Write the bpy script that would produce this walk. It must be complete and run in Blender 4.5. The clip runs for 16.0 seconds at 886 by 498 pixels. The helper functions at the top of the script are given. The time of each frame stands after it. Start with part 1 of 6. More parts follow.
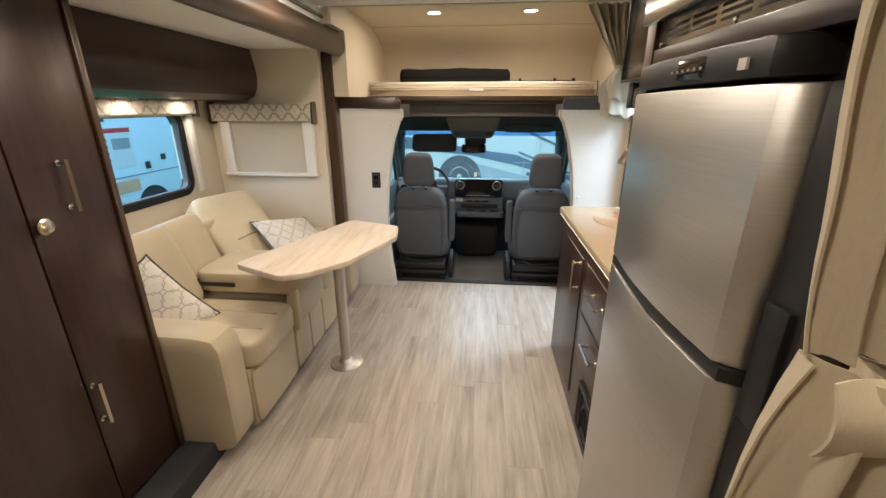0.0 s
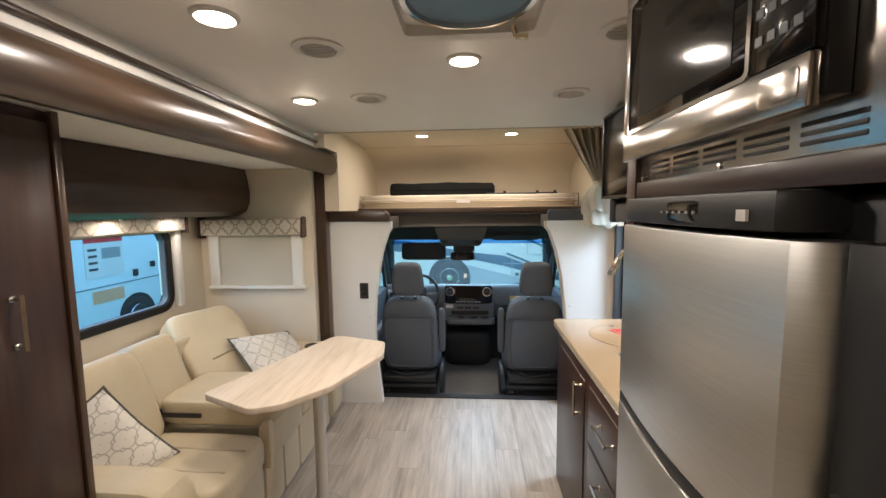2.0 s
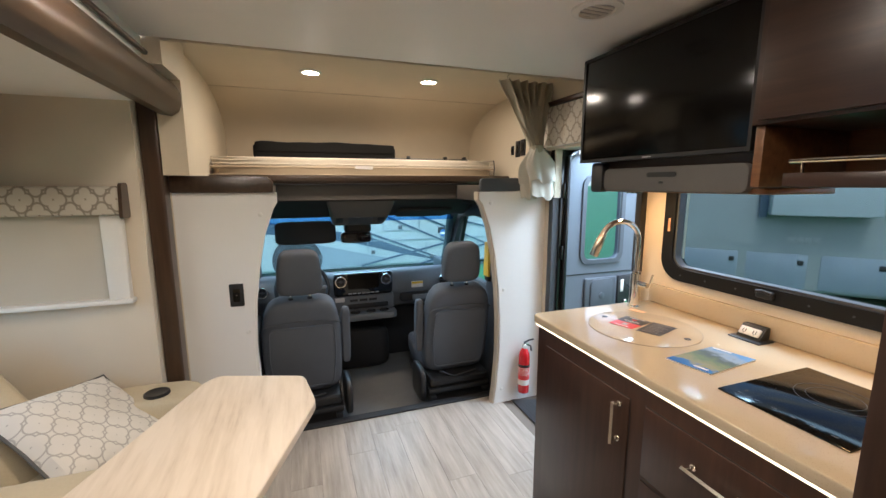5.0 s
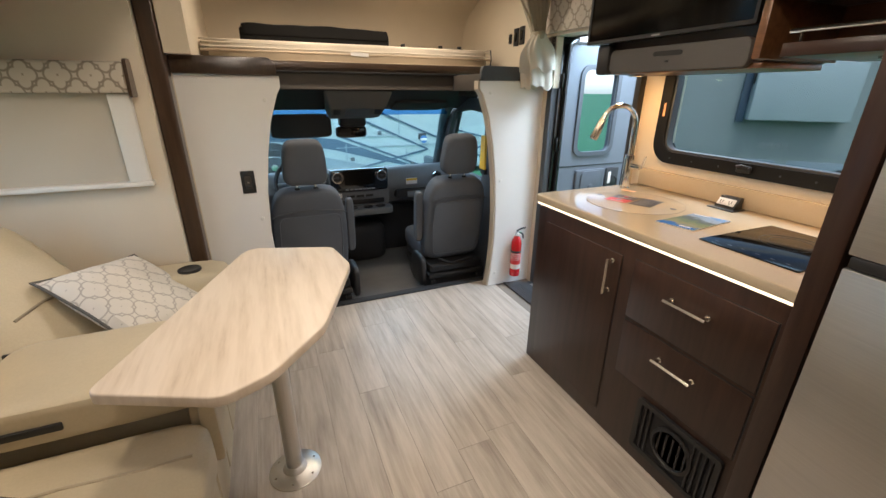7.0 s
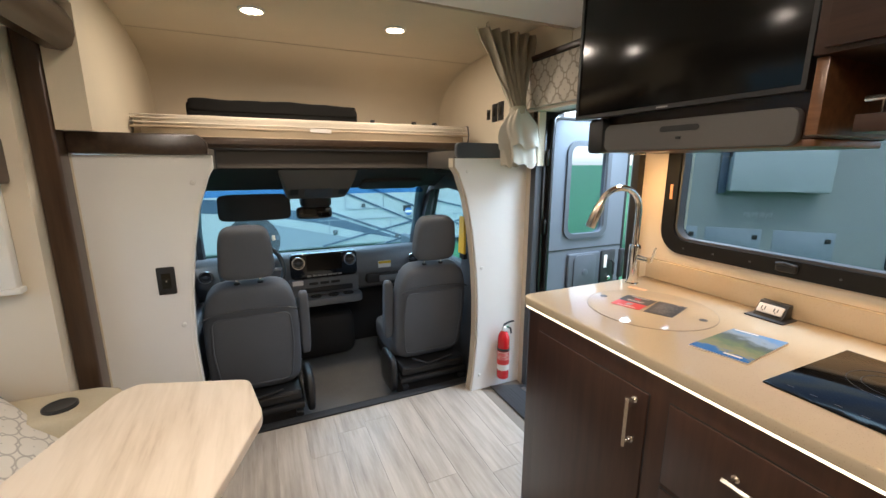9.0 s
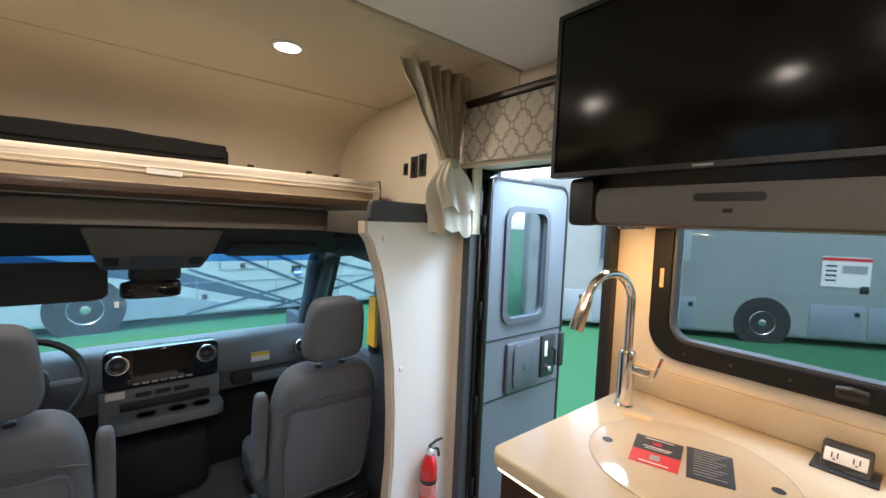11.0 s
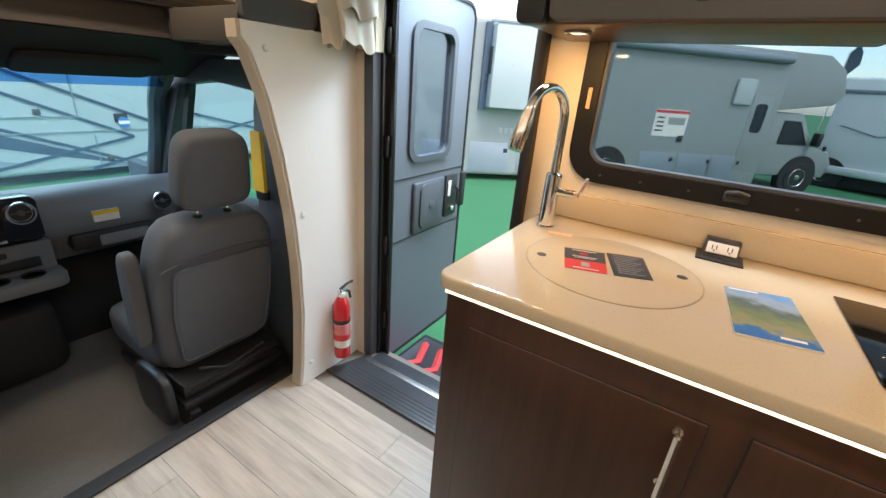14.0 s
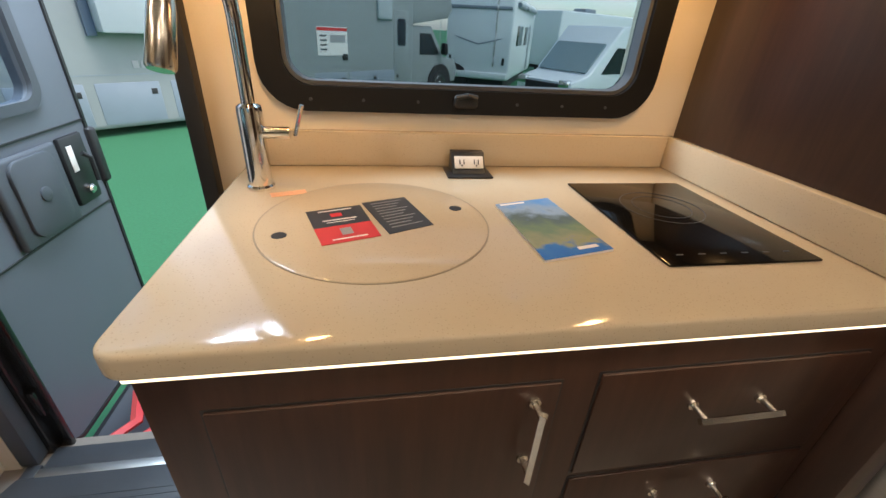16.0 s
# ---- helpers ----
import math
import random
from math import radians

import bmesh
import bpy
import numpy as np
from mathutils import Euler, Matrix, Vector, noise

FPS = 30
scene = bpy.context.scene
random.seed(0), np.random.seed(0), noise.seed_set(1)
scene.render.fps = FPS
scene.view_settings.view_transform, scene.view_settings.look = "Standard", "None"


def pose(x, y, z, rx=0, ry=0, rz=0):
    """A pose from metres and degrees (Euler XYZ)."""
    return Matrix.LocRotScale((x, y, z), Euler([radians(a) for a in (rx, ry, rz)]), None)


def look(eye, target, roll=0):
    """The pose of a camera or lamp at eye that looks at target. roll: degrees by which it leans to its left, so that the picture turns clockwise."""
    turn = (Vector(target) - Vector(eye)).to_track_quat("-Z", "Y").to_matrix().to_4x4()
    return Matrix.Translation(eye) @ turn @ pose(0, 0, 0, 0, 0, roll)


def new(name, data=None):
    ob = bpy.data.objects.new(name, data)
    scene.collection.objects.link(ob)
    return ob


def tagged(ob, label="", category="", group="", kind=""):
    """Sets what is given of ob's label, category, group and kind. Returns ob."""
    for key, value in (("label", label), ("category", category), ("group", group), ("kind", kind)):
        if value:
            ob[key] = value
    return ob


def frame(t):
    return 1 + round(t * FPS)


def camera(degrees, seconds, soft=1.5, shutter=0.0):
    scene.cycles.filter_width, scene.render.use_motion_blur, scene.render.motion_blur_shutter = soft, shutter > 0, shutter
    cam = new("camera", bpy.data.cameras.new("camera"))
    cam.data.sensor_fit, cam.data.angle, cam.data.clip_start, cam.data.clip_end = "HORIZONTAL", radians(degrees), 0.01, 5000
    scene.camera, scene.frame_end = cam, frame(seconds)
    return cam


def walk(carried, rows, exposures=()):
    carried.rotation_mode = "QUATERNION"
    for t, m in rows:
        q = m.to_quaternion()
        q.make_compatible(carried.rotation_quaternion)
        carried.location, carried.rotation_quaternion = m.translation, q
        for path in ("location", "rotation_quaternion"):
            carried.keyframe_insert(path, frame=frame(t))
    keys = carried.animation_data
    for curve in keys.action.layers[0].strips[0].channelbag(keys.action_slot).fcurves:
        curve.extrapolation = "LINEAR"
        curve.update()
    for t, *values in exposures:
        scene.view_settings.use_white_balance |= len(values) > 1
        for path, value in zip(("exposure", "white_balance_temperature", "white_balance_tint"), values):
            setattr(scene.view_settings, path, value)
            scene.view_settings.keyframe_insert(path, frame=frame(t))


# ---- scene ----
cam = camera(94.9, 16.0)
EXPOSURE = [(0, 2.36, 6300, 10), (1.5, 2.34, 6300, 10), (2.0, 2.28, 5950, 10), (2.5, 2.12, 5900, 10), (3.0, 2.1, 6000, 10), (5.5, 2.15, 6000, 10), (7, 2.1, 6250, 10), (8.5, 2.08, 6000, 10), (9.5, 2.2, 6250, 10), (12, 2.15, 5900, 10), (13, 2.15, 6050, 10), (15, 1.95, 6900, 10), (16, 1.8, 6450, 10)]
PATH = [
    (0, (0.3, 0.531, 1.46), (0.125, 2.411, 0.8), 0.0),
    (0.5, (0.303, 0.486, 1.504), (0.139, 2.427, 1.049), -0.6),
    (1, (0.305, 0.466, 1.523), (0.137, 2.434, 1.208), -0.9),
    (1.5, (0.314, 0.494, 1.531), (0.149, 2.473, 1.29), -1.0),
    (2, (0.302, 0.627, 1.532), (0.166, 2.613, 1.339), -0.7),
    (2.5, (0.295, 0.839, 1.519), (0.227, 2.831, 1.354), -0.5),
    (3, (0.25, 0.978, 1.518), (0.318, 2.967, 1.325), -0.4),
    (5.5, (-0.299, 1.4, 1.459), (0.428, 3.219, 1.056), 0.0),
    (6, (-0.378, 1.318, 1.419), (0.369, 3.092, 0.877), 0.3),
    (6.5, (-0.412, 1.276, 1.389), (0.332, 3.01, 0.728), 0.5),
    (7, (-0.408, 1.274, 1.38), (0.321, 2.989, 0.655), 0.4),
    (7.5, (-0.353, 1.328, 1.384), (0.363, 3.046, 0.653), 0.2),
    (8, (-0.245, 1.443, 1.383), (0.472, 3.186, 0.714), 0.1),
    (8.5, (-0.189, 1.525, 1.4), (0.564, 3.29, 0.838), 0.0),
    (9, (-0.14, 1.65, 1.414), (0.672, 3.43, 1.001), 0.1),
    (9.5, (-0.048, 1.836, 1.445), (0.864, 3.6, 1.207), 0.4),
    (12, (0.081, 2.386, 1.417), (1.493, 3.791, 1.235), 1.7),
    (12.5, (0.048, 2.423, 1.383), (1.486, 3.766, 1.021), 2.2),
    (13, (0.038, 2.444, 1.339), (1.492, 3.721, 0.833), 2.9),
    (13.5, (0.032, 2.453, 1.322), (1.522, 3.626, 0.688), 3.5),
    (14, (0.066, 2.446, 1.312), (1.643, 3.416, 0.555), 4.6),
    (14.5, (0.148, 2.442, 1.285), (1.812, 3.185, 0.459), 4.5),
    (15, (0.245, 2.467, 1.262), (1.984, 2.903, 0.374), 4.3),
    (15.5, (0.353, 2.498, 1.242), (2.122, 2.561, 0.312), 4.0),
    (16, (0.397, 2.583, 1.237), (2.123, 2.254, 0.282), 3.5),
]
walk(cam, [(t, look(eye, target, roll)) for t, eye, target, roll in PATH], EXPOSURE)

# ---- light ----
world = bpy.data.worlds.new("sky_world")
scene.world = world
world.use_nodes = True
wn = world.node_tree.nodes
sky = wn.new("ShaderNodeTexSky")
sky.sky_type = "NISHITA"
sky.sun_disc = False
sky.sun_elevation = radians(55)
sky.sun_rotation = radians(214)
sky.air_density, sky.dust_density, sky.ozone_density = 1.0, 1.2, 2.0
# thin broken cloud over the blue
cloud_at = wn.new("ShaderNodeTexCoord")
cloud_map = wn.new("ShaderNodeMapping")
cloud_map.inputs["Scale"].default_value = (2.0, 2.0, 7.0)
cloud = wn.new("ShaderNodeTexNoise")
cloud.inputs["Scale"].default_value, cloud.inputs["Detail"].default_value = 2.2, 6.0
cloud_cut = wn.new("ShaderNodeMapRange")
cloud_cut.inputs["From Min"].default_value, cloud_cut.inputs["From Max"].default_value = 0.42, 0.60
cloud_cut.inputs["To Min"].default_value, cloud_cut.inputs["To Max"].default_value = 1.0, 0.12
cloud_tone = wn.new("ShaderNodeHueSaturation")
wl_ = world.node_tree.links
wl_.new(cloud_at.outputs["Generated"], cloud_map.inputs["Vector"])
wl_.new(cloud_map.outputs["Vector"], cloud.inputs["Vector"])
wl_.new(cloud.outputs["Fac"], cloud_cut.inputs["Value"])
wl_.new(cloud_cut.outputs["Result"], cloud_tone.inputs["Saturation"])
wl_.new(sky.outputs["Color"], cloud_tone.inputs["Color"])
wl_.new(cloud_tone.outputs["Color"], wn["Background"].inputs["Color"])
wn["Background"].inputs["Strength"].default_value = 0.13

sun_data = bpy.data.lights.new("sun", "SUN")
sun_data.energy, sun_data.angle, sun_data.color = 0.65, radians(15), (1.0, 0.96, 0.9)
sun = new("sun", sun_data)
sun.matrix_world = look((0, 0, 20), (4.0, 6.0, 8))

WARM = (1.0, 0.84, 0.67)


def area_lamp(name, eye, target, size, power, colour=WARM, size_y=None, spread=180):
    data = bpy.data.lights.new(name, "AREA")
    data.shape = "RECTANGLE" if size_y else "DISK"
    data.size = size
    if size_y:
        data.size_y = size_y
    data.energy, data.color, data.spread = power, colour, radians(spread)
    ob = new(name, data)
    ob.matrix_world = look(eye, target)
    return ob


# added fill lamps, out of sight above windscreen and entry door, for open-sky daylight
area_lamp("windscreen_daylight", (0.27, 5.45, 1.36), (0.27, 4.75, 0.45), 1.4, 5.0, (0.62, 0.82, 1.0), 0.5)
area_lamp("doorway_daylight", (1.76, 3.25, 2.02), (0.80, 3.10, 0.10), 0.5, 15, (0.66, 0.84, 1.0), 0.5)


# another added fill lamp, unseen above the galley window, for sky light
area_lamp("galley_window_daylight", (1.78, 2.34, 1.98), (0.9, 2.34, 0.9), 0.8, 2, (0.66, 0.84, 1.0), 0.3)


# ---- materials ----
def material(name):
    m = bpy.data.materials.new(name)
    m.use_nodes = True
    nt = m.node_tree
    return m, nt, nt.nodes["Principled BSDF"]


def tree_math(nt, op, a, b=None, clamp=False):
    n = nt.nodes.new("ShaderNodeMath")
    n.operation, n.use_clamp = op, clamp
    for i, v in enumerate((a, b)):
        if v is None:
            continue
        if isinstance(v, (int, float)):
            n.inputs[i].default_value = v
        else:
            nt.links.new(v, n.inputs[i])
    return n.outputs[0]


def coords(nt, scale=(1, 1, 1), rot=(0, 0, 0)):
    tc = nt.nodes.new("ShaderNodeTexCoord")
    mp = nt.nodes.new("ShaderNodeMapping")
    mp.inputs["Scale"].default_value = scale
    mp.inputs["Rotation"].default_value = rot
    nt.links.new(tc.outputs["Object"], mp.inputs["Vector"])
    return mp.outputs["Vector"]


def noise_tex(nt, vec, scale, detail=4, rough=0.55):
    n = nt.nodes.new("ShaderNodeTexNoise")
    n.inputs["Scale"].default_value, n.inputs["Detail"].default_value, n.inputs["Roughness"].default_value = scale, detail, rough
    nt.links.new(vec, n.inputs["Vector"])
    return n.outputs["Fac"]


def ramp(nt, fac, stops):
    n = nt.nodes.new("ShaderNodeValToRGB")
    while len(n.color_ramp.elements) < len(stops):
        n.color_ramp.elements.new(0.5)
    for e, (p, c) in zip(n.color_ramp.elements, stops):
        e.position, e.color = p, (*c, 1)
    nt.links.new(fac, n.inputs["Fac"])
    return n.outputs["Color"]


def mix(nt, fac, a, b):
    n = nt.nodes.new("ShaderNodeMix")
    n.data_type = "RGBA"
    for sock, v in ((n.inputs[0], fac), (n.inputs[6], a), (n.inputs[7], b)):
        if isinstance(v, tuple):
            sock.default_value = (*v, 1)
        elif isinstance(v, (int, float)):
            sock.default_value = v
        else:
            nt.links.new(v, sock)
    return n.outputs[2]


def relief(nt, bsdf, height, strength, distance=0.002):
    n = nt.nodes.new("ShaderNodeBump")
    n.inputs["Strength"].default_value, n.inputs["Distance"].default_value = strength, distance
    nt.links.new(height, n.inputs["Height"])
    nt.links.new(n.outputs["Normal"], bsdf.inputs["Normal"])


def shade(c, k):
    return tuple(min(1.0, v * k) for v in c)


def surface(name, col, rough=0.5, metal=0.0, vary=0.12, scale=3.0, fine=180.0, bump=0.15, stretch=(1, 1, 1), coat=0.0, dist=0.001, spec=0.5):
    """A plain surface with broad blotches, fine grain and slight relief."""
    m, nt, b = material(name)
    v = coords(nt, stretch)
    big = noise_tex(nt, v, scale, 5)
    small = noise_tex(nt, v, fine, 3)
    f = tree_math(nt, "ADD", tree_math(nt, "MULTIPLY", big, 0.65), tree_math(nt, "MULTIPLY", small, 0.35))
    c = ramp(nt, f, [(0.3, shade(col, 1 - vary)), (0.7, shade(col, 1 + vary))])
    nt.links.new(c, b.inputs["Base Color"])
    r = nt.nodes.new("ShaderNodeMapRange")
    r.inputs["To Min"].default_value, r.inputs["To Max"].default_value = max(0.02, rough - 0.08), min(1, rough + 0.08)
    nt.links.new(big, r.inputs["Value"])
    nt.links.new(r.outputs[0], b.inputs["Roughness"])
    b.inputs["Metallic"].default_value = metal
    b.inputs["Coat Weight"].default_value = coat
    b.inputs["Specular IOR Level"].default_value = spec
    if bump:
        relief(nt, b, small, bump, dist)
    return m


def wood(name, dark, light, rough=0.35, grain=(14, 14, 1.2), coat=0.15, contrast=(0.35, 0.7)):
    m, nt, b = material(name)
    v = coords(nt, grain)
    g = noise_tex(nt, v, 4.0, 8, 0.65)
    w = noise_tex(nt, coords(nt), 2.0, 3)
    f = tree_math(nt, "ADD", tree_math(nt, "MULTIPLY", g, 0.75), tree_math(nt, "MULTIPLY", w, 0.25))
    nt.links.new(ramp(nt, f, [(contrast[0], dark), (contrast[1], light)]), b.inputs["Base Color"])
    b.inputs["Roughness"].default_value = rough
    b.inputs["Coat Weight"].default_value = coat
    b.inputs["Coat Roughness"].default_value = 0.2
    relief(nt, b, g, 0.12, 0.001)
    return m


def glow(name, col, strength):
    m, nt, b = material(name)
    b.inputs["Base Color"].default_value = (0.9, 0.85, 0.75, 1)
    b.inputs["Emission Color"].default_value = (*col, 1)
    b.inputs["Emission Strength"].default_value = strength
    return m


def glass(name, tint, rough=0.0, least=0.02):
    """A thin pane: tinted see-through with a mirror-like sheen."""
    m, nt, b = material(name)
    out = nt.nodes["Material Output"]
    t = nt.nodes.new("ShaderNodeBsdfTransparent")
    t.inputs["Color"].default_value = (*tint, 1)
    g = nt.nodes.new("ShaderNodeBsdfGlossy")
    g.inputs["Roughness"].default_value = rough
    g.inputs["Color"].default_value = (0.9, 0.95, 1.0, 1)
    lw = nt.nodes.new("ShaderNodeLayerWeight")
    lw.inputs["Blend"].default_value = 0.5
    f = tree_math(nt, "ADD", tree_math(nt, "MULTIPLY", tree_math(nt, "POWER", lw.outputs["Facing"], 5.0), 0.45), least)
    x = nt.nodes.new("ShaderNodeMixShader")
    nt.links.new(f, x.inputs[0])
    nt.links.new(t.outputs[0], x.inputs[1])
    nt.links.new(g.outputs[0], x.inputs[2])
    nt.links.new(x.outputs[0], out.inputs["Surface"])
    return m


def trellis(name, ground_col, line_col, cell, axes=(0, 2), rough=0.85, width=0.16, pillow=False):
    """Woven cloth with an ogee trellis in a darker thread."""
    m, nt, b = material(name)
    sep = nt.nodes.new("ShaderNodeSeparateXYZ")
    nt.links.new(coords(nt), sep.inputs[0])
    def folded(axis, stretch):
        return tree_math(nt, "PINGPONG", tree_math(nt, "MULTIPLY", sep.outputs[axis], stretch / cell), 0.5)
    u, w = folded(axes[0], 1.0), folded(axes[1], 0.82)

    def lobes(p, q):
        """Distance to the outline of a four-lobed cell about the origin."""
        def reach(m, n):
            m2 = tree_math(nt, "POWER", tree_math(nt, "SUBTRACT", m, 0.20), 2.0)
            return tree_math(nt, "SQRT", tree_math(nt, "ADD", m2, tree_math(nt, "MULTIPLY", n, n)))
        return tree_math(nt, "ABSOLUTE", tree_math(nt, "SUBTRACT", tree_math(nt, "MINIMUM", reach(p, q), reach(q, p)), 0.205))
    d = tree_math(nt, "MINIMUM", lobes(u, w), lobes(tree_math(nt, "SUBTRACT", 0.5, u), tree_math(nt, "SUBTRACT", 0.5, w)))
    line = tree_math(nt, "SUBTRACT", 1.0, tree_math(nt, "POWER", tree_math(nt, "DIVIDE", d, width, True), 2.0), True)
    weave = noise_tex(nt, coords(nt, (1, 1, 1)), 420, 2)
    big = noise_tex(nt, coords(nt), 6, 3)
    g = mix(nt, big, shade(ground_col, 0.88), shade(ground_col, 1.08))
    nt.links.new(mix(nt, line, g, line_col), b.inputs["Base Color"])
    b.inputs["Roughness"].default_value = rough
    b.inputs["Sheen Weight"].default_value = 0.2
    relief(nt, b, weave, 0.3, 0.001)
    return m


def floor_vinyl():
    m, nt, b = material("vinyl_plank")
    info = nt.nodes.new("ShaderNodeObjectInfo")
    add = nt.nodes.new("ShaderNodeVectorMath")
    tc = nt.nodes.new("ShaderNodeTexCoord")
    comb = nt.nodes.new("ShaderNodeCombineXYZ")
    nt.links.new(tree_math(nt, "MULTIPLY", info.outputs["Random"], 37.0), comb.inputs[0])
    nt.links.new(tree_math(nt, "MULTIPLY", info.outputs["Random"], 91.0), comb.inputs[1])
    nt.links.new(tc.outputs["Object"], add.inputs[0])
    nt.links.new(comb.outputs[0], add.inputs[1])
    mp = nt.nodes.new("ShaderNodeMapping")
    mp.inputs["Scale"].default_value = (22, 1.6, 1)
    nt.links.new(add.outputs[0], mp.inputs["Vector"])
    g = noise_tex(nt, mp.outputs["Vector"], 1.6, 8, 0.65)
    mp2 = nt.nodes.new("ShaderNodeMapping")
    mp2.inputs["Scale"].default_value = (6, 1.2, 1)
    nt.links.new(add.outputs[0], mp2.inputs["Vector"])
    h = noise_tex(nt, mp2.outputs["Vector"], 1.3, 4, 0.5)
    f = tree_math(nt, "ADD", tree_math(nt, "MULTIPLY", g, 0.6), tree_math(nt, "MULTIPLY", h, 0.4))
    f = tree_math(nt, "ADD", f, tree_math(nt, "MULTIPLY", tree_math(nt, "SUBTRACT", info.outputs["Random"], 0.5), 0.06))
    c = ramp(nt, f, [(0.28, (0.205, 0.172, 0.14)), (0.45, (0.375, 0.325, 0.275)), (0.58, (0.48, 0.425, 0.365)), (0.75, (0.575, 0.52, 0.455))])
    nt.links.new(c, b.inputs["Base Color"])
    b.inputs["Roughness"].default_value = 0.40
    relief(nt, b, g, 0.12, 0.001)
    return m


def laminate():
    m, nt, b = material("pale_wood_laminate")
    v = coords(nt, (9, 1.1, 1), (0, 0, radians(-18)))
    g = noise_tex(nt, v, 2.2, 7, 0.6)
    g2 = noise_tex(nt, coords(nt, (30, 2, 1), (0, 0, radians(-18))), 2.0, 3, 0.5)
    f = tree_math(nt, "ADD", tree_math(nt, "MULTIPLY", g, 0.7), tree_math(nt, "MULTIPLY", g2, 0.3))
    nt.links.new(ramp(nt, f, [(0.3, (0.45, 0.345, 0.25)), (0.42, (0.62, 0.52, 0.41)), (0.55, (0.70, 0.60, 0.49)), (0.75, (0.66, 0.56, 0.45))]), b.inputs["Base Color"])
    b.inputs["Roughness"].default_value = 0.4
    return m


def counter_stone():
    m, nt, b = material("speckled_solid_surface")
    v = coords(nt)
    vo = nt.nodes.new("ShaderNodeTexVoronoi")
    vo.inputs["Scale"].default_value = 190
    nt.links.new(v, vo.inputs["Vector"])
    fleck = ramp(nt, vo.outputs["Distance"], [(0.06, (0.36, 0.28, 0.19)), (0.24, (0.52, 0.425, 0.30))])
    big = noise_tex(nt, v, 9, 4)
    nt.links.new(mix(nt, tree_math(nt, "MULTIPLY", big, 0.5), fleck, (0.55, 0.45, 0.315)), b.inputs["Base Color"])
    b.inputs["Roughness"].default_value = 0.10
    return m


def steel(name="brushed_steel", col=(0.60, 0.59, 0.57), rough=0.24, stretch=(1, 1, 60)):
    m, nt, b = material(name)
    g = noise_tex(nt, coords(nt, stretch), 6, 6, 0.7)
    big = noise_tex(nt, coords(nt), 3, 2)
    nt.links.new(ramp(nt, g, [(0.3, shade(col, 0.92)), (0.7, shade(col, 1.06))]), b.inputs["Base Color"])
    b.inputs["Metallic"].default_value = 1.0
    r = nt.nodes.new("ShaderNodeMapRange")
    r.inputs["To Min"].default_value, r.inputs["To Max"].default_value = rough - 0.06, rough + 0.08
    nt.links.new(big, r.inputs["Value"])
    nt.links.new(r.outputs[0], b.inputs["Roughness"])
    relief(nt, b, g, 0.04, 0.0005)
    return m


def turf():
    m, nt, b = material("green_turf")
    v = coords(nt)
    f = noise_tex(nt, v, 30, 6)
    big = noise_tex(nt, v, 0.4, 4)
    c = mix(nt, big, (0.025, 0.17, 0.07), (0.05, 0.24, 0.11))
    nt.links.new(mix(nt, f, c, (0.03, 0.13, 0.055)), b.inputs["Base Color"])
    b.inputs["Roughness"].default_value = 0.95
    relief(nt, b, f, 0.5, 0.01)
    return m


def sky_glass_picture():
    """Cover print of the booklet: blue band over hills and fields."""
    m, nt, b = material("booklet_print")
    sep = nt.nodes.new("ShaderNodeSeparateXYZ")
    nt.links.new(coords(nt), sep.inputs[0])
    n = noise_tex(nt, coords(nt), 28, 5)
    f = tree_math(nt, "ADD", tree_math(nt, "MULTIPLY", sep.outputs[0], 4.2), tree_math(nt, "MULTIPLY", tree_math(nt, "SUBTRACT", n, 0.5), 0.5))
    f = tree_math(nt, "ADD", f, 0.5)
    nt.links.new(ramp(nt, f, [(0.0, (0.03, 0.14, 0.45)), (0.14, (0.04, 0.16, 0.42)), (0.22, (0.28, 0.27, 0.14)), (0.42, (0.16, 0.22, 0.12)), (0.62, (0.10, 0.14, 0.14)), (0.78, (0.28, 0.38, 0.50)), (1.0, (0.12, 0.30, 0.62))]), b.inputs["Base Color"])
    b.inputs["Roughness"].default_value = 0.25
    return m


M_FLOOR = floor_vinyl()
M_WALL = surface("beige_wall_vinyl", (0.65, 0.57, 0.455), 0.6, vary=0.05, fine=300, bump=0.25)
M_CEIL = surface("ceiling_white", (0.82, 0.79, 0.75), 0.65, vary=0.03, fine=250, bump=0.15)
M_CABOVER = surface("cabover_padded_vinyl", (0.65, 0.56, 0.425), 0.6, vary=0.05, fine=350, bump=0.3)
M_PANEL = surface("white_panel", (0.76, 0.74, 0.71), 0.5, vary=0.03, fine=400, bump=0.1)
M_PANELEDGE = surface("panel_edge_beige", (0.52, 0.44, 0.34), 0.5, vary=0.06)
M_DARKWOOD = wood("espresso_wood", (0.021, 0.0085, 0.0052), (0.046, 0.020, 0.0125), 0.36, (10, 10, 0.8), 0.12)
M_DARKWOOD_H = wood("espresso_wood_horizontal", (0.021, 0.0085, 0.0052), (0.046, 0.020, 0.0125), 0.36, (10, 0.8, 10), 0.10)
M_BROWNWOOD = wood("walnut_wood", (0.10, 0.042, 0.016), (0.22, 0.10, 0.042), 0.35, (10, 1.0, 10), 0.3)
M_TRIMWOOD = wood("brown_trim", (0.030, 0.017, 0.010), (0.065, 0.038, 0.022), 0.3, (12, 0.7, 12), 0.35)
M_TRIMWOOD_V = wood("brown_trim_upright", (0.040, 0.021, 0.012), (0.078, 0.043, 0.024), 0.3, (12, 12, 0.7), 0.35)
M_LEATHER = surface("cream_leather", (0.50, 0.425, 0.295), 0.40, vary=0.09, scale=5, fine=140, bump=0.35, spec=0.4)
M_LEATHER_D = surface("cream_leather_seam", (0.27, 0.22, 0.15), 0.6)
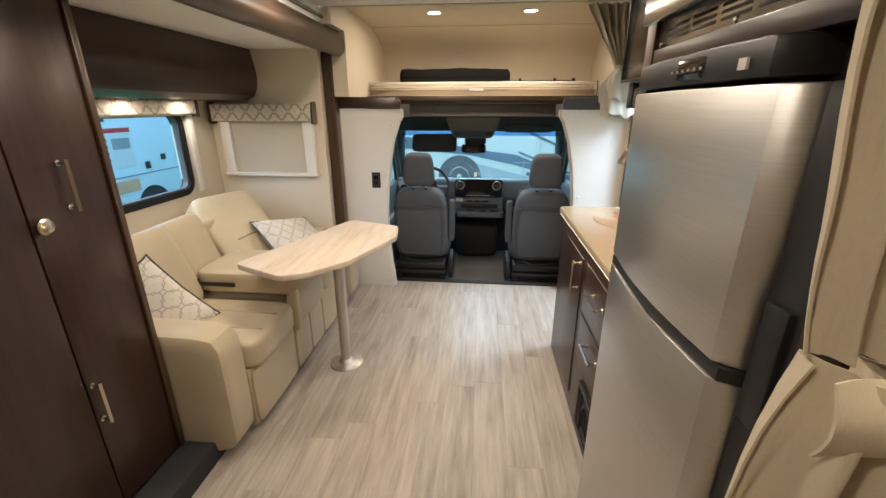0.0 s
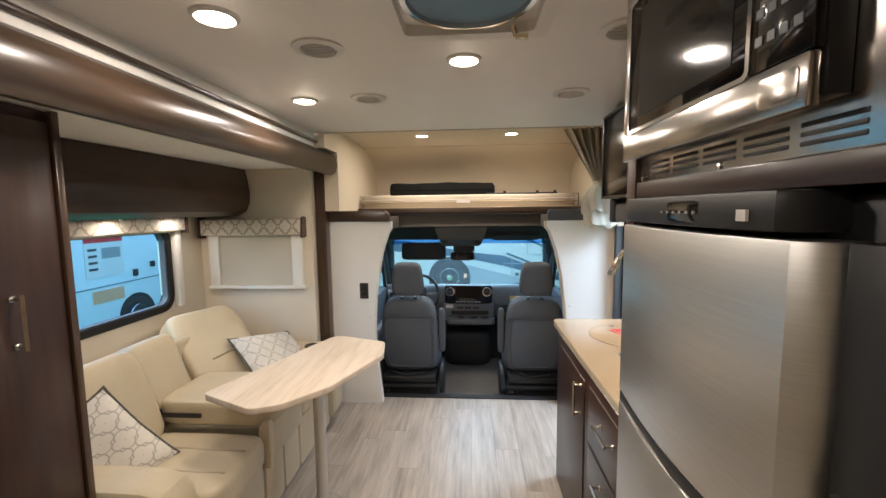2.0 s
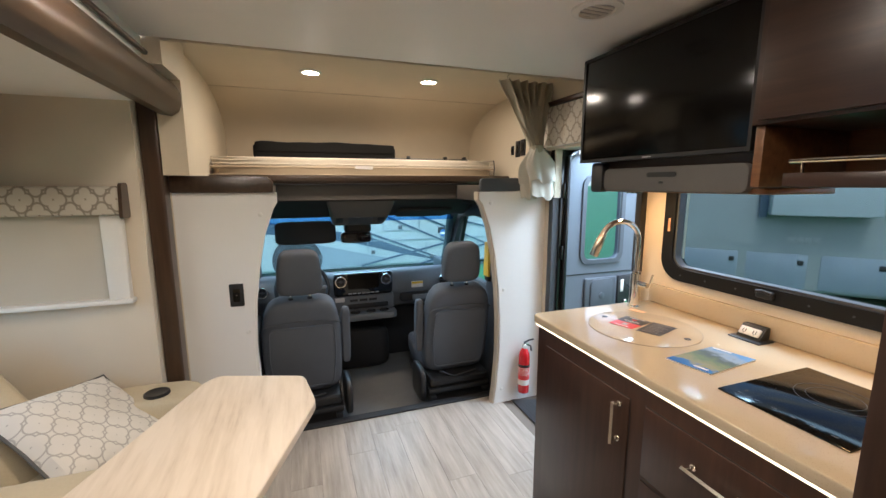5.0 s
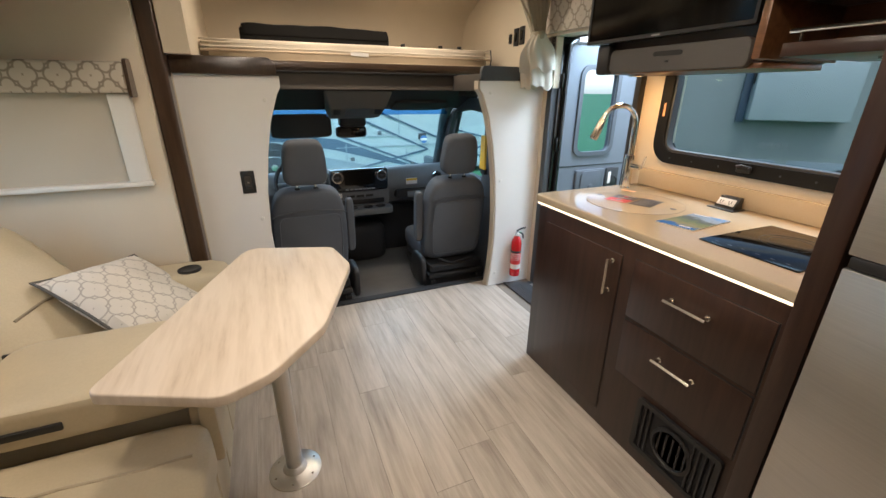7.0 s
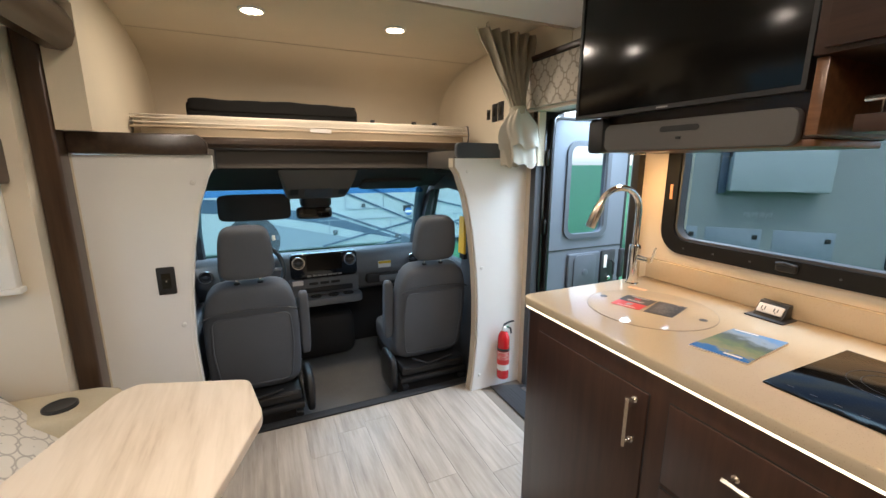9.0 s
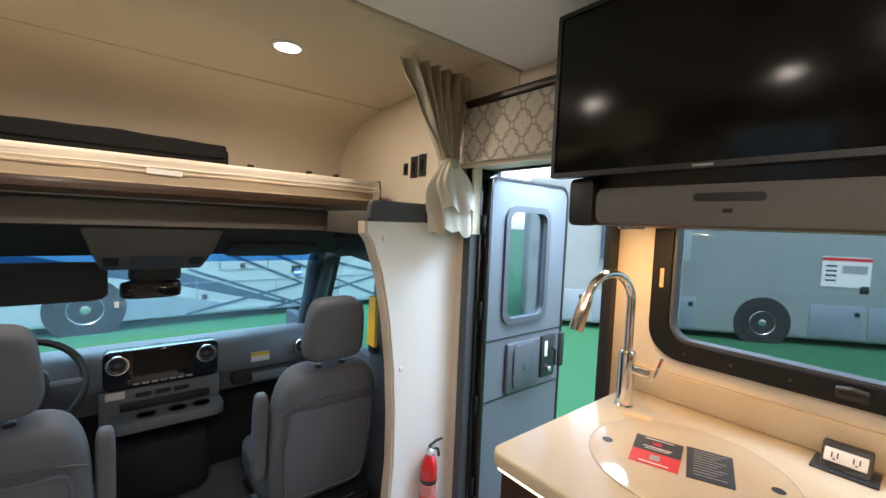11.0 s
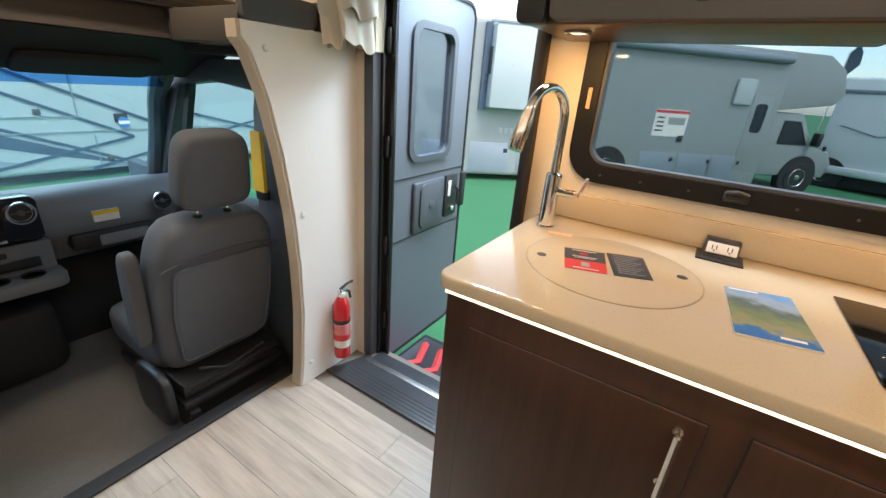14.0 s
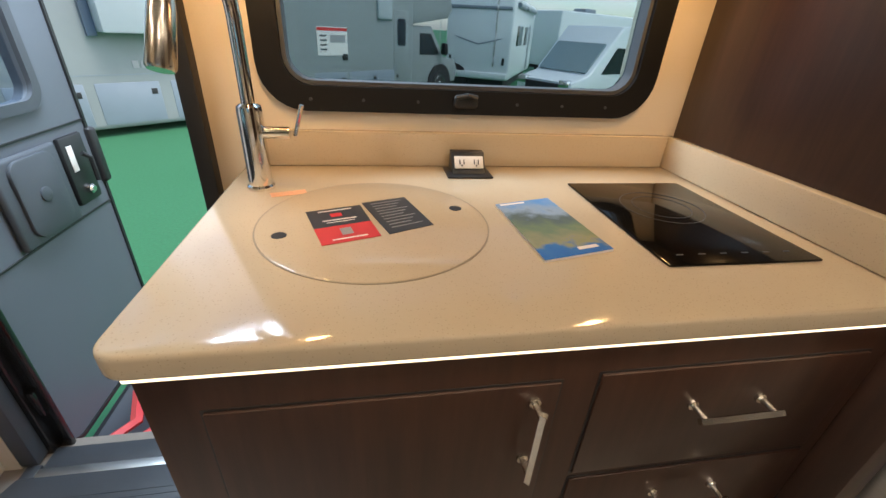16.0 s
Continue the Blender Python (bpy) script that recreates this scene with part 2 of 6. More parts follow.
M_PLEAT = surface("cream_leather_pleat", (0.40, 0.335, 0.235), 0.5)
M_STONE = counter_stone()
M_STEEL = steel(rough=0.36)
M_STEEL_DARK = steel("polished_steel_trim", (0.50, 0.47, 0.43), 0.20)
M_STEEL_V = steel("satin_aluminium", (0.62, 0.60, 0.57), 0.33, (60, 60, 1))
M_CHROME = surface("polished_chrome", (0.75, 0.73, 0.70), 0.10, 1.0, vary=0.03, bump=0)
M_NICKEL = surface("brushed_nickel", (0.62, 0.57, 0.50), 0.22, 1.0, vary=0.05, bump=0)
M_BRASS = surface("worn_brass_knob", (0.66, 0.57, 0.40), 0.25, 1.0, vary=0.08, bump=0)
M_BLACKGLASS = surface("black_glass", (0.006, 0.006, 0.007), 0.05, vary=0.1, bump=0, coat=0.4)
M_TV = surface("tv_screen_black", (0.005, 0.0045, 0.004), 0.15, vary=0.05, bump=0, spec=0.24)
M_BLACK = surface("black_plastic", (0.014, 0.014, 0.015), 0.42, vary=0.12, fine=300, bump=0.12)
M_FRAMEBLACK = surface("window_frame_black", (0.006, 0.006, 0.0065), 0.5, vary=0.15, fine=300, bump=0.12, spec=0.3)
M_COOKGLASS = surface("ceramic_glass_black", (0.004, 0.0035, 0.003), 0.06, vary=0.1, bump=0, spec=0.3)
M_BLACKSOFT = surface("black_rubber", (0.018, 0.018, 0.020), 0.7, vary=0.2, fine=200, bump=0.3)
M_GREYPLASTIC = surface("dark_grey_plastic", (0.06, 0.066, 0.076), 0.5, vary=0.1, fine=420, bump=0.3)
M_DASH = surface("dashboard_grey", (0.155, 0.165, 0.178), 0.55, vary=0.1, fine=420, bump=0.35)
M_SEAT = surface("charcoal_seat_cloth", (0.078, 0.086, 0.102), 0.75, vary=0.16, fine=260, bump=0.5)
M_HEADLINER = surface("headliner_dark", (0.022, 0.021, 0.021), 0.85, vary=0.1, fine=260, bump=0.3)
M_LINTEL = surface("lintel_brown_grey", (0.065, 0.054, 0.045), 0.6, vary=0.1, fine=300, bump=0.25)
M_SPEAKER = surface("grey_speaker_cloth", (0.105, 0.098, 0.093), 0.9, vary=0.15, fine=420, bump=0.5)
M_DOORGREY = surface("door_grey_plastic", (0.108, 0.120, 0.140), 0.45, vary=0.08, fine=320, bump=0.25)
M_CARPET = surface("cab_floor_carpet", (0.125, 0.125, 0.122), 0.95, vary=0.25, fine=140, bump=0.6)
M_CURTAIN = surface("curtain_linen", (0.63, 0.55, 0.41), 0.85, vary=0.08, scale=6, fine=300, bump=0.4, stretch=(1, 1, 0.4))
M_CURTAIN_G = surface("curtain_taupe", (0.37, 0.33, 0.25), 0.85, vary=0.1, scale=6, fine=300, bump=0.4)
M_CURTAIN_L = surface("curtain_lining", (0.55, 0.51, 0.43), 0.8, vary=0.05, fine=300, bump=0.3)
M_VALANCE = trellis("valance_trellis_cloth", (0.56, 0.505, 0.425), (0.29, 0.245, 0.19), 0.108, (1, 2), width=0.042)
M_VALANCE_X = trellis("valance_trellis_cloth_end", (0.52, 0.465, 0.385), (0.24, 0.20, 0.155), 0.105, (0, 2), width=0.045)
M_PILLOW = trellis("pillow_trellis_cloth", (0.66, 0.62, 0.56), (0.38, 0.355, 0.32), 0.098, (0, 1), width=0.030)
M_PIPING = surface("grey_piping", (0.10, 0.095, 0.09), 0.8)
M_BLIND = surface("beige_blind_cloth", (0.50, 0.45, 0.37), 0.85, vary=0.04, fine=500, bump=0.3)
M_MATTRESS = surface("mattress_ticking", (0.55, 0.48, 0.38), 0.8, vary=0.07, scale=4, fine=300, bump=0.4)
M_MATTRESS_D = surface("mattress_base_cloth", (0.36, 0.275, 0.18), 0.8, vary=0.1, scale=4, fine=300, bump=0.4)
M_TABLE = laminate()
M_LENS = glow("lamp_lens", (1.0, 0.80, 0.55), 7)
M_STRIP = glow("led_strip_lens", (1.0, 0.80, 0.52), 0.75)
M_WHITE = surface("white_plastic", (0.72, 0.70, 0.66), 0.4, vary=0.03)
M_REDPAINT = surface("red_enamel", (0.55, 0.012, 0.016), 0.25, vary=0.08, bump=0, coat=0.4)
M_LABEL = surface("white_label", (0.72, 0.68, 0.64), 0.5, vary=0.04, bump=0)
M_REDPRINT = surface("red_print", (0.58, 0.03, 0.03), 0.45, vary=0.06, bump=0)
M_DARKPRINT = surface("dark_print", (0.035, 0.038, 0.045), 0.4, vary=0.1, bump=0)
M_GREYPRINT = surface("grey_print", (0.30, 0.30, 0.30), 0.5, bump=0)
M_YELLOW = surface("yellow_webbing", (0.75, 0.48, 0.02), 0.6)
M_ORANGE = surface("orange_notice", (0.70, 0.36, 0.20), 0.6)
M_BLUEPRINT = surface("blue_print", (0.05, 0.16, 0.42), 0.4)
M_MAT = surface("entry_rubber", (0.040, 0.043, 0.048), 0.42, vary=0.2, fine=240, bump=0.25)
M_JAMB = surface("gloss_black_profile", (0.012, 0.012, 0.013), 0.16, vary=0.1, bump=0)
M_COVER = surface("matt_black_canvas", (0.011, 0.0105, 0.010), 0.95, vary=0.2, fine=260, bump=0.4, spec=0.15)
M_TURF = turf()
M_WIN_TINT = glass("tinted_window_glass", (0.54, 0.59, 0.60), 0.0, 0.006)
M_WIN_LEFT = glass("left_window_glass", (0.66, 0.87, 0.98))
M_WINDSCREEN = glass("windscreen_glass", (0.82, 0.96, 0.98), 0.0, 0.07)
M_SHADEBAND = glass("windscreen_shade_band", (0.42, 0.64, 0.90))
M_SMOKE = glass("smoked_door_glass", (0.70, 0.75, 0.80))
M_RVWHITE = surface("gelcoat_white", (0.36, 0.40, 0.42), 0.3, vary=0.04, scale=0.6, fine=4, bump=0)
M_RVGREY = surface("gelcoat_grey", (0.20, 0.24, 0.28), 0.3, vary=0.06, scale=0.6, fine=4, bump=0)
# white gelcoat darkened: shade and window tint are put into the colour
M_RVSHADE = surface("gelcoat_white_shaded", (0.25, 0.275, 0.275), 0.6, vary=0.05, scale=0.5, fine=4, bump=0, spec=0.25)
M_RVPALE = surface("gelcoat_pale", (0.72, 0.76, 0.76), 0.35, vary=0.04, scale=0.5, fine=4, bump=0)
# van windscreen: the sky's reflection is painted in as a pale teal base
M_PALEGLASS = surface("glass_painted_sky", (0.20, 0.28, 0.30), 0.08, vary=0.06, fine=4, bump=0)
M_RVDARK = surface("graphic_dark_blue", (0.045, 0.075, 0.12), 0.3, bump=0)
M_RVWIN = surface("dark_vehicle_glass", (0.02, 0.025, 0.03), 0.06, bump=0)
M_TYRE = surface("tyre_rubber", (0.02, 0.02, 0.021), 0.8, bump=0.3)
M_ALLOY = surface("wheel_alloy", (0.6, 0.6, 0.6), 0.25, 1.0, bump=0)
M_BOOK = sky_glass_picture()


# ---- mesh helpers ----
def join(*parts):
    out = bmesh.new()
    for p in parts:
        me = bpy.data.meshes.new("piece")
        p.to_mesh(me)
        p.free()
        out.from_mesh(me)
        bpy.data.meshes.remove(me)
    return out


def box(x0, x1, y0, y1, z0, z1, r=0.0, seg=2):
    bm = bmesh.new()
    m = Matrix.Translation(((x0 + x1) / 2, (y0 + y1) / 2, (z0 + z1) / 2)) @ Matrix.Diagonal((abs(x1 - x0), abs(y1 - y0), abs(z1 - z0), 1))
    bmesh.ops.create_cube(bm, size=1, matrix=m)
    if r:
        bmesh.ops.bevel(bm, geom=bm.edges[:], offset=r, segments=seg, profile=0.5, affect="EDGES", clamp_overlap=True)
    return bm


def soft_box(x0, x1, y0, y1, z0, z1, e=7.0, cuts=9, dimple=None):
    """A padded block with full, rounded edges."""
    bm = bmesh.new()
    bmesh.ops.create_cube(bm, size=2)
    bmesh.ops.subdivide_edges(bm, edges=bm.edges[:], cuts=cuts, use_grid_fill=True)
    c = Vector(((x0 + x1) / 2, (y0 + y1) / 2, (z0 + z1) / 2))
    h = Vector(((x1 - x0) / 2, (y1 - y0) / 2, (z1 - z0) / 2))
    for v in bm.verts:
        p = v.co.copy()
        n = (abs(p.x) ** e + abs(p.y) ** e + abs(p.z) ** e) ** (1 / e)
        p /= n
        if dimple:
            p = dimple(p)
        v.co = c + Vector((p.x * h.x, p.y * h.y, p.z * h.z))
    return bm


def turned(bm, m):
    bmesh.ops.transform(bm, matrix=m, verts=bm.verts)
    return bm


def prism(points, axis, a, b, r=0.0, seg=2):
    """A flat outline pushed from a to b along an axis; outline in the other two axes, in order x, y, z."""
    bm = bmesh.new()
    k = "xyz".index(axis)

    def at(p, d):
        q = list(p)
        q.insert(k, d)
        return q
    lo = [bm.verts.new(at(p, a)) for p in points]
    hi = [bm.verts.new(at(p, b)) for p in points]
    bm.faces.new(lo[::-1])
    bm.faces.new(hi)
    for i in range(len(points)):
        j = (i + 1) % len(points)
        bm.faces.new((lo[i], lo[j], hi[j], hi[i]))
    bmesh.ops.recalc_face_normals(bm, faces=bm.faces[:])
    if r:
        rim = [e for e in bm.edges if (e.verts[0] in lo) == (e.verts[1] in lo)]
        bmesh.ops.bevel(bm, geom=rim, offset=r, segments=seg, profile=0.5, affect="EDGES", clamp_overlap=True)
    return bm


def rounded(x0, x1, y0, y1, r, n=6):
    pts = []
    for cx, cy, a0 in ((x1 - r, y1 - r, 0), (x0 + r, y1 - r, 90), (x0 + r, y0 + r, 180), (x1 - r, y0 + r, 270)):
        for i in range(n + 1):
            a = radians(a0 + 90 * i / n)
            pts.append((cx + r * math.cos(a), cy + r * math.sin(a)))
    return pts


def corner_round(points, r, n=5):
    """An outline with each corner rounded by r."""
    out = []
    k = len(points)
    for i in range(k):
        p, q, s = Vector(points[i - 1]), Vector(points[i]), Vector(points[(i + 1) % k])
        d1, d2 = (p - q), (s - q)
        t = min(r, d1.length * 0.45, d2.length * 0.45)
        a, c = q + d1.normalized() * t, q + d2.normalized() * t
        for j in range(n + 1):
            f = j / n
            w = (1 - f) ** 2 * a + 2 * f * (1 - f) * q + f ** 2 * c
            out.append((w.x, w.y))
    return out


def ring(outer, inner, axis, a, b):
    """A frame between two outlines of equal count."""
    bm = bmesh.new()
    k = "xyz".index(axis)

    def at(p, d):
        q = list(p)
        q.insert(k, d)
        return bm.verts.new(q)
    sets = [[at(p, d) for p in o] for o, d in ((outer, a), (inner, a), (inner, b), (outer, b))]
    n = len(outer)
    for s in range(4):
        u, v = sets[s], sets[(s + 1) % 4]
        for i in range(n):
            j = (i + 1) % n
            bm.faces.new((u[i], u[j], v[j], v[i]))
    bmesh.ops.recalc_face_normals(bm, faces=bm.faces[:])
    return bm


def tube(points, radius, sides=10, closed=False):
    bm = bmesh.new()
    pts = [Vector(p) for p in points]
    rad = radius if isinstance(radius, (list, tuple)) else [radius] * len(pts)
    rings = []
    up = None
    for i, p in enumerate(pts):
        d = (pts[min(i + 1, len(pts) - 1)] - pts[max(i - 1, 0)]).normalized()
        if closed:
            d = (pts[(i + 1) % len(pts)] - pts[i - 1]).normalized()
        if up is None:
            up = Vector((0, 0, 1)) if abs(d.z) < 0.9 else Vector((1, 0, 0))
        u = (up - d * up.dot(d)).normalized()
        v = d.cross(u)
        up = u
        rings.append([bm.verts.new(p + (u * math.cos(2 * math.pi * k / sides) + v * math.sin(2 * math.pi * k / sides)) * rad[i]) for k in range(sides)])
    n = len(rings)
    for i in range(n if closed else n - 1):
        a, b = rings[i], rings[(i + 1) % n]
        for k in range(sides):
            j = (k + 1) % sides
            bm.faces.new((a[k], a[j], b[j], b[k]))
    if not closed:
        bm.faces.new(rings[0][::-1])
        bm.faces.new(rings[-1])
    bmesh.ops.recalc_face_normals(bm, faces=bm.faces[:])
    return bm


def lathe(profile, centre, axis="z", sides=28, caps=True):
    """Turned solid: profile of (radius, height) along an axis through centre."""
    bm = bmesh.new()
    rings = []
    for r, h in profile:
        row = []
        for k in range(sides):
            a = 2 * math.pi * k / sides
            p = (r * math.cos(a), r * math.sin(a), h)
            if axis == "x":
                p = (p[2], p[0], p[1])
            elif axis == "y":
                p = (p[0], p[2], p[1])
            row.append(bm.verts.new(Vector(p) + Vector(centre)))
        rings.append(row)
    for a, b in zip(rings, rings[1:]):
        for k in range(sides):
            j = (k + 1) % sides
            bm.faces.new((a[k], a[j], b[j], b[k]))
    if caps:
        bm.faces.new(rings[0][::-1])
        bm.faces.new(rings[-1])
    bmesh.ops.recalc_face_normals(bm, faces=bm.faces[:])
    return bm


def sheet(grid, thick=0.004):
    """A cloth or shell from rows of points, given a thickness."""
    bm = bmesh.new()
    rows = [[bm.verts.new(p) for p in row] for row in grid]
    for a, b in zip(rows, rows[1:]):
        for i in range(len(a) - 1):
            bm.faces.new((a[i], a[i + 1], b[i + 1], b[i]))
    bmesh.ops.recalc_face_normals(bm, faces=bm.faces[:])
    bmesh.ops.solidify(bm, geom=bm.faces[:], thickness=thick)
    return bm


def origin_of(ob):
    p = Vector((0, 0, 0))
    while ob is not None:
        p = p + ob.location
        ob = ob.parent
    return p


def mesh_of(name, bm, mats, smooth=35):
    me = bpy.data.meshes.new(name)
    bm.to_mesh(me)
    bm.free()
    for m in (mats if isinstance(mats, (list, tuple)) else [mats]):
        me.materials.append(m)
    if smooth:
        me.shade_smooth()
        me.set_sharp_from_angle(angle=radians(smooth))
    return me


def thing(name, at, label, category, group="", kind=""):
    ob = new(name)
    ob.empty_display_size = 0.1
    ob.location = at
    return tagged(ob, label, category, group, kind)


def part(name, bm, mats, parent, label="", smooth=35):
    bmesh.ops.translate(bm, verts=bm.verts, vec=-origin_of(parent))
    ob = new(name, mesh_of(name, bm, mats, smooth))
    ob.parent = parent
    return tagged(ob, label)


def solid(name, bm, mats, label, category, group="", kind="", smooth=35):
    xs = [v.co for v in bm.verts]
    lo = Vector([min(c[i] for c in xs) for i in range(3)])
    hi = Vector([max(c[i] for c in xs) for i in range(3)])
    base = Vector(((lo.x + hi.x) / 2, (lo.y + hi.y) / 2, lo.z))
    bmesh.ops.translate(bm, verts=bm.verts, vec=-base)
    ob = new(name, mesh_of(name, bm, mats, smooth))
    ob.location = base
    return tagged(ob, label, category, group, kind)


def structure(name, bm, mats, label, category, smooth=35):
    return solid(name, bm, mats, label, category, kind="structure", smooth=smooth)


def writing(text, size, m, mats, name, parent):
    """Raised lettering as a mesh under its thing."""
    cu = bpy.data.curves.new("letters", "FONT")
    cu.body, cu.size, cu.extrude, cu.align_x, cu.align_y = text, size, 0.0006, "CENTER", "CENTER"
    tmp = bpy.data.objects.new("letters", cu)
    scene.collection.objects.link(tmp)
    me = bpy.data.meshes.new_from_object(tmp.evaluated_get(bpy.context.evaluated_depsgraph_get()))
    bpy.data.objects.remove(tmp)
    bpy.data.curves.remove(cu)
    me.transform(Matrix.Translation(-origin_of(parent)) @ m)
    me.materials.clear()
    me.materials.append(mats)
    ob = new(name, me)
    ob.parent = parent
    return ob

# ---- the shell of the motorhome ----
CEIL = 2.05
WALL_R = 1.44
SLIDE_X = -1.70
SLIDE_Y = 3.52


def wall_with_holes(axis_at, thick, y0, y1, z0, z1, holes):
    """A wall across x, from axis_at to axis_at + thick, with square holes (y0, y1, z0, z1) side by side along y."""
    pieces = []
    at = y0
    for a, b, c, d in sorted(holes):
        pieces.append(box(axis_at, axis_at + thick, at, a, z0, z1))
        if c > z0:
            pieces.append(box(axis_at, axis_at + thick, a, b, z0, c))
        if d < z1:
            pieces.append(box(axis_at, axis_at + thick, a, b, d, z1))
        at = b
    pieces.append(box(axis_at, axis_at + thick, at, y1, z0, z1))
    return join(*pieces)


floor_ob = structure("floor", box(-0.92, 1.44, -1.5, 3.84, -0.06, -0.008), surface("joint_filler", (0.20, 0.17, 0.14), 0.7), "sub-floor under grey-beige vinyl planks", "floor")
structure("cab_floor", box(-0.62, 1.20, 3.86, 5.45, -0.18, -0.10), M_CARPET, "dark grey carpeted cab floor", "floor")
structure("threshold_trim", join(box(-0.52, 1.06, 3.82, 3.87, -0.16, 0.006, 0.004), box(-0.52, 1.06, 3.80, 3.845, 0.001, 0.012, 0.003)), M_BLACKSOFT, "black rubber threshold strip between floor and cab", "trim")
structure("ceiling", box(-0.74, 1.50, -1.5, 3.33, CEIL, CEIL + 0.13, 0.004), M_CEIL, "off-white vinyl ceiling", "ceiling")
structure("wall_right", wall_with_holes(WALL_R, 0.06, -1.5, 3.72, -0.10, CEIL + 0.1, [(1.915, 2.77, 1.11, 1.62), (2.99, 3.60, -0.10, 1.70)]), M_WALL, "beige vinyl side wall with window and entry door", "wall")
structure("wall_rear", box(-1.80, 1.50, -1.56, -1.5, -0.1, CEIL + 0.1), M_WALL, "beige rear wall", "wall")
structure("wall_left_rear", box(-1.80, -0.93, -1.5, 0.35, -0.1, CEIL + 0.1), M_WALL, "beige wall beside the wardrobe", "wall")
structure("wall_slide_outer", wall_with_holes(SLIDE_X - 0.05, 0.05, 0.35, SLIDE_Y + 0.05, 0.0, 1.90, [(2.15, 3.15, 0.93, 1.41)]), M_WALL, "beige outer wall of the slide-out with window", "wall")
structure("wall_slide_end", box(SLIDE_X, -0.85, SLIDE_Y, SLIDE_Y + 0.04, 0.0, 1.90), M_WALL, "beige end wall of the slide-out", "wall")
structure("slide_ceiling", box(SLIDE_X, -0.76, 0.35, SLIDE_Y, 1.84, 1.90), M_CEIL, "white ceiling of the slide-out", "ceiling")
structure("slide_floor", box(SLIDE_X, -0.80, 0.35, SLIDE_Y, 0.0, 0.10, 0.006), M_BLACKSOFT, "black edged slide-out floor", "floor")
structure("wall_above_slide", box(-0.80, -0.735, -1.5, 3.40, 1.96, CEIL), M_CEIL, "white strip above the slide-out beam", "wall")
# rounded beam round the slide-out opening
prof = [(-0.76, 1.80), (-0.715, 1.795), (-0.685, 1.815), (-0.672, 1.85), (-0.672, 1.895), (-0.69, 1.93), (-0.715, 1.95), (-0.76, 1.955)]
structure("slide_beam", prism(prof, "y", -1.5, 3.598, 0.004), M_TRIMWOOD, "glossy dark brown rounded beam over the slide-out", "beam")
structure("beam_bead", prism(rounded(-0.735, -0.715, 1.985, 2.005, 0.008, 3), "y", -1.5, 3.42), M_TRIMWOOD, "thin dark bead above the beam", "trim")
structure("slide_post", prism(corner_round([(-0.855, 3.60), (-0.778, 3.60), (-0.778, 3.695), (-0.855, 3.695)], 0.012), "z", 0.0, 1.96), M_TRIMWOOD_V, "dark brown upright post beside the slide-out", "trim")
structure("wall_left_stub", join(box(-0.90, -0.67, 3.34, 3.72, 1.955, 2.16), box(-0.775, -0.67, 3.60, 3.72, 1.53, 1.955), box(-0.90, -0.775, 3.696, 3.72, -0.1, 1.955)), M_CABOVER, "beige wall stub beside the cab-over bed", "wall")


def arch_panel(side):
    """White panel with a swelling curved edge towards the cab."""
    if side < 0:
        edge = [(-0.415, 0.0), (-0.425, 0.10), (-0.452, 0.35), (-0.462, 0.60), (-0.448, 0.85), (-0.42, 1.05), (-0.385, 1.22), (-0.335, 1.36), (-0.315, 1.395), (-0.315, 1.445)]
        pts = [(-0.777, 0.0)] + edge + [(-0.777, 1.445)]
    else:
        edge = [(0.995, 0.0), (1.012, 0.12), (1.030, 0.37), (1.028, 0.60), (1.015, 0.80), (0.985, 1.03), (0.945, 1.22), (0.895, 1.36), (0.868, 1.395), (0.868, 1.44)]
        pts = [(1.345, 0.0)] + edge + [(1.345, 1.44)]
    return pts


for side, nm, lab in ((-1, "cab_panel_driver", "white laminate panel with curved edge and screw caps"), (1, "cab_panel_passenger", "white laminate panel with curved edge beside the door")):
    pts = arch_panel(side)
    ob = structure(nm, prism(pts, "y", 3.70, 3.715), M_PANEL, lab, "panel")
    lining = [p for p in pts[1:-1]]
    back = [(p[0], p[1]) for p in lining]
    part("edge_lining", sheet([[(p[0], 3.705, p[1]) for p in lining], [(b[0], 3.76, b[1]) for b in back]], 0.012), M_PANELEDGE if side > 0 else M_PANEL, ob, "rounded edge lining")
    caps = [(-0.385, 1.33), (-0.485, 0.70), (-0.455, 0.06)] if side < 0 else [(0.945, 1.37), (1.05, 0.80), (1.05, 0.10)]
    for cx, cz in caps:
        part("screw_cap", lathe([(0.011, 0.0), (0.011, -0.003), (0.007, -0.006)], (cx, 3.70, cz), "y", 12), M_WHITE, ob)
# dark trim boards above the panels
structure("trim_driver", prism(corner_round([(-0.777, 1.447), (-0.315, 1.447), (-0.315, 1.50), (-0.345, 1.53), (-0.777, 1.53)], 0.012), "y", 3.672, 3.74, 0.004), M_TRIMWOOD, "dark brown trim board above the panel", "trim")
structure("trim_passenger", prism(corner_round([(0.872, 1.442), (1.15, 1.442), (1.15, 1.525), (0.872, 1.525)], 0.03), "y", 3.69, 3.72, 0.003), M_GREYPLASTIC, "slate grey end cap above the panel", "trim")
structure("trim_passenger_wood", box(1.152, 1.345, 3.68, 3.72, 1.442, 1.53, 0.004), M_DARKWOOD_H, "dark brown trim board behind the curtain", "trim")

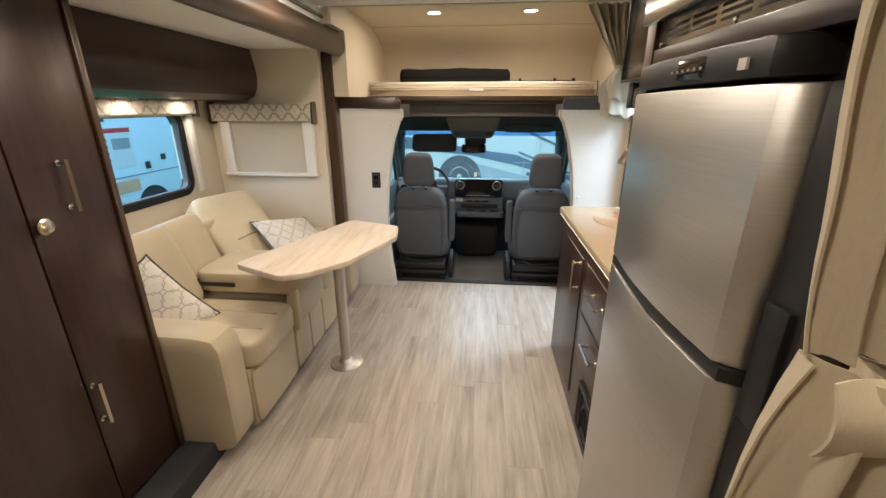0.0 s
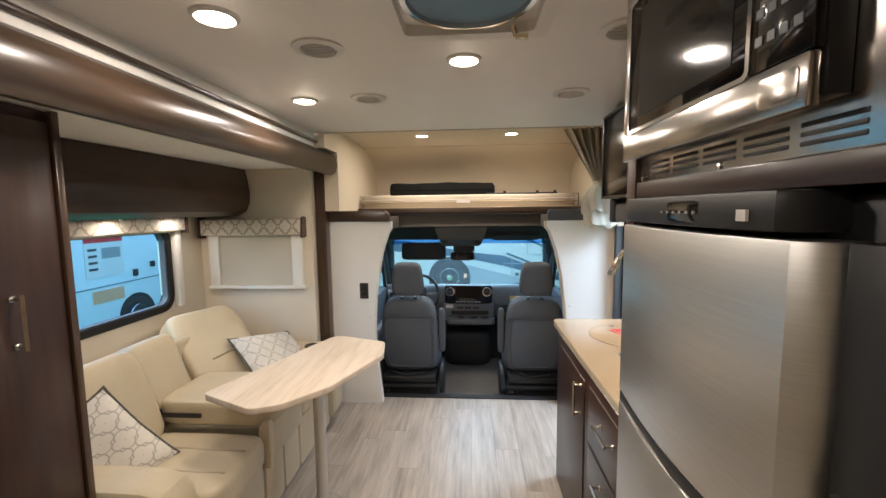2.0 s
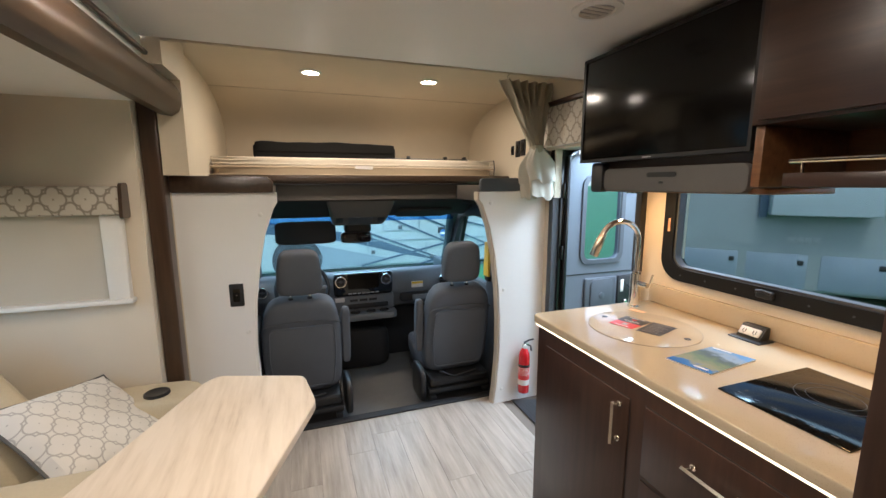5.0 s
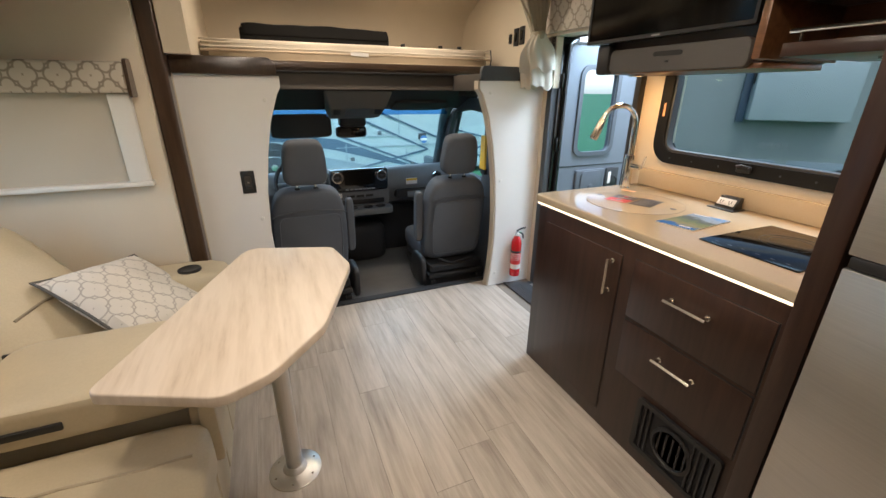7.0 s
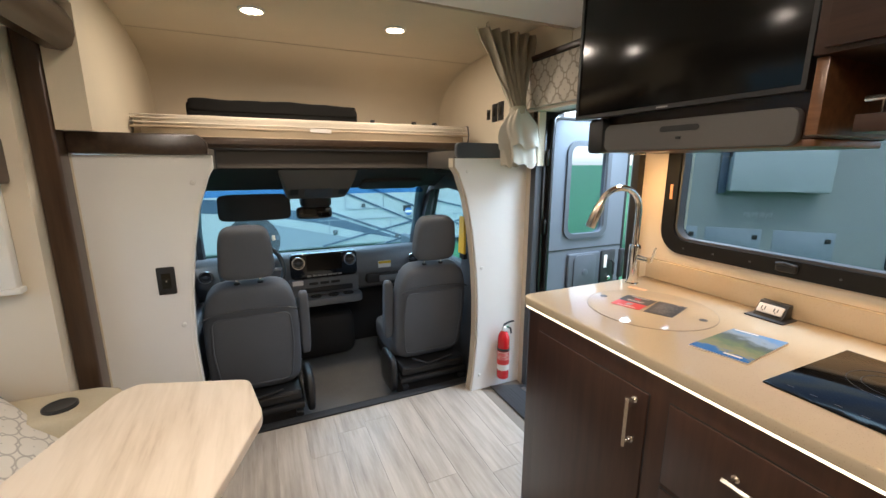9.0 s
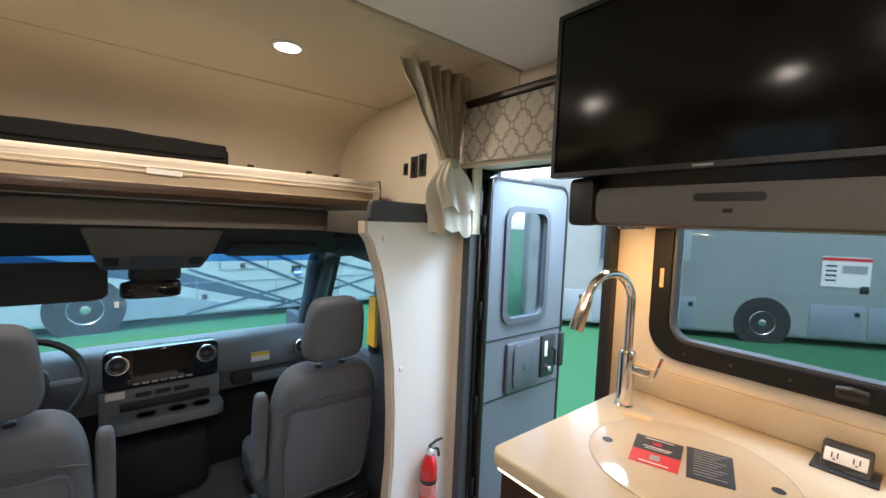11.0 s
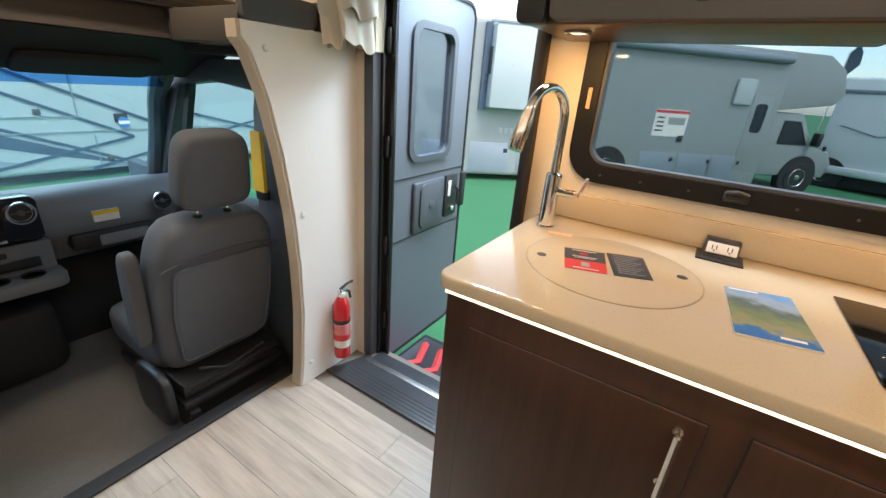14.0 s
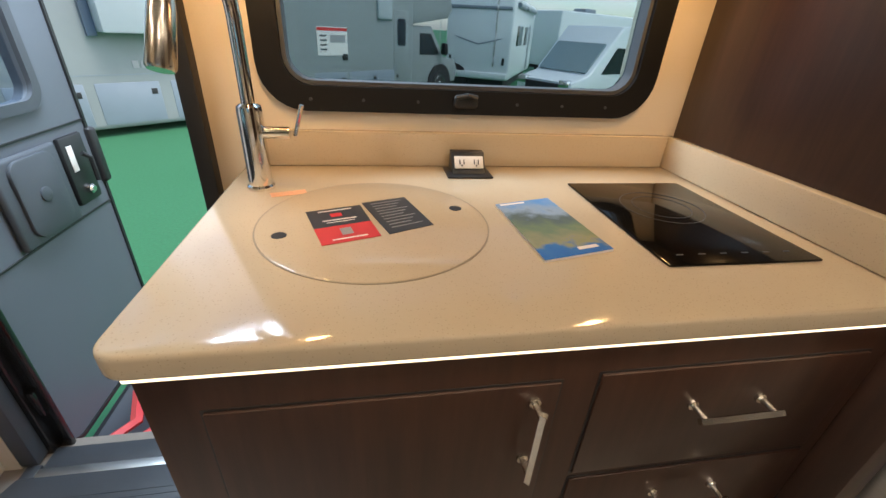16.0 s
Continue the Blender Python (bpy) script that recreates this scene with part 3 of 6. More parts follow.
# cab-over sleeping nook
XL, XR = -0.70, 1.345
nook_profile = [(3.345, 2.135), (4.10, 2.135), (4.45, 2.115), (4.70, 2.06), (4.88, 1.98), (4.97, 1.88), (5.0, 1.75), (5.0, 1.45)]
outer = [(y + 0.03, z + 0.04) for y, z in nook_profile]
outer[0] = (3.345, 2.175)
structure("cabover_shell", prism(nook_profile + outer[::-1], "x", XL - 0.05, XR + 0.05), M_CABOVER, "beige padded ceiling and front of the cab-over nook", "ceiling")
structure("ceiling_edge", box(-0.67, 1.32, 3.331, 3.344, 2.044, 2.16, 0.003), M_PANELEDGE, "beige edge strip where the ceiling steps up", "trim")
structure("nook_seam", tube([(XL + 0.005, 4.44, 2.1145), (XR - 0.005, 4.44, 2.1145)], 0.0035, 6), M_PANELEDGE, "thin welt across the nook ceiling", "trim")
structure("wall_cabover_left", box(XL - 0.05, XL, 3.722, 5.02, 1.45, 2.16), M_CABOVER, "beige side wall of the cab-over nook", "wall")
structure("wall_cabover_right", box(XR, XR + 0.05, 3.60, 5.02, 1.40, 2.16), M_CABOVER, "beige side wall of the cab-over nook", "wall")
structure("wall_cab_right", box(1.345, 1.50, 3.66, 3.72, -0.1, CEIL + 0.1), M_WALL, "beige wall return beside the entry door", "wall")
structure("wall_over_door", box(1.325, 1.44, 2.90, 3.70, 1.70, CEIL), M_WALL, "beige bulkhead above the entry door", "wall")

structure("wall_slide_return", box(-0.98, -0.857, 3.562, 3.72, -0.1, 2.02), M_WALL, "beige return wall behind the slide-out post", "wall")

# ---- floor step at the entry ----
structure("entry_step_mat", join(prism([(1.13, 2.88), (1.30, 2.88), (1.30, 3.64), (1.13, 3.70)], "z", -0.004, 0.008, 0.003), *[box(1.145 + i * 0.02, 1.150 + i * 0.02, 2.90, 3.62, 0.008, 0.0095) for i in range(5)]), M_MAT, "ribbed black rubber entry mat", "mat")
structure("entry_sill", box(1.30, 1.33, 2.99, 3.60, -0.03, 0.006, 0.003), M_STEEL, "worn aluminium door sill", "trim")
structure("entry_tray", join(box(1.301, 1.344, 2.88, 2.989, -0.0078, 0.004, 0.002), box(1.301, 1.344, 3.601, 3.64, -0.0078, 0.004, 0.002), box(1.331, 1.404, 2.993, 3.597, -0.0078, 0.001, 0.002)), M_MAT, "black rubber tray edge inside the entry door", "mat")
step = thing("entry_step", (1.65, 3.25, -0.45), "black folding entry step with patterned tread", "step")
part("tread", box(1.34, 1.84, 2.995, 3.615, -0.17, -0.13, 0.006), M_BLACKSOFT, step)
for yy in (3.02, 3.58):
    part("bracket", prism([(1.44, -0.15), (1.50, -0.15), (1.80, -0.17), (1.44, -0.40)], "y", yy - 0.012, yy + 0.012), M_BLACK, step)
mat_ob = thing("door_mat", (1.60, 3.30, -0.13), "black door mat with red lettered pattern", "mat")
part("base", box(1.37, 1.80, 3.02, 3.59, -0.13, -0.120, 0.003), M_DARKPRINT, mat_ob)
for i in range(5):
    yy = 3.06 + 0.11 * i
    part("red_mark", tube([(1.40 + 0.03 * (i % 2), yy, -0.122), (1.49, yy + 0.05, -0.122), (1.58, yy - 0.02, -0.122), (1.74, yy + 0.04, -0.122)], 0.024, 6), M_REDPRINT, mat_ob)

# ---- floor planks ----
PW, PL = 0.152, 1.22
plank_me = mesh_of("plank", box(-PW / 2 + 0.0004, PW / 2 - 0.0004, -PL / 2 + 0.0004, PL / 2 - 0.0004, -0.006, 0.0, 0.0004, 1), M_FLOOR, 0)
rng = random.Random(4)


def lay_planks():
    x = -0.84
    while x < 1.44:
        y = -1.495 - rng.random() * PL + PL / 2
        while y - PL / 2 < 3.83:
            y0, y1 = y - PL / 2, y + PL / 2
            if y1 > -1.47:
                cut = y1 > 3.83 or x + PW / 2 > 1.13 and y1 > 2.75 or y0 < -1.5
                if cut:
                    xe = x + PW / 2
                    e = 3.83
                    if xe > 1.13 and y1 > 2.85:
                        e = 2.875 if xe - PW > 1.0 else 3.83
                    if e > y0 + 0.02:
                        xr = min(xe, 1.125) if e > 3.0 else min(xe, 1.44)
                        me = mesh_of("plank", box(-PW / 2 + 0.0004, xr - x - 0.0004, max(y0, -1.495) - y + 0.0004, min(y1, e) - y - 0.0004, -0.006, 0.0, 0.0008, 1), M_FLOOR, 0)
                        ob = new("plank", me)
                    else:
                        ob = None
                else:
                    ob = new("plank", plank_me)
                if ob:
                    ob.location = Vector((x, y, 0)) - floor_ob.location
                    ob.parent = floor_ob
            y += PL
        x += PW


lay_planks()

# ---- windows ----
def framed_window(name, x, y0, y1, z0, z1, fw, depth, glass_mat, label, side):
    """A window in a wall across x; side is the way into the room."""
    ob = thing(name, (x, (y0 + y1) / 2, z0), label, "window", kind="structure")
    n = 7
    o, i = rounded(y0 - fw, y1 + fw, z0 - fw, z1 + fw, 0.10, n), rounded(y0, y1, z0, z1, 0.06, n)
    part("window_frame", ring(o, i, "x", x + side * 0.016, x - side * depth), M_FRAMEBLACK, ob)
    lip_o, lip_i = rounded(y0 + 0.001, y1 - 0.001, z0 + 0.001, z1 - 0.001, 0.06, n), rounded(y0 + 0.010, y1 - 0.010, z0 + 0.010, z1 - 0.010, 0.052, n)
    part("gasket", ring(lip_o, lip_i, "x", x + side * 0.006, x - side * depth * 0.6), M_GREYPLASTIC, ob)
    p = part("pane", prism(rounded(y0, y1, z0, z1, 0.06, n), "x", x - side * 0.030, x - side * 0.034), glass_mat, ob)
    p.visible_shadow = False
    return ob


win1 = framed_window("window_1", WALL_R, 1.91, 2.775, 1.105, 1.62, 0.056, 0.06, M_WIN_TINT, "wide tinted galley window in a black rounded frame", -1)
for yy in (1.98, 2.10, 2.22, 2.47, 2.60, 2.72):
    part("screw", lathe([(0.004, 0.0), (0.004, -0.0015), (0.001, -0.002)], (WALL_R - 0.016, yy, 1.076), "x", 8), M_GREYPLASTIC, win1)
lt = part("latch", join(box(1.405, 1.424, 2.325, 2.385, 1.066, 1.096, 0.008, 3), tube([(1.404, 2.33, 1.092), (1.395, 2.355, 1.098), (1.404, 2.38, 1.092)], 0.006, 8)), M_BLACK, win1, "black window catch")
part("tag", box(1.4225, 1.4245, 2.795, 2.806, 1.27, 1.33), M_ORANGE, win1, "small orange sticker")
win2 = framed_window("window_2", SLIDE_X, 2.15, 3.15, 0.93, 1.41, 0.04, 0.05, M_WIN_LEFT, "black framed window above the sofa", 1)

# ---- entry door ----
jamb = thing("door_frame", (1.44, 3.30, 0.0), "black rubber-sealed entry door frame", "door frame", kind="structure")
part("rear_jamb", box(1.405, 1.52, 2.955, 2.992, -0.05, 1.735, 0.004), M_BLACK, jamb)
part("front_jamb", box(1.39, 1.52, 3.598, 3.64, -0.05, 1.735, 0.004), M_JAMB, jamb)
part("front_trim", box(1.345, 1.392, 3.612, 3.66, 0.0, 1.72, 0.004), M_GREYPLASTIC, jamb)
part("wood_strip", box(1.346, 1.372, 3.66, 3.70, 0.0, 1.44, 0.003), M_PANELEDGE, jamb)
part("head_jamb", box(1.405, 1.52, 2.992, 3.598, 1.70, 1.735, 0.004), M_WALL, jamb)
part("bolt_plate", box(1.352, 1.372, 3.654, 3.662, 0.68, 0.70), M_BRASS, jamb)

DOOR_LEN = 0.62
door = thing("door_1", (1.43, 3.60, -0.06), "open slate grey entry door with tinted window", "door", kind="structure")


def door_box(a0, a1, z0, z1, out, thick, r=0.006, seg=2):
    """A block on the open door: along the leaf from the hinge, height, and out from its inner face."""
    return box(1.43 + a0, 1.43 + a1, 3.585 - out - thick, 3.585 - out, z0, z1, r, seg)


leaf = part("leaf", ring(rounded(1.43, 1.43 + DOOR_LEN, -0.05, 1.67, 0.07, 7), rounded(1.57, 1.87, 0.98, 1.52, 0.05, 7), "y", 3.585, 3.625), M_DOORGREY, door)
part("rim", ring(rounded(1.425, 1.435 + DOOR_LEN, -0.055, 1.675, 0.075, 7), rounded(1.437, 1.423 + DOOR_LEN, -0.043, 1.663, 0.065, 7), "y", 3.578, 3.632), M_BLACK, door)
part("window_bezel", ring(rounded(1.545, 1.895, 0.955, 1.545, 0.07, 7), rounded(1.575, 1.865, 0.985, 1.515, 0.05, 7), "y", 3.572, 3.586), M_GREYPLASTIC, door)
dp = part("pane", prism(rounded(1.57, 1.87, 0.98, 1.52, 0.05, 7), "y", 3.600, 3.604), M_SMOKE, door)
dp.visible_shadow = False
part("mid_rail", door_box(0.005, DOOR_LEN - 0.005, 0.885, 0.892, 0.0, 0.004, 0.001), M_BLACK, door)
part("low_rail", door_box(0.005, DOOR_LEN - 0.005, 0.585, 0.592, 0.0, 0.004, 0.001), M_BLACK, door)
pl = part("pocket", door_box(0.16, 0.42, 0.60, 0.86, 0.0, 0.022, 0.012, 3), M_GREYPLASTIC, door, "raised grey storage cover")
part("pocket_lid", prism(rounded(1.43 + 0.20, 1.43 + 0.38, 0.62, 0.85, 0.04), "y", 3.553, 3.565, 0.004), M_GREYPLASTIC, pl)
part("lid_knob", lathe([(0.022, 0), (0.022, -0.004), (0.016, -0.006)], (1.43 + 0.29, 3.553, 0.735), "y", 16), M_GREYPLASTIC, pl)
lk = part("lock_plate", door_box(0.44, 0.56, 0.63, 0.86, 0.0, 0.018, 0.008), M_BLACK, door, "black lock plate")
part("latch_label", door_box(0.46, 0.485, 0.745, 0.83, 0.018, 0.003, 0.001), M_LABEL, lk)
part("latch_lever", tube([(1.43 + 0.50, 3.55, 0.80), (1.43 + 0.52, 3.54, 0.78), (1.43 + 0.52, 3.54, 0.70)], 0.008, 8), M_BLACK, lk)
part("dead_bolt", lathe([(0.016, 0), (0.016, -0.012), (0.010, -0.018)], (1.43 + 0.50, 3.567, 0.675), "y", 14), M_CHROME, lk)
part("outer_handle", box(2.035, 2.075, 3.565, 3.625, 0.66, 0.86, 0.012, 3), M_BLACK, door, "black pull handle on the free edge")
part("hinge_bar", box(1.415, 1.432, 3.56, 3.60, -0.03, 1.66, 0.004), M_JAMB, door)
for zz in (0.15, 0.55, 1.0, 1.40):
    part("hinge_plate", box(1.40, 1.418, 3.575, 3.60, zz, zz + 0.09, 0.002), M_JAMB, door)

structure("curtain_bulkhead", box(1.321, 1.50, 3.346, 3.72, 1.985, 2.133), M_CABOVER, "beige padded filler above the curtain", "trim")

# ---- ceiling fittings ----
def downlight(x, y, z, power, tilt=(0, 0)):
    ob = thing("ceiling_light", (x, y, z), "round recessed warm ceiling downlight with white rim", "ceiling light", "ceiling downlights")
    part("rim", lathe([(0.062, 0.0), (0.060, -0.006), (0.050, -0.010), (0.047, -0.004), (0.047, 0.0)], (x, y, z), "z", 28), M_WHITE, ob)
    part("lens", lathe([(0.046, -0.003), (0.040, -0.0065), (0.02, -0.008)], (x, y, z), "z", 28), M_LENS, ob)
    area_lamp("downlight_glow", (x, y, z - 0.014), (x, y, 0), 0.09, power)
    return ob


# the last two, (0.80, 0.9) and (-0.2, 0.3), are invented lamps added for light
for x, y in ((-0.37, 1.715), (0.282, 2.094), (-0.47, 2.542), (0.80, 0.9), (-0.2, 0.3)):
    downlight(x, y, CEIL, 1.55)
for x, y in ((-0.088, 3.985), (0.63, 3.978)):
    downlight(x, y, 2.134, 1.75)


def ceiling_vent(x, y):
    ob = thing("ceiling_vent", (x, y, CEIL), "round off-white ceiling air vent", "ceiling vent", "ceiling vents")
    part("flange", lathe([(0.082, 0), (0.080, -0.006), (0.058, -0.010), (0.054, -0.003), (0.054, 0.0)], (x, y, CEIL), "z", 28), M_WHITE, ob)
    part("core", lathe([(0.053, -0.001), (0.052, -0.004)], (x, y, CEIL), "z", 24), M_GREYPRINT, ob, "grey louvred core")
    for k in range(4):
        w = 0.05 * math.cos((k - 1.5) * 0.5)
        part("vane", turned(box(-w, w, -0.004, 0.004, -0.010, -0.003, 0.001), Matrix.Translation((x, y + (k - 1.5) * 0.022, CEIL)) @ Matrix.Rotation(radians(25), 4, "X")), M_WHITE, ob)
    return ob


for x, y in ((-0.18, 1.95), (-0.165, 2.538), (0.758, 2.557), (0.76, 1.90)):
    ceiling_vent(x, y)

fan = thing("roof_fan", (0.29, 1.65, CEIL), "square white roof vent with a translucent blue lid", "roof fan")
part("flange", ring(rounded(0.08, 0.52, 1.42, 1.86, 0.02, 3), rounded(0.12, 0.48, 1.46, 1.82, 0.02, 3), "z", CEIL - 0.03, CEIL + 0.001), M_CEIL, fan)
part("screen_rim", lathe([(0.155, -0.012), (0.165, -0.018), (0.165, -0.026), (0.15, -0.028), (0.148, -0.012)], (0.30, 1.64, CEIL), "z", 32), M_CHROME, fan)
part("screen", lathe([(0.148, -0.013), (0.148, -0.016)], (0.30, 1.64, CEIL), "z", 32), surface("fan_screen_blue", (0.20, 0.30, 0.40), 0.4), fan, "bluish translucent fan screen")
part("crank", join(tube([(0.42, 1.80, CEIL - 0.02), (0.43, 1.81, CEIL - 0.045)], 0.007, 8), tube([(0.43, 1.81, CEIL - 0.045), (0.46, 1.80, CEIL - 0.05)], 0.009, 8)), M_BRASS, fan)


# ---- pulls ----
def bar_pull(parent, p, along, length, out, mat=None):
    """A square bar pull on two posts: p its middle on the surface, out the way off it."""
    mat = mat or M_NICKEL
    a, o = Vector(along), Vector(out)
    p = Vector(p)
    ends = [p - a * (length / 2 - 0.012), p + a * (length / 2 - 0.012)]
    h = part("handle", tube([p + o * 0.034 - a * length / 2, p + o * 0.034 + a * length / 2], 0.0062, 4), mat, parent, "brushed nickel bar pull", 20)
    for e in ends:
        part("post", join(tube([e, e + o * 0.033], 0.0050, 8), tube([e, e + o * 0.005], 0.0095, 8)), mat, h)
    return h


# ---- wardrobe in the slide-out ----
ward = thing("wardrobe", (-1.3, 1.1, 0.10), "tall espresso wood wardrobe with brushed nickel pulls", "wardrobe")
part("body", box(-1.695, -0.952, 0.40, 1.79, 0.10, 1.835, 0.002), M_DARKWOOD, ward)
part("corner_post", box(-0.955, -0.925, 1.772, 1.795, 0.10, 1.835, 0.003), M_TRIMWOOD_V, ward)


def slab(parent, x, y0, y1, z0, z1, out, name, t=0.018, mat=None):
    return part(name, box(x, x + out * t, y0, y1, z0, z1, 0.003), mat or M_DARKWOOD, parent)


wd1 = slab(ward, -0.951, 1.500, 1.768, 0.115, 1.80, 1, "door")
wd2 = slab(ward, -0.951, 0.98, 1.495, 0.115, 1.80, 1, "door")
wd3 = slab(ward, -0.951, 0.42, 0.972, 0.115, 1.80, 1, "door")
bar_pull(wd1, (-0.933, 1.622, 1.24), (0, 0, 1), 0.155, (1, 0, 0))
part("knob", lathe([(0.010, 0), (0.012, 0.010), (0.022, 0.016), (0.024, 0.024), (0.018, 0.030), (0.006, 0.032)], (-0.933, 1.52, 1.142), "x", 18), M_BRASS, wd1, "round brushed brass catch")
bar_pull(wd1, (-0.933, 1.515, 0.545), (0, 0, 1), 0.155, (1, 0, 0))

# ---- overhead locker over the sofa ----
lock = thing("overhead_locker", (-1.5, 2.65, 1.51), "long espresso locker with a bowed front above the sofa", "overhead cabinet")
prof = [(-1.699, 1.505), (-1.40, 1.505), (-1.335, 1.535), (-1.305, 1.60), (-1.30, 1.67), (-1.315, 1.77), (-1.33, 1.838), (-1.699, 1.838)]
part("body", prism(prof, "y", 1.80, 3.515, 0.002), M_DARKWOOD_H, lock)
prof2 = [(-1.338, 1.54), (-1.306, 1.60), (-1.301, 1.67), (-1.316, 1.77), (-1.330, 1.83), (-1.322, 1.83), (-1.308, 1.77), (-1.293, 1.67), (-1.298, 1.598), (-1.331, 1.536)]
part("door", prism(prof2, "y", 1.82, 3.50, 0.001), M_DARKWOOD_H, lock)
for yy in (2.20, 2.66, 3.10):
    sl = thing("spot_light", (-1.55, yy, 1.50), "small round spotlight under the locker", "spotlight", "spotlights under the locker")
    part("rim", lathe([(0.030, 0.004), (0.030, -0.004), (0.024, -0.006), (0.022, 0.0)], (-1.55, yy, 1.50), "z", 18), M_CHROME, sl)
    part("lens", lathe([(0.021, -0.001), (0.016, -0.004)], (-1.55, yy, 1.50), "z", 18), M_LENS, sl)
    area_lamp("spot_glow", (-1.55, yy, 1.490), (-1.58, yy, 0), 0.04, 0.24)


# ---- blinds ----
b1 = thing("window_blind", (-1.28, 3.50, 0.98), "closed beige blind under a trellis cloth valance", "window blind")
part("valance", box(-1.655, -0.905, 3.445, 3.519, 1.362, 1.482, 0.010, 3), M_VALANCE_X, b1, "trellis patterned cloth valance")
part("valance_end", prism(corner_round([(3.43, 1.345), (3.519, 1.345), (3.519, 1.495), (3.45, 1.495)], 0.02), "x", -0.905, -0.892), M_TRIMWOOD, b1, "dark brown end cap")
part("valance_end", prism(corner_round([(3.43, 1.345), (3.519, 1.345), (3.519, 1.495), (3.45, 1.495)], 0.02), "x", -1.668, -1.655), M_TRIMWOOD, b1, "dark brown end cap")
part("rail", box(-1.62, -1.545, 3.475, 3.519, 0.985, 1.361, 0.008), M_WHITE, b1, "white side rail")
part("rail", box(-0.995, -0.915, 3.475, 3.519, 0.985, 1.361, 0.008), M_WHITE, b1, "white side rail")
part("cloth", box(-1.545, -0.995, 3.508, 3.515, 0.99, 1.361), M_BLIND, b1)
part("sill", box(-1.63, -0.905, 3.470, 3.519, 0.968, 0.990, 0.006), M_WHITE, b1)
b2 = thing("window_blind", (-1.66, 2.62, 1.41), "raised blind under a lit trellis cloth valance", "window blind")
part("valance", box(-1.699, -1.625, 1.85, 3.262, 1.415, 1.503, 0.010, 3), M_VALANCE, b2, "trellis patterned cloth valance")
part("valance_end", box(-1.699, -1.612, 3.262, 3.276, 1.395, 1.503, 0.006), M_TRIMWOOD, b2, "dark brown end cap")
part("rail", box(-1.699, -1.66, 3.205, 3.262, 0.90, 1.414, 0.008), M_WHITE, b2, "white side rail")
part("rolled_cloth", tube([(-1.675, 1.86, 1.418), (-1.675, 3.20, 1.418)], 0.014, 10), M_BLIND, b2)

# ---- dining table ----
tab = thing("dining_table", (-0.475, 2.568, 0.0), "pale wood laminate table with clipped corners on one post", "table")
outline = [(-0.853, 2.235), (-0.575, 2.108), (-0.47, 2.155), (-0.325, 2.325), (-0.172, 2.740), (-0.208, 2.950), (-0.515, 3.058), (-0.56, 3.02)]
part("tabletop", prism(corner_round(outline, 0.03), "z", 0.727, 0.757, 0.005, 3), M_TABLE, tab)
part("post", lathe([(0.030, 0.004), (0.030, 0.70), (0.032, 0.70), (0.032, 0.724)], (-0.475, 2.568, 0), "z", 24), M_STEEL_V, tab, "satin aluminium post")
part("top_flange", lathe([(0.085, 0.720), (0.085, 0.7265)], (-0.475, 2.568, 0), "z", 24), M_STEEL_V, tab)
bp = part("base_plate", lathe([(0.096, 0.0), (0.096, 0.005), (0.085, 0.010), (0.045, 0.016), (0.034, 0.034), (0.031, 0.036)], (-0.475, 2.568, 0), "z", 32), M_STEEL_V, tab, "round satin metal floor plate")
for k in range(6):
    a = radians(60 * k + 20)
    part("screw", lathe([(0.006, 0.008), (0.006, 0.011), (0.002, 0.012)], (-0.475 + 0.075 * math.cos(a), 2.568 + 0.075 * math.sin(a), 0), "z", 8), M_CHROME, bp)

# ---- galley ----
gal = thing("kitchen_cabinet", (1.1, 2.3, 0.0), "espresso galley base cabinet with door, drawers and floor heater grille", "kitchen cabinet")
part("body", box(0.784, 1.438, 1.748, 2.866, 0.0, 0.872, 0.002), M_DARKWOOD, gal)
part("end_panel", join(box(0.80, 1.405, 2.867, 2.873, 0.0, 0.872, 0.002)), M_DARKWOOD, gal)


def flush_front(name, y0, y1, z0, z1):
    """A slab front with a fine shadow gap round it."""
    f = part(name, box(0.779, 0.786, y0, y1, z0, z1, 0.0015), M_DARKWOOD, gal)
    part("gap", ring([(y0 - 0.004, z0 - 0.004), (y1 + 0.004, z0 - 0.004), (y1 + 0.004, z1 + 0.004), (y0 - 0.004, z1 + 0.004)], [(y0, z0), (y1, z0), (y1, z1), (y0, z1)], "x", 0.7832, 0.786), M_BLACK, f)
    return f


gd = flush_front("door", 2.325, 2.80, 0.075, 0.80)
bar_pull(gd, (0.779, 2.362, 0.705), (0, 0, 1), 0.15, (-1, 0, 0))
d1 = flush_front("drawer", 1.785, 2.262, 0.578, 0.808)
bar_pull(d1, (0.779, 2.025, 0.728), (0, 1, 0), 0.15, (-1, 0, 0))
d2 = flush_front("drawer", 1.785, 2.262, 0.325, 0.560)
bar_pull(d2, (0.779, 2.02, 0.492), (0, 1, 0), 0.15, (-1, 0, 0))
gr = thing("heater_grille", (0.775, 1.96, 0.07), "black plastic heater grille set into the cabinet", "heater grille")
part("frame", ring(rounded(1.797, 2.124, 0.068, 0.298, 0.012, 3), rounded(1.815, 2.106, 0.086, 0.280, 0.008, 3), "x", 0.768, 0.783), M_BLACK, gr)
part("backing", box(0.7805, 0.7835, 1.81, 2.11, 0.08, 0.285), M_BLACKSOFT, gr)
for k in range(14):
    yy = 1.822 + k * 0.0215
    if abs(yy - 1.963) < 0.075:
        continue
    part("louvre", box(0.770, 0.779, yy, yy + 0.008, 0.088, 0.278, 0.002), M_BLACK, gr)
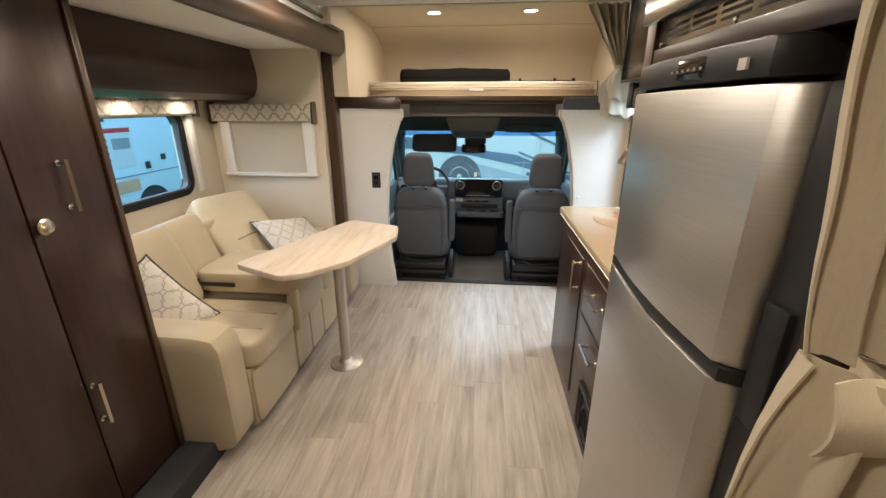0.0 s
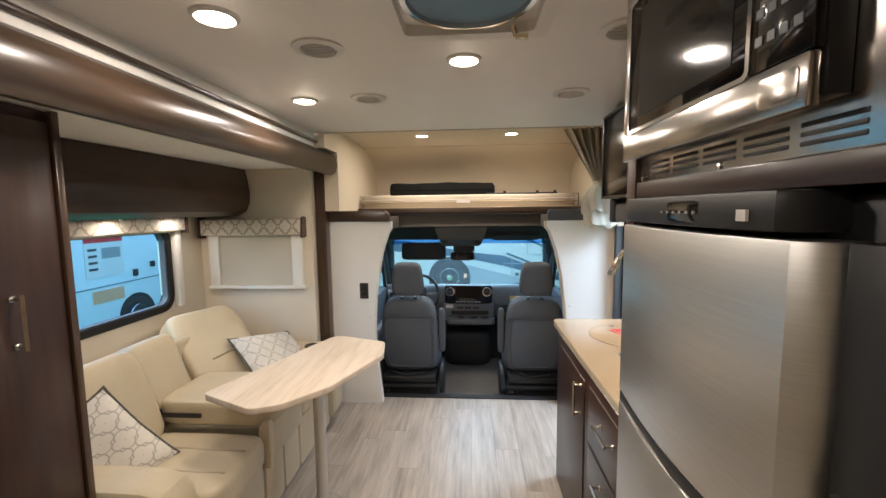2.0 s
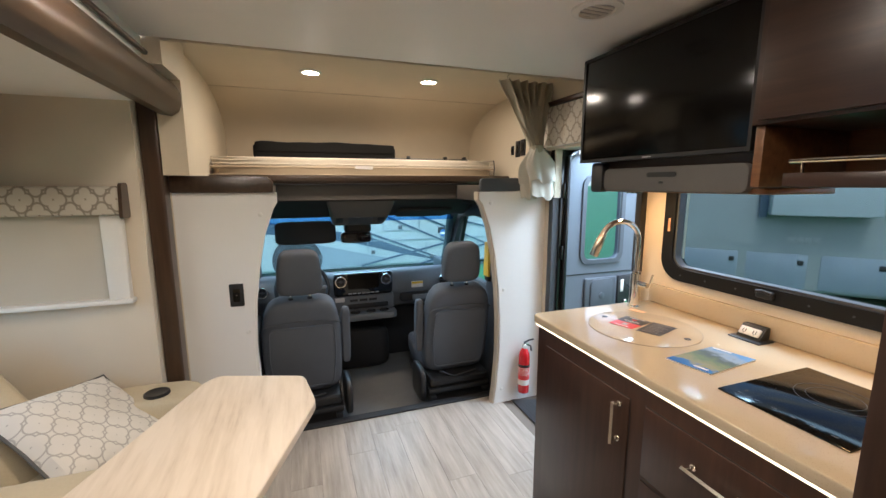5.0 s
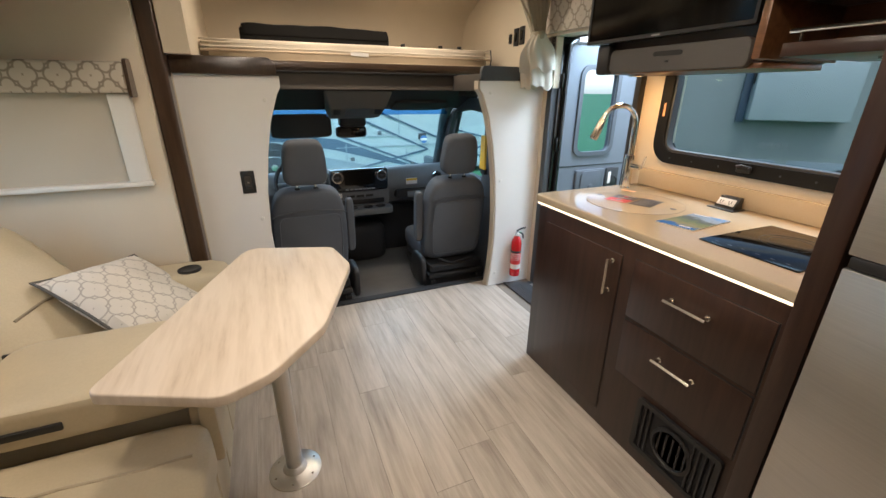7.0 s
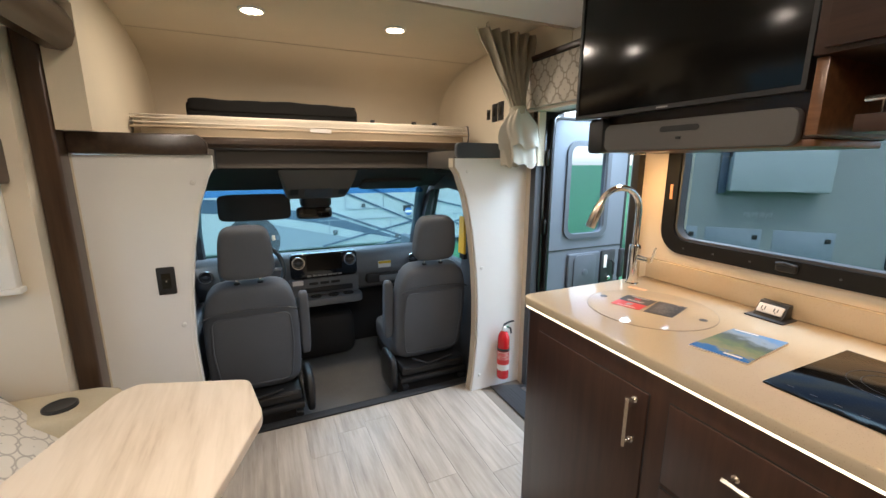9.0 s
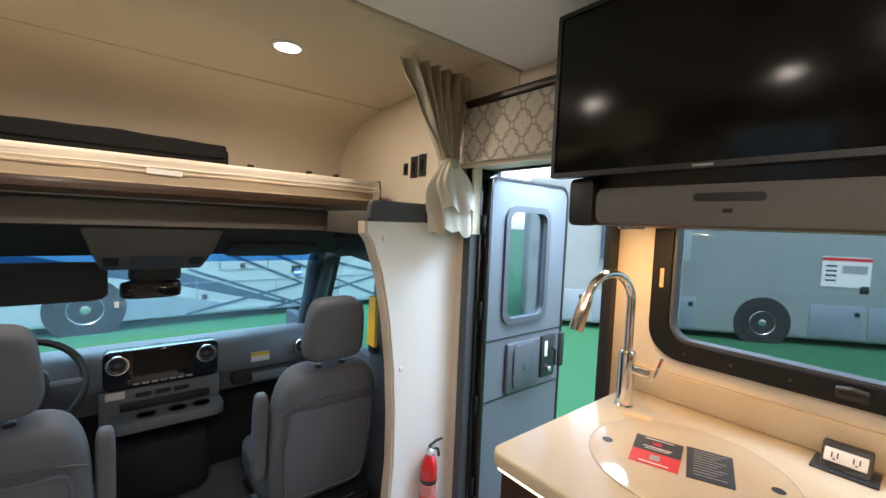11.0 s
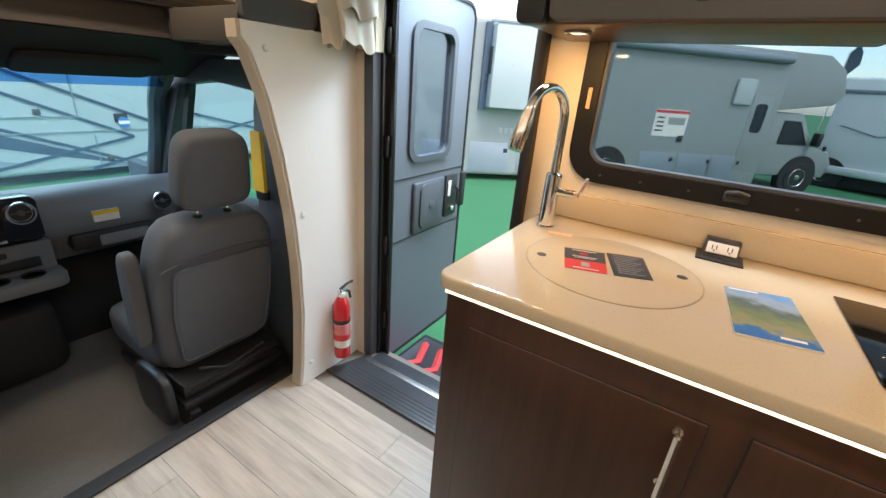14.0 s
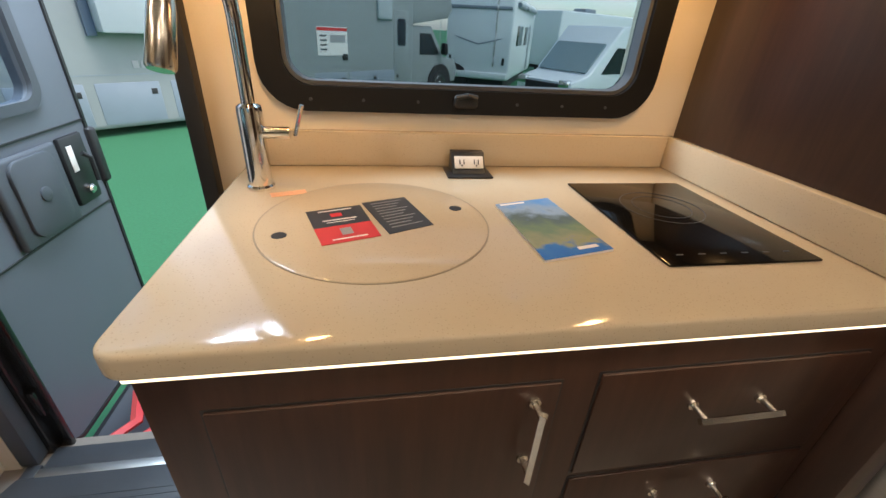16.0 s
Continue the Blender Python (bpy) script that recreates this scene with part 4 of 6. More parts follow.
part("hub", lathe([(0.082, 0.0), (0.082, -0.006), (0.070, -0.010), (0.066, -0.004), (0.066, 0.0)], (0.776, 1.963, 0.183), "x", 28), M_BLACK, gr)
for k in range(5):
    part("louvre", box(0.771, 0.778, 1.905 + k * 0.026, 1.913 + k * 0.026, 0.13, 0.236, 0.002), M_BLACK, gr)

# worktop with rounded front corner
top_pts = [(1.438, 1.748), (1.438, 2.886)]
for k in range(9):
    a = radians(90 + 90 * k / 8)
    top_pts.append((0.792 + 0.036 * math.cos(a), 2.850 + 0.036 * math.sin(a)))
top_pts.append((0.756, 1.748))
wt = thing("worktop", (1.1, 2.3, 0.886), "beige speckled solid-surface worktop with upstand", "worktop")
part("slab", prism(top_pts, "z", 0.886, 0.92, 0.006, 3), M_STONE, wt)
part("backsplash", box(1.412, 1.438, 1.776, 2.875, 0.921, 1.005, 0.003), M_STONE, wt)
part("side_upstand", box(0.80, 1.438, 1.748, 1.775, 0.921, 1.005, 0.003), M_STONE, wt)
part("light_strip", box(0.765, 0.777, 1.750, 2.862, 0.8755, 0.8855, 0.002), M_STRIP, wt, "glowing warm LED strip under the edge")
area_lamp("strip_glow", (0.762, 2.29, 0.878), (0.2, 2.29, 0.55), 1.05, 0.4, (1.0, 0.80, 0.56), 0.012)
# sink cover let into the top: a ring groove and two finger holes
sc = thing("sink_cover", (1.08, 2.580, 0.92), "round speckled sink cover with two finger holes", "sink cover")
part("disc", lathe([(0.2035, 0.9185), (0.2035, 0.9212), (0.2025, 0.9216)], (1.08, 2.580, 0), "z", 72), M_STONE, sc)
part("groove", lathe([(0.2065, 0.9195), (0.2065, 0.9209), (0.2030, 0.9209)], (1.08, 2.580, 0), "z", 72), M_LEATHER_D, sc)
for p in ((1.029, 2.739), (1.133, 2.423)):
    part("finger_hole", lathe([(0.0125, 0.9216), (0.0125, 0.9221), (0.009, 0.9221)], (p[0], p[1], 0), "z", 20), M_BLACK, sc, "dark finger hole")

fau = thing("faucet", (1.262, 2.815, 0.92), "chrome gooseneck kitchen faucet with side lever", "faucet")
part("base", lathe([(0.027, 0.92), (0.027, 0.926), (0.0235, 0.930), (0.0235, 1.075), (0.0225, 1.085), (0.016, 1.09)], (1.262, 2.815, 0), "z", 24), M_CHROME, fau)
arch = [(1.262, 2.815, 1.08), (1.262, 2.815, 1.20)]
for k in range(13):
    a = radians(0 + 165 * k / 12)
    d = 0.085 - 0.085 * math.cos(a)
    arch.append((1.262 - d, 2.815 + 0.25 * d, 1.235 + 0.085 * math.sin(a)))
part("spout", tube(arch, 0.0125, 14), M_CHROME, fau)
e = Vector(arch[-1])
dn = (Vector(arch[-1]) - Vector(arch[-2])).normalized()
part("spray_head", tube([e - dn * 0.005, e + dn * 0.01, e + dn * 0.02, e + dn * 0.095, e + dn * 0.10], [0.014, 0.0165, 0.0175, 0.0195, 0.017], 16), M_NICKEL, fau, "bronze-tinted pull-down spray head")
lv = part("lever", join(tube([(1.262, 2.80, 1.035), (1.262, 2.745, 1.035)], 0.012, 12)), M_CHROME, fau)
part("lever_pin", tube([(1.262, 2.735, 1.03), (1.258, 2.716, 1.09)], 0.0045, 8), M_CHROME, lv)

fl_tag = thing("faucet_label", (1.22, 2.755, 0.921), "small orange printed label by the faucet", "label")
part("print", turned(box(-0.012, 0.012, -0.035, 0.035, 0.9206, 0.9210), Matrix.Translation((1.225, 2.755, 0)) @ Matrix.Rotation(radians(18), 4, "Z")), M_ORANGE, fl_tag)
cook = thing("induction_cooktop", (1.075, 1.974, 0.92), "black glass single-ring induction cooktop", "cooktop")
part("glass", box(0.885, 1.270, 1.828, 2.122, 0.9202, 0.925, 0.002), M_COOKGLASS, cook)
part("ring_mark", lathe([(0.085, 0.9251), (0.085, 0.9254), (0.0838, 0.9254), (0.0838, 0.9251)], (1.12, 1.975, 0), "z", 48, False), M_GREYPLASTIC, cook)
part("ring_mark", lathe([(0.060, 0.9251), (0.060, 0.9254), (0.0588, 0.9254), (0.0588, 0.9251)], (1.12, 1.975, 0), "z", 48, False), M_GREYPLASTIC, cook)
for k in range(6):
    part("touch_mark", box(0.915, 0.918, 1.865 + 0.042 * k, 1.878 + 0.042 * k, 0.9251, 0.9254), M_GREYPLASTIC, cook)


def flat_quad(pts, z0, z1):
    return prism(pts, "z", z0, z1)


card = thing("leaflet", (1.07, 2.64, 0.922), "black and red printed card lying on the sink cover", "leaflet", "leaflets on the sink cover")
c1 = [(1.122, 2.709), (1.154, 2.61), (1.018, 2.572), (0.987, 2.666)]


def lerp2(p, q, f):
    return (p[0] + (q[0] - p[0]) * f, p[1] + (q[1] - p[1]) * f)


part("black_half", flat_quad([c1[0], c1[1], lerp2(c1[1], c1[2], 0.55), lerp2(c1[0], c1[3], 0.55)], 0.9224, 0.9230), M_DARKPRINT, card)
part("red_half", flat_quad([lerp2(c1[0], c1[3], 0.55), lerp2(c1[1], c1[2], 0.55), c1[2], c1[3]], 0.9224, 0.9230), M_REDPRINT, card)
c2 = [(1.163, 2.607), (1.194, 2.520), (1.058, 2.477), (1.023, 2.558)]
card2 = thing("leaflet", (1.11, 2.54, 0.922), "black printed card with fine white text lines", "leaflet", "leaflets on the sink cover")
part("sheet", flat_quad(c2, 0.9224, 0.9230), M_DARKPRINT, card2)


def print_bars(ob, quad, rows, z, mat, x0=0.15, x1=0.85):
    for f0, f1, w0, w1 in rows:
        a, b = lerp2(quad[0], quad[3], f0), lerp2(quad[1], quad[2], f0)
        c, d = lerp2(quad[0], quad[3], f1), lerp2(quad[1], quad[2], f1)
        part("text_line", flat_quad([lerp2(a, b, w0), lerp2(a, b, w1), lerp2(c, d, w1), lerp2(c, d, w0)], z, z + 0.0002), mat, ob)


print_bars(card, c1, [(0.06, 0.09, 0.2, 0.8), (0.36, 0.39, 0.2, 0.8), (0.43, 0.45, 0.25, 0.75), (0.9, 0.93, 0.2, 0.8)], 0.9231, M_LABEL)
print_bars(card, c1, [(0.17, 0.28, 0.38, 0.58)], 0.9231, M_REDPRINT)
print_bars(card, c1, [(0.64, 0.82, 0.40, 0.60)], 0.9231, M_GREYPRINT)
print_bars(card2, c2, [(0.08 + 0.085 * k, 0.10 + 0.085 * k, 0.15, 0.85 - 0.1 * (k % 3)) for k in range(10)], 0.9231, M_GREYPRINT)

bk = thing("booklet", (1.045, 2.255, 0.921), "glossy booklet with a mountain lake cover", "booklet")
bq = [(1.143, 2.337), (1.176, 2.211), (0.944, 2.186), (0.914, 2.320)]
part("pages", flat_quad(bq, 0.9205, 0.9245), M_LABEL, bk)
part("cover", flat_quad(bq, 0.9246, 0.9252), M_BOOK, bk, "printed cover of lake, hills and sky")
print_bars(bk, bq, [(0.02, 0.05, 0.06, 0.5), (0.90, 0.94, 0.55, 0.85)], 0.9253, M_LABEL)

outlet = thing("outlet_box", (1.37, 2.35, 0.92), "tilted pop-up twin power outlet in a black housing", "power outlet")
part("plate", box(1.315, 1.398, 2.294, 2.406, 0.9202, 0.925, 0.002), M_BLACK, outlet)
part("housing", prism([(1.338, 0.925), (1.394, 0.925), (1.394, 0.970), (1.372, 0.970)], "y", 2.308, 2.392, 0.003), M_BLACK, outlet)
ov = Matrix.Translation((1.3515, 2.35, 0.949)) @ Matrix.Rotation(radians(37), 4, "Y")
fp = part("face_plate", turned(box(-0.004, 0.002, -0.036, 0.036, -0.016, 0.016, 0.002), ov), M_LABEL, outlet, "ivory twin socket face")
for yy in (-0.018, 0.018):
    part("earth_hole", turned(box(-0.0055, -0.0035, yy - 0.0018, yy + 0.0018, -0.011, -0.0075), ov), M_BLACK, fp)
    for dz in (-0.005, 0.005):
        part("slot", turned(box(-0.0055, -0.0035, yy + dz - 0.0012, yy + dz + 0.0012, -0.006, 0.006), ov), M_BLACK, fp)

# ---- tall unit with fridge and microwave ----
tall = thing("tall_cabinet", (1.1, 1.36, 0.0), "espresso tall housing for refrigerator and microwave", "cabinet")
part("side_panel", box(0.715, 1.438, 1.690, 1.745, 0.0, CEIL - 0.002, 0.003), M_DARKWOOD, tall)
part("side_panel", box(0.715, 1.438, 0.965, 1.030, 0.0, CEIL - 0.002, 0.003), M_DARKWOOD, tall)
part("top_box", box(0.737, 1.438, 1.031, 1.689, 1.56, CEIL - 0.002, 0.002), M_DARKWOOD_H, tall)
part("plinth", box(0.74, 1.438, 1.031, 1.689, 0.0, 0.10, 0.002), M_DARKWOOD_H, tall)
part("bridge", box(0.718, 0.736, 1.031, 1.689, 1.554, 1.592, 0.002), M_DARKWOOD_H, tall)

fr = thing("refrigerator", (1.05, 1.36, 0.10), "two-door stainless refrigerator with black top trim", "refrigerator")
part("body", box(0.76, 1.43, 1.036, 1.684, 0.10, 1.545, 0.004), M_BLACK, fr)


def bowed_door(z0, z1):
    pts = [(0.755, 1.678)]
    for k in range(13):
        f = k / 12
        pts.append((0.692 - 0.026 * math.sin(math.pi * (0.08 + 0.84 * f)), 1.672 - 0.530 * f))
    pts += [(0.700, 1.128), (0.722, 1.116), (0.755, 1.112)]
    return prism(pts, "z", z0, z1, 0.004)


fd1 = part("upper_door", bowed_door(1.065, 1.490), M_STEEL, fr, "brushed stainless upper door")
fd2 = part("lower_door", bowed_door(0.12, 1.035), M_STEEL, fr, "brushed stainless lower door")
part("handle_groove", prism([(0.755, 1.67), (0.684, 1.665), (0.666, 1.36), (0.690, 1.125), (0.755, 1.10)], "z", 1.036, 1.064, 0.004), M_BLACK, fr, "black grip channel between the doors")
part("hinge_cap", box(0.712, 0.76, 1.05, 1.098, 1.00, 1.20, 0.004), M_BLACK, fr)
part("side_rim", box(0.722, 0.758, 1.036, 1.108, 0.12, 1.49, 0.003), M_BLACK, fr, "black door edge")
cp = part("control_panel", prism([(0.76, 1.680), (0.690, 1.675), (0.670, 1.52), (0.670, 1.26), (0.682, 1.165), (0.70, 1.150), (0.76, 1.148)], "z", 1.498, 1.552, 0.006), M_BLACK, fr, "black control strip")
part("control_lip", prism([(0.70, 1.66), (0.682, 1.60), (0.666, 1.36), (0.682, 1.18), (0.70, 1.15)], "z", 1.504, 1.543, 0.004), M_BLACKGLASS, cp)
for k in range(6):
    part("display_mark", box(0.6652, 0.6672, 1.32 + 0.022 * k, 1.326 + 0.022 * k, 1.520, 1.5245), M_GREYPRINT, cp)
part("sticker", box(0.6725, 0.677, 1.205, 1.225, 1.511, 1.527), M_LABEL, cp)

mw = thing("microwave_oven", (0.9, 1.36, 1.575), "built-in stainless microwave with dark glass door", "microwave")
part("trim_plate", box(0.726, 0.736, 1.035, 1.689, 1.593, 2.046, 0.003), M_STEEL_DARK, mw, "stainless trim kit plate")
part("case", box(0.697, 0.7255, 1.122, 1.680, 1.655, 2.035, 0.003), M_BLACK, mw)
md = part("door", join(box(0.680, 0.696, 1.125, 1.684, 1.642, 1.706, 0.005), box(0.680, 0.696, 1.125, 1.684, 1.995, 2.030, 0.005), box(0.680, 0.696, 1.650, 1.684, 1.706, 1.995, 0.005)), M_STEEL_DARK, mw, "stainless door frame")
part("window", box(0.683, 0.6965, 1.235, 1.649, 1.707, 1.994, 0.002), M_BLACKGLASS, md, "dark glass door window")
part("window_mesh", box(0.6818, 0.6832, 1.27, 1.60, 1.735, 1.965), surface("oven_window_grey", (0.022, 0.020, 0.018), 0.07, vary=0.1, bump=0, spec=0.25), md, "dark perforated window screen")
part("inner_trim", ring(rounded(1.225, 1.652, 1.703, 1.998, 0.012, 3), rounded(1.233, 1.646, 1.710, 1.991, 0.008, 3), "x", 0.678, 0.686), M_CHROME, md)
part("control_face", box(0.682, 0.6962, 1.125, 1.234, 1.707, 1.994, 0.002), M_BLACKGLASS, mw, "black control panel")
part("release_button", prism(rounded(1.138, 1.205, 1.654, 1.694, 0.008, 3), "x", 0.6782, 0.681, 0.001), M_STEEL_DARK, mw)
for k in range(4):
    for r in range(5):
        part("key_mark", box(0.6808, 0.6822, 1.140 + 0.022 * k, 1.153 + 0.022 * k, 1.74 + 0.035 * r, 1.752 + 0.035 * r), M_GREYPLASTIC, mw)
for k in range(5):
    for r in range(3):
        part("vent_slot", box(0.7245, 0.7265, 1.10 + 0.110 * k, 1.19 + 0.110 * k, 1.606 + 0.012 * r, 1.6125 + 0.012 * r, 0.001), M_BLACK, mw)
for yy in (1.055, 1.36, 1.670):
    part("screw", lathe([(0.006, 0), (0.006, -0.003), (0.003, -0.004)], (0.726, yy, 1.6), "x", 10), M_CHROME, mw)

# ---- TV, speaker bar and overhead galley cupboards ----
oc = thing("overhead_cabinet", (1.25, 2.55, 1.45), "espresso overhead cabinet carrying the television", "overhead cabinet")
part("body", box(1.095, 1.438, 2.195, 2.895, 1.475, CEIL - 0.002, 0.003), M_DARKWOOD_H, oc)
part("bottom_board", prism(rounded(1.098, 1.438, 2.195, 2.90, 0.02, 3), "z", 1.455, 1.474, 0.004), M_BROWNWOOD, oc, "walnut bottom board")
tv = thing("television", (1.06, 2.575, 1.58), "black flat-screen television on the cabinet front", "television")
part("screen", box(1.030, 1.036, 2.215, 2.945, 1.592, 2.008, 0.002), M_TV, tv)
part("bezel", ring(rounded(2.205, 2.955, 1.580, 2.018, 0.006, 2), rounded(2.216, 2.944, 1.593, 2.007, 0.003, 2), "x", 1.027, 1.062), M_BLACK, tv)
part("back", box(1.037, 1.092, 2.24, 2.92, 1.60, 1.99, 0.01), M_BLACK, tv)
part("maker_badge", box(1.0262, 1.0275, 2.555, 2.595, 1.5835, 1.5885), M_GREYPRINT, tv)
sb = thing("speaker_bar", (1.08, 2.54, 1.476), "grey speaker bar with rounded ends below the television", "speaker")
part("cloth", prism(rounded(2.225, 2.834, 1.458, 1.550, 0.024, 5), "x", 1.062, 1.094, 0.006), M_SPEAKER, sb)
part("port", prism(rounded(2.47, 2.60, 1.512, 1.530, 0.009, 4), "x", 1.0600, 1.0630), M_BLACK, sb)
part("sensor", box(1.0600, 1.0625, 2.525, 2.543, 1.488, 1.497, 0.002), M_BLACK, sb)

oc2 = thing("overhead_cabinet", (1.2, 1.95, 1.47), "espresso overhead cabinet with an open walnut shelf", "overhead cabinet")
part("body", box(1.00, 1.438, 1.748, 2.190, 1.645, CEIL - 0.002, 0.003), M_DARKWOOD_H, oc2)
ocd = slab(oc2, 1.00, 1.775, 2.165, 1.655, CEIL - 0.01, -1, "door", 0.018, M_DARKWOOD_H)
part("upright", box(1.02, 1.438, 2.165, 2.190, 1.478, 1.645, 0.003), M_BROWNWOOD, oc2)
part("shelf_back", box(1.40, 1.438, 1.748, 2.165, 1.50, 1.645), M_BROWNWOOD, oc2)
part("shelf", box(1.02, 1.438, 1.748, 2.10, 1.478, 1.500, 0.003), M_BROWNWOOD, oc2)
part("shelf_lip", box(1.005, 1.022, 1.748, 2.10, 1.478, 1.515, 0.003), M_DARKWOOD_H, oc2)
part("rail", tube([(1.012, 1.748, 1.545), (1.012, 2.09, 1.545)], 0.006, 10), M_CHROME, oc2, "chrome gallery rail")
for yy in (1.85, 2.06):
    part("rail_post", tube([(1.012, yy, 1.515), (1.012, yy, 1.545)], 0.004, 8), M_CHROME, oc2)
part("end_cap", prism(corner_round([(2.840, 1.452), (2.910, 1.452), (2.910, 1.579), (2.840, 1.579)], 0.02), "x", 1.058, 1.0945, 0.003), M_BLACK, oc, "black rounded end block")
for gx, gy, gz in ((1.20, 2.80, 1.4545), (1.20, 1.92, 1.4775)):
    lb = thing("galley_light", (gx, gy, gz), "small warm puck light under the overhead cabinet", "light", "galley puck lights")
    part("rim", lathe([(0.034, 0.0), (0.034, -0.006), (0.028, -0.008), (0.026, -0.003)], (gx, gy, gz), "z", 20), M_NICKEL, lb)
    part("lens", lathe([(0.026, -0.003), (0.018, -0.006)], (gx, gy, gz), "z", 20), M_STRIP, lb)
    area_lamp("galley_glow", (gx, gy, gz - 0.010), (gx + 0.12, gy + 0.06, 0.9), 0.05, 0.55, (1.0, 0.56, 0.21))

# ---- sofa ----
sofa = thing("sofa", (-1.1, 2.65, 0.10), "cream leather slide-out sofa with fold-down centre console", "sofa")
part("base", box(-1.60, -0.715, 1.985, 3.325, 0.03, 0.34, 0.012), M_LEATHER, sofa)
for yy0, yy1 in ((1.995, 2.415), (2.425, 2.61), (2.62, 2.805), (2.815, 3.07), (3.08, 3.315)):
    part("front_panel", soft_box(-0.745, -0.695, yy0, yy1, 0.04, 0.335, 12, 5), M_LEATHER, sofa)


def seat_dip(p):
    return Vector((p.x, p.y, p.z - 0.10 * max(0, p.z) * math.cos(p.x * 1.4) * math.cos(p.y * 1.4)))


part("seat_cushion", soft_box(-1.30, -0.665, 1.985, 2.425, 0.325, 0.485, 7, 11, seat_dip), M_LEATHER, sofa)
part("seat_cushion", soft_box(-1.30, -0.665, 2.815, 3.33, 0.325, 0.485, 7, 11, seat_dip), M_LEATHER, sofa)
for yy in (2.12, 2.27, 2.95, 3.16):
    part("seam", tube([(-1.15, yy, 0.482), (-0.98, yy + 0.01, 0.477), (-0.80, yy - 0.005, 0.477), (-0.70, yy, 0.477)], 0.0055, 6), M_PLEAT, sofa)
con = part("console", soft_box(-1.24, -0.650, 2.425, 2.815, 0.495, 0.625, 8, 11), M_LEATHER, sofa, "folded-down cream leather centre console")
part("console_front", soft_box(-0.735, -0.665, 2.43, 2.81, 0.325, 0.515, 8, 7), M_LEATHER, con)
part("console_lip", soft_box(-0.70, -0.655, 2.405, 2.445, 0.30, 0.54, 7, 5), M_LEATHER, con)
part("hinge_arm", join(box(-1.25, -1.0, 2.414, 2.424, 0.545, 0.567, 0.003), box(-1.28, -1.20, 2.405, 2.428, 0.53, 0.585, 0.008)), M_BLACK, con, "black metal hinge arm")
part("hinge_arm", join(box(-1.28, -1.0, 2.816, 2.828, 0.56, 0.582, 0.003)), M_BLACK, con, "black metal hinge arm")
part("cup_holder", lathe([(0.042, 0.620), (0.042, 0.628), (0.034, 0.630), (0.033, 0.622)], (-0.78, 2.73, 0), "z", 22), M_BLACK, con, "black cup holder ring")


def back_cushion(y0, y1, z0, z1, x, lean, thick=0.17):
    bm = soft_box(-thick / 2, thick / 2, y0, y1, 0, z1 - z0, 6.5, 11)
    return turned(bm, Matrix.Translation((x, 0, z0)) @ Matrix.Rotation(radians(-lean), 4, "Y"))


part("back_cushion", back_cushion(1.99, 2.43, 0.44, 0.90, -1.23, 20), M_LEATHER, sofa)
part("back_cushion", back_cushion(2.44, 2.73, 0.44, 0.885, -1.285, 19), M_LEATHER, sofa)
fold_down = Matrix.Translation((-1.194, 3.03, 0.552)) @ Matrix.Rotation(radians(-22), 4, "Z") @ Matrix.Rotation(radians(-42), 4, "Y")
fbc = part("back_cushion", turned(soft_box(-0.165, 0.005, -0.235, 0.235, -0.14, 0.475, 7, 13), fold_down), M_LEATHER, sofa, "cream leather back cushion leaning far back")
part("stitched_tuck", turned(tube([(0.006, -0.10, 0.10), (0.008, 0.02, 0.115), (0.006, 0.16, 0.105)], 0.005, 6), fold_down), M_LEATHER_D, fbc)
part("back_frame", box(-1.66, -1.42, 1.985, 3.33, 0.10, 0.78, 0.03, 3), M_LEATHER, sofa)
arm1 = part("arm", soft_box(-1.60, -0.705, 1.805, 1.985, 0.03, 0.605, 9, 9), M_LEATHER, sofa)
arm2 = part("arm", soft_box(-1.60, -0.652, 3.275, 3.505, 0.06, 0.580, 9, 11), M_LEATHER, sofa)
part("cup_holder", lathe([(0.050, 0.570), (0.050, 0.5865), (0.044, 0.589), (0.040, 0.586), (0.001, 0.5845)], (-0.825, 3.362, 0), "z", 28), M_BLACK, arm2, "black recessed cup holder")
part("strap", box(-0.653, -0.645, 3.34, 3.36, 0.44, 0.50, 0.003), M_BLACK, sofa)


def cushion_pillow(name_label, m, size=0.42, thick=0.13):
    ob = thing("throw_pillow", (0, 0, 0), name_label, "pillow", "throw pillows on the sofa")
    n = 16

    def pt(u, v, s):
        e = (1 - u ** 4) * (1 - v ** 4)
        pinch = 1 - 0.07 * (1 - abs(u)) ** 0.5 * abs(v) ** 3
        pinch2 = 1 - 0.07 * (1 - abs(v)) ** 0.5 * abs(u) ** 3
        return Vector((u * size / 2 * pinch2, v * size / 2 * pinch, s * thick / 2 * (e ** 0.55) + 0.004 * math.sin(9 * u + 3 * v) * e))
    bm = bmesh.new()
    for s in (1, -1):
        rows = [[bm.verts.new(pt(-1 + 2 * i / n, -1 + 2 * j / n, s)) for i in range(n + 1)] for j in range(n + 1)]
        for a, b in zip(rows, rows[1:]):
            for i in range(n):
                f = (a[i], a[i + 1], b[i + 1], b[i])
                bm.faces.new(f if s > 0 else f[::-1])
    bmesh.ops.remove_doubles(bm, verts=bm.verts[:], dist=0.0005)
    part("cover", bm, M_PILLOW, ob, "white trellis patterned cover")
    edge = []
    for k in range(64):
        f = k / 16
        i, g = int(f), f - int(f)
        u, v = [(-1 + 2 * g, -1), (1, -1 + 2 * g), (1 - 2 * g, 1), (-1, 1 - 2 * g)][i]
        edge.append(pt(u, v, 1))
    part("piping", tube(edge, 0.006, 6, closed=True), M_PIPING, ob, "dark grey piping")
    ob.matrix_basis = m
    return ob


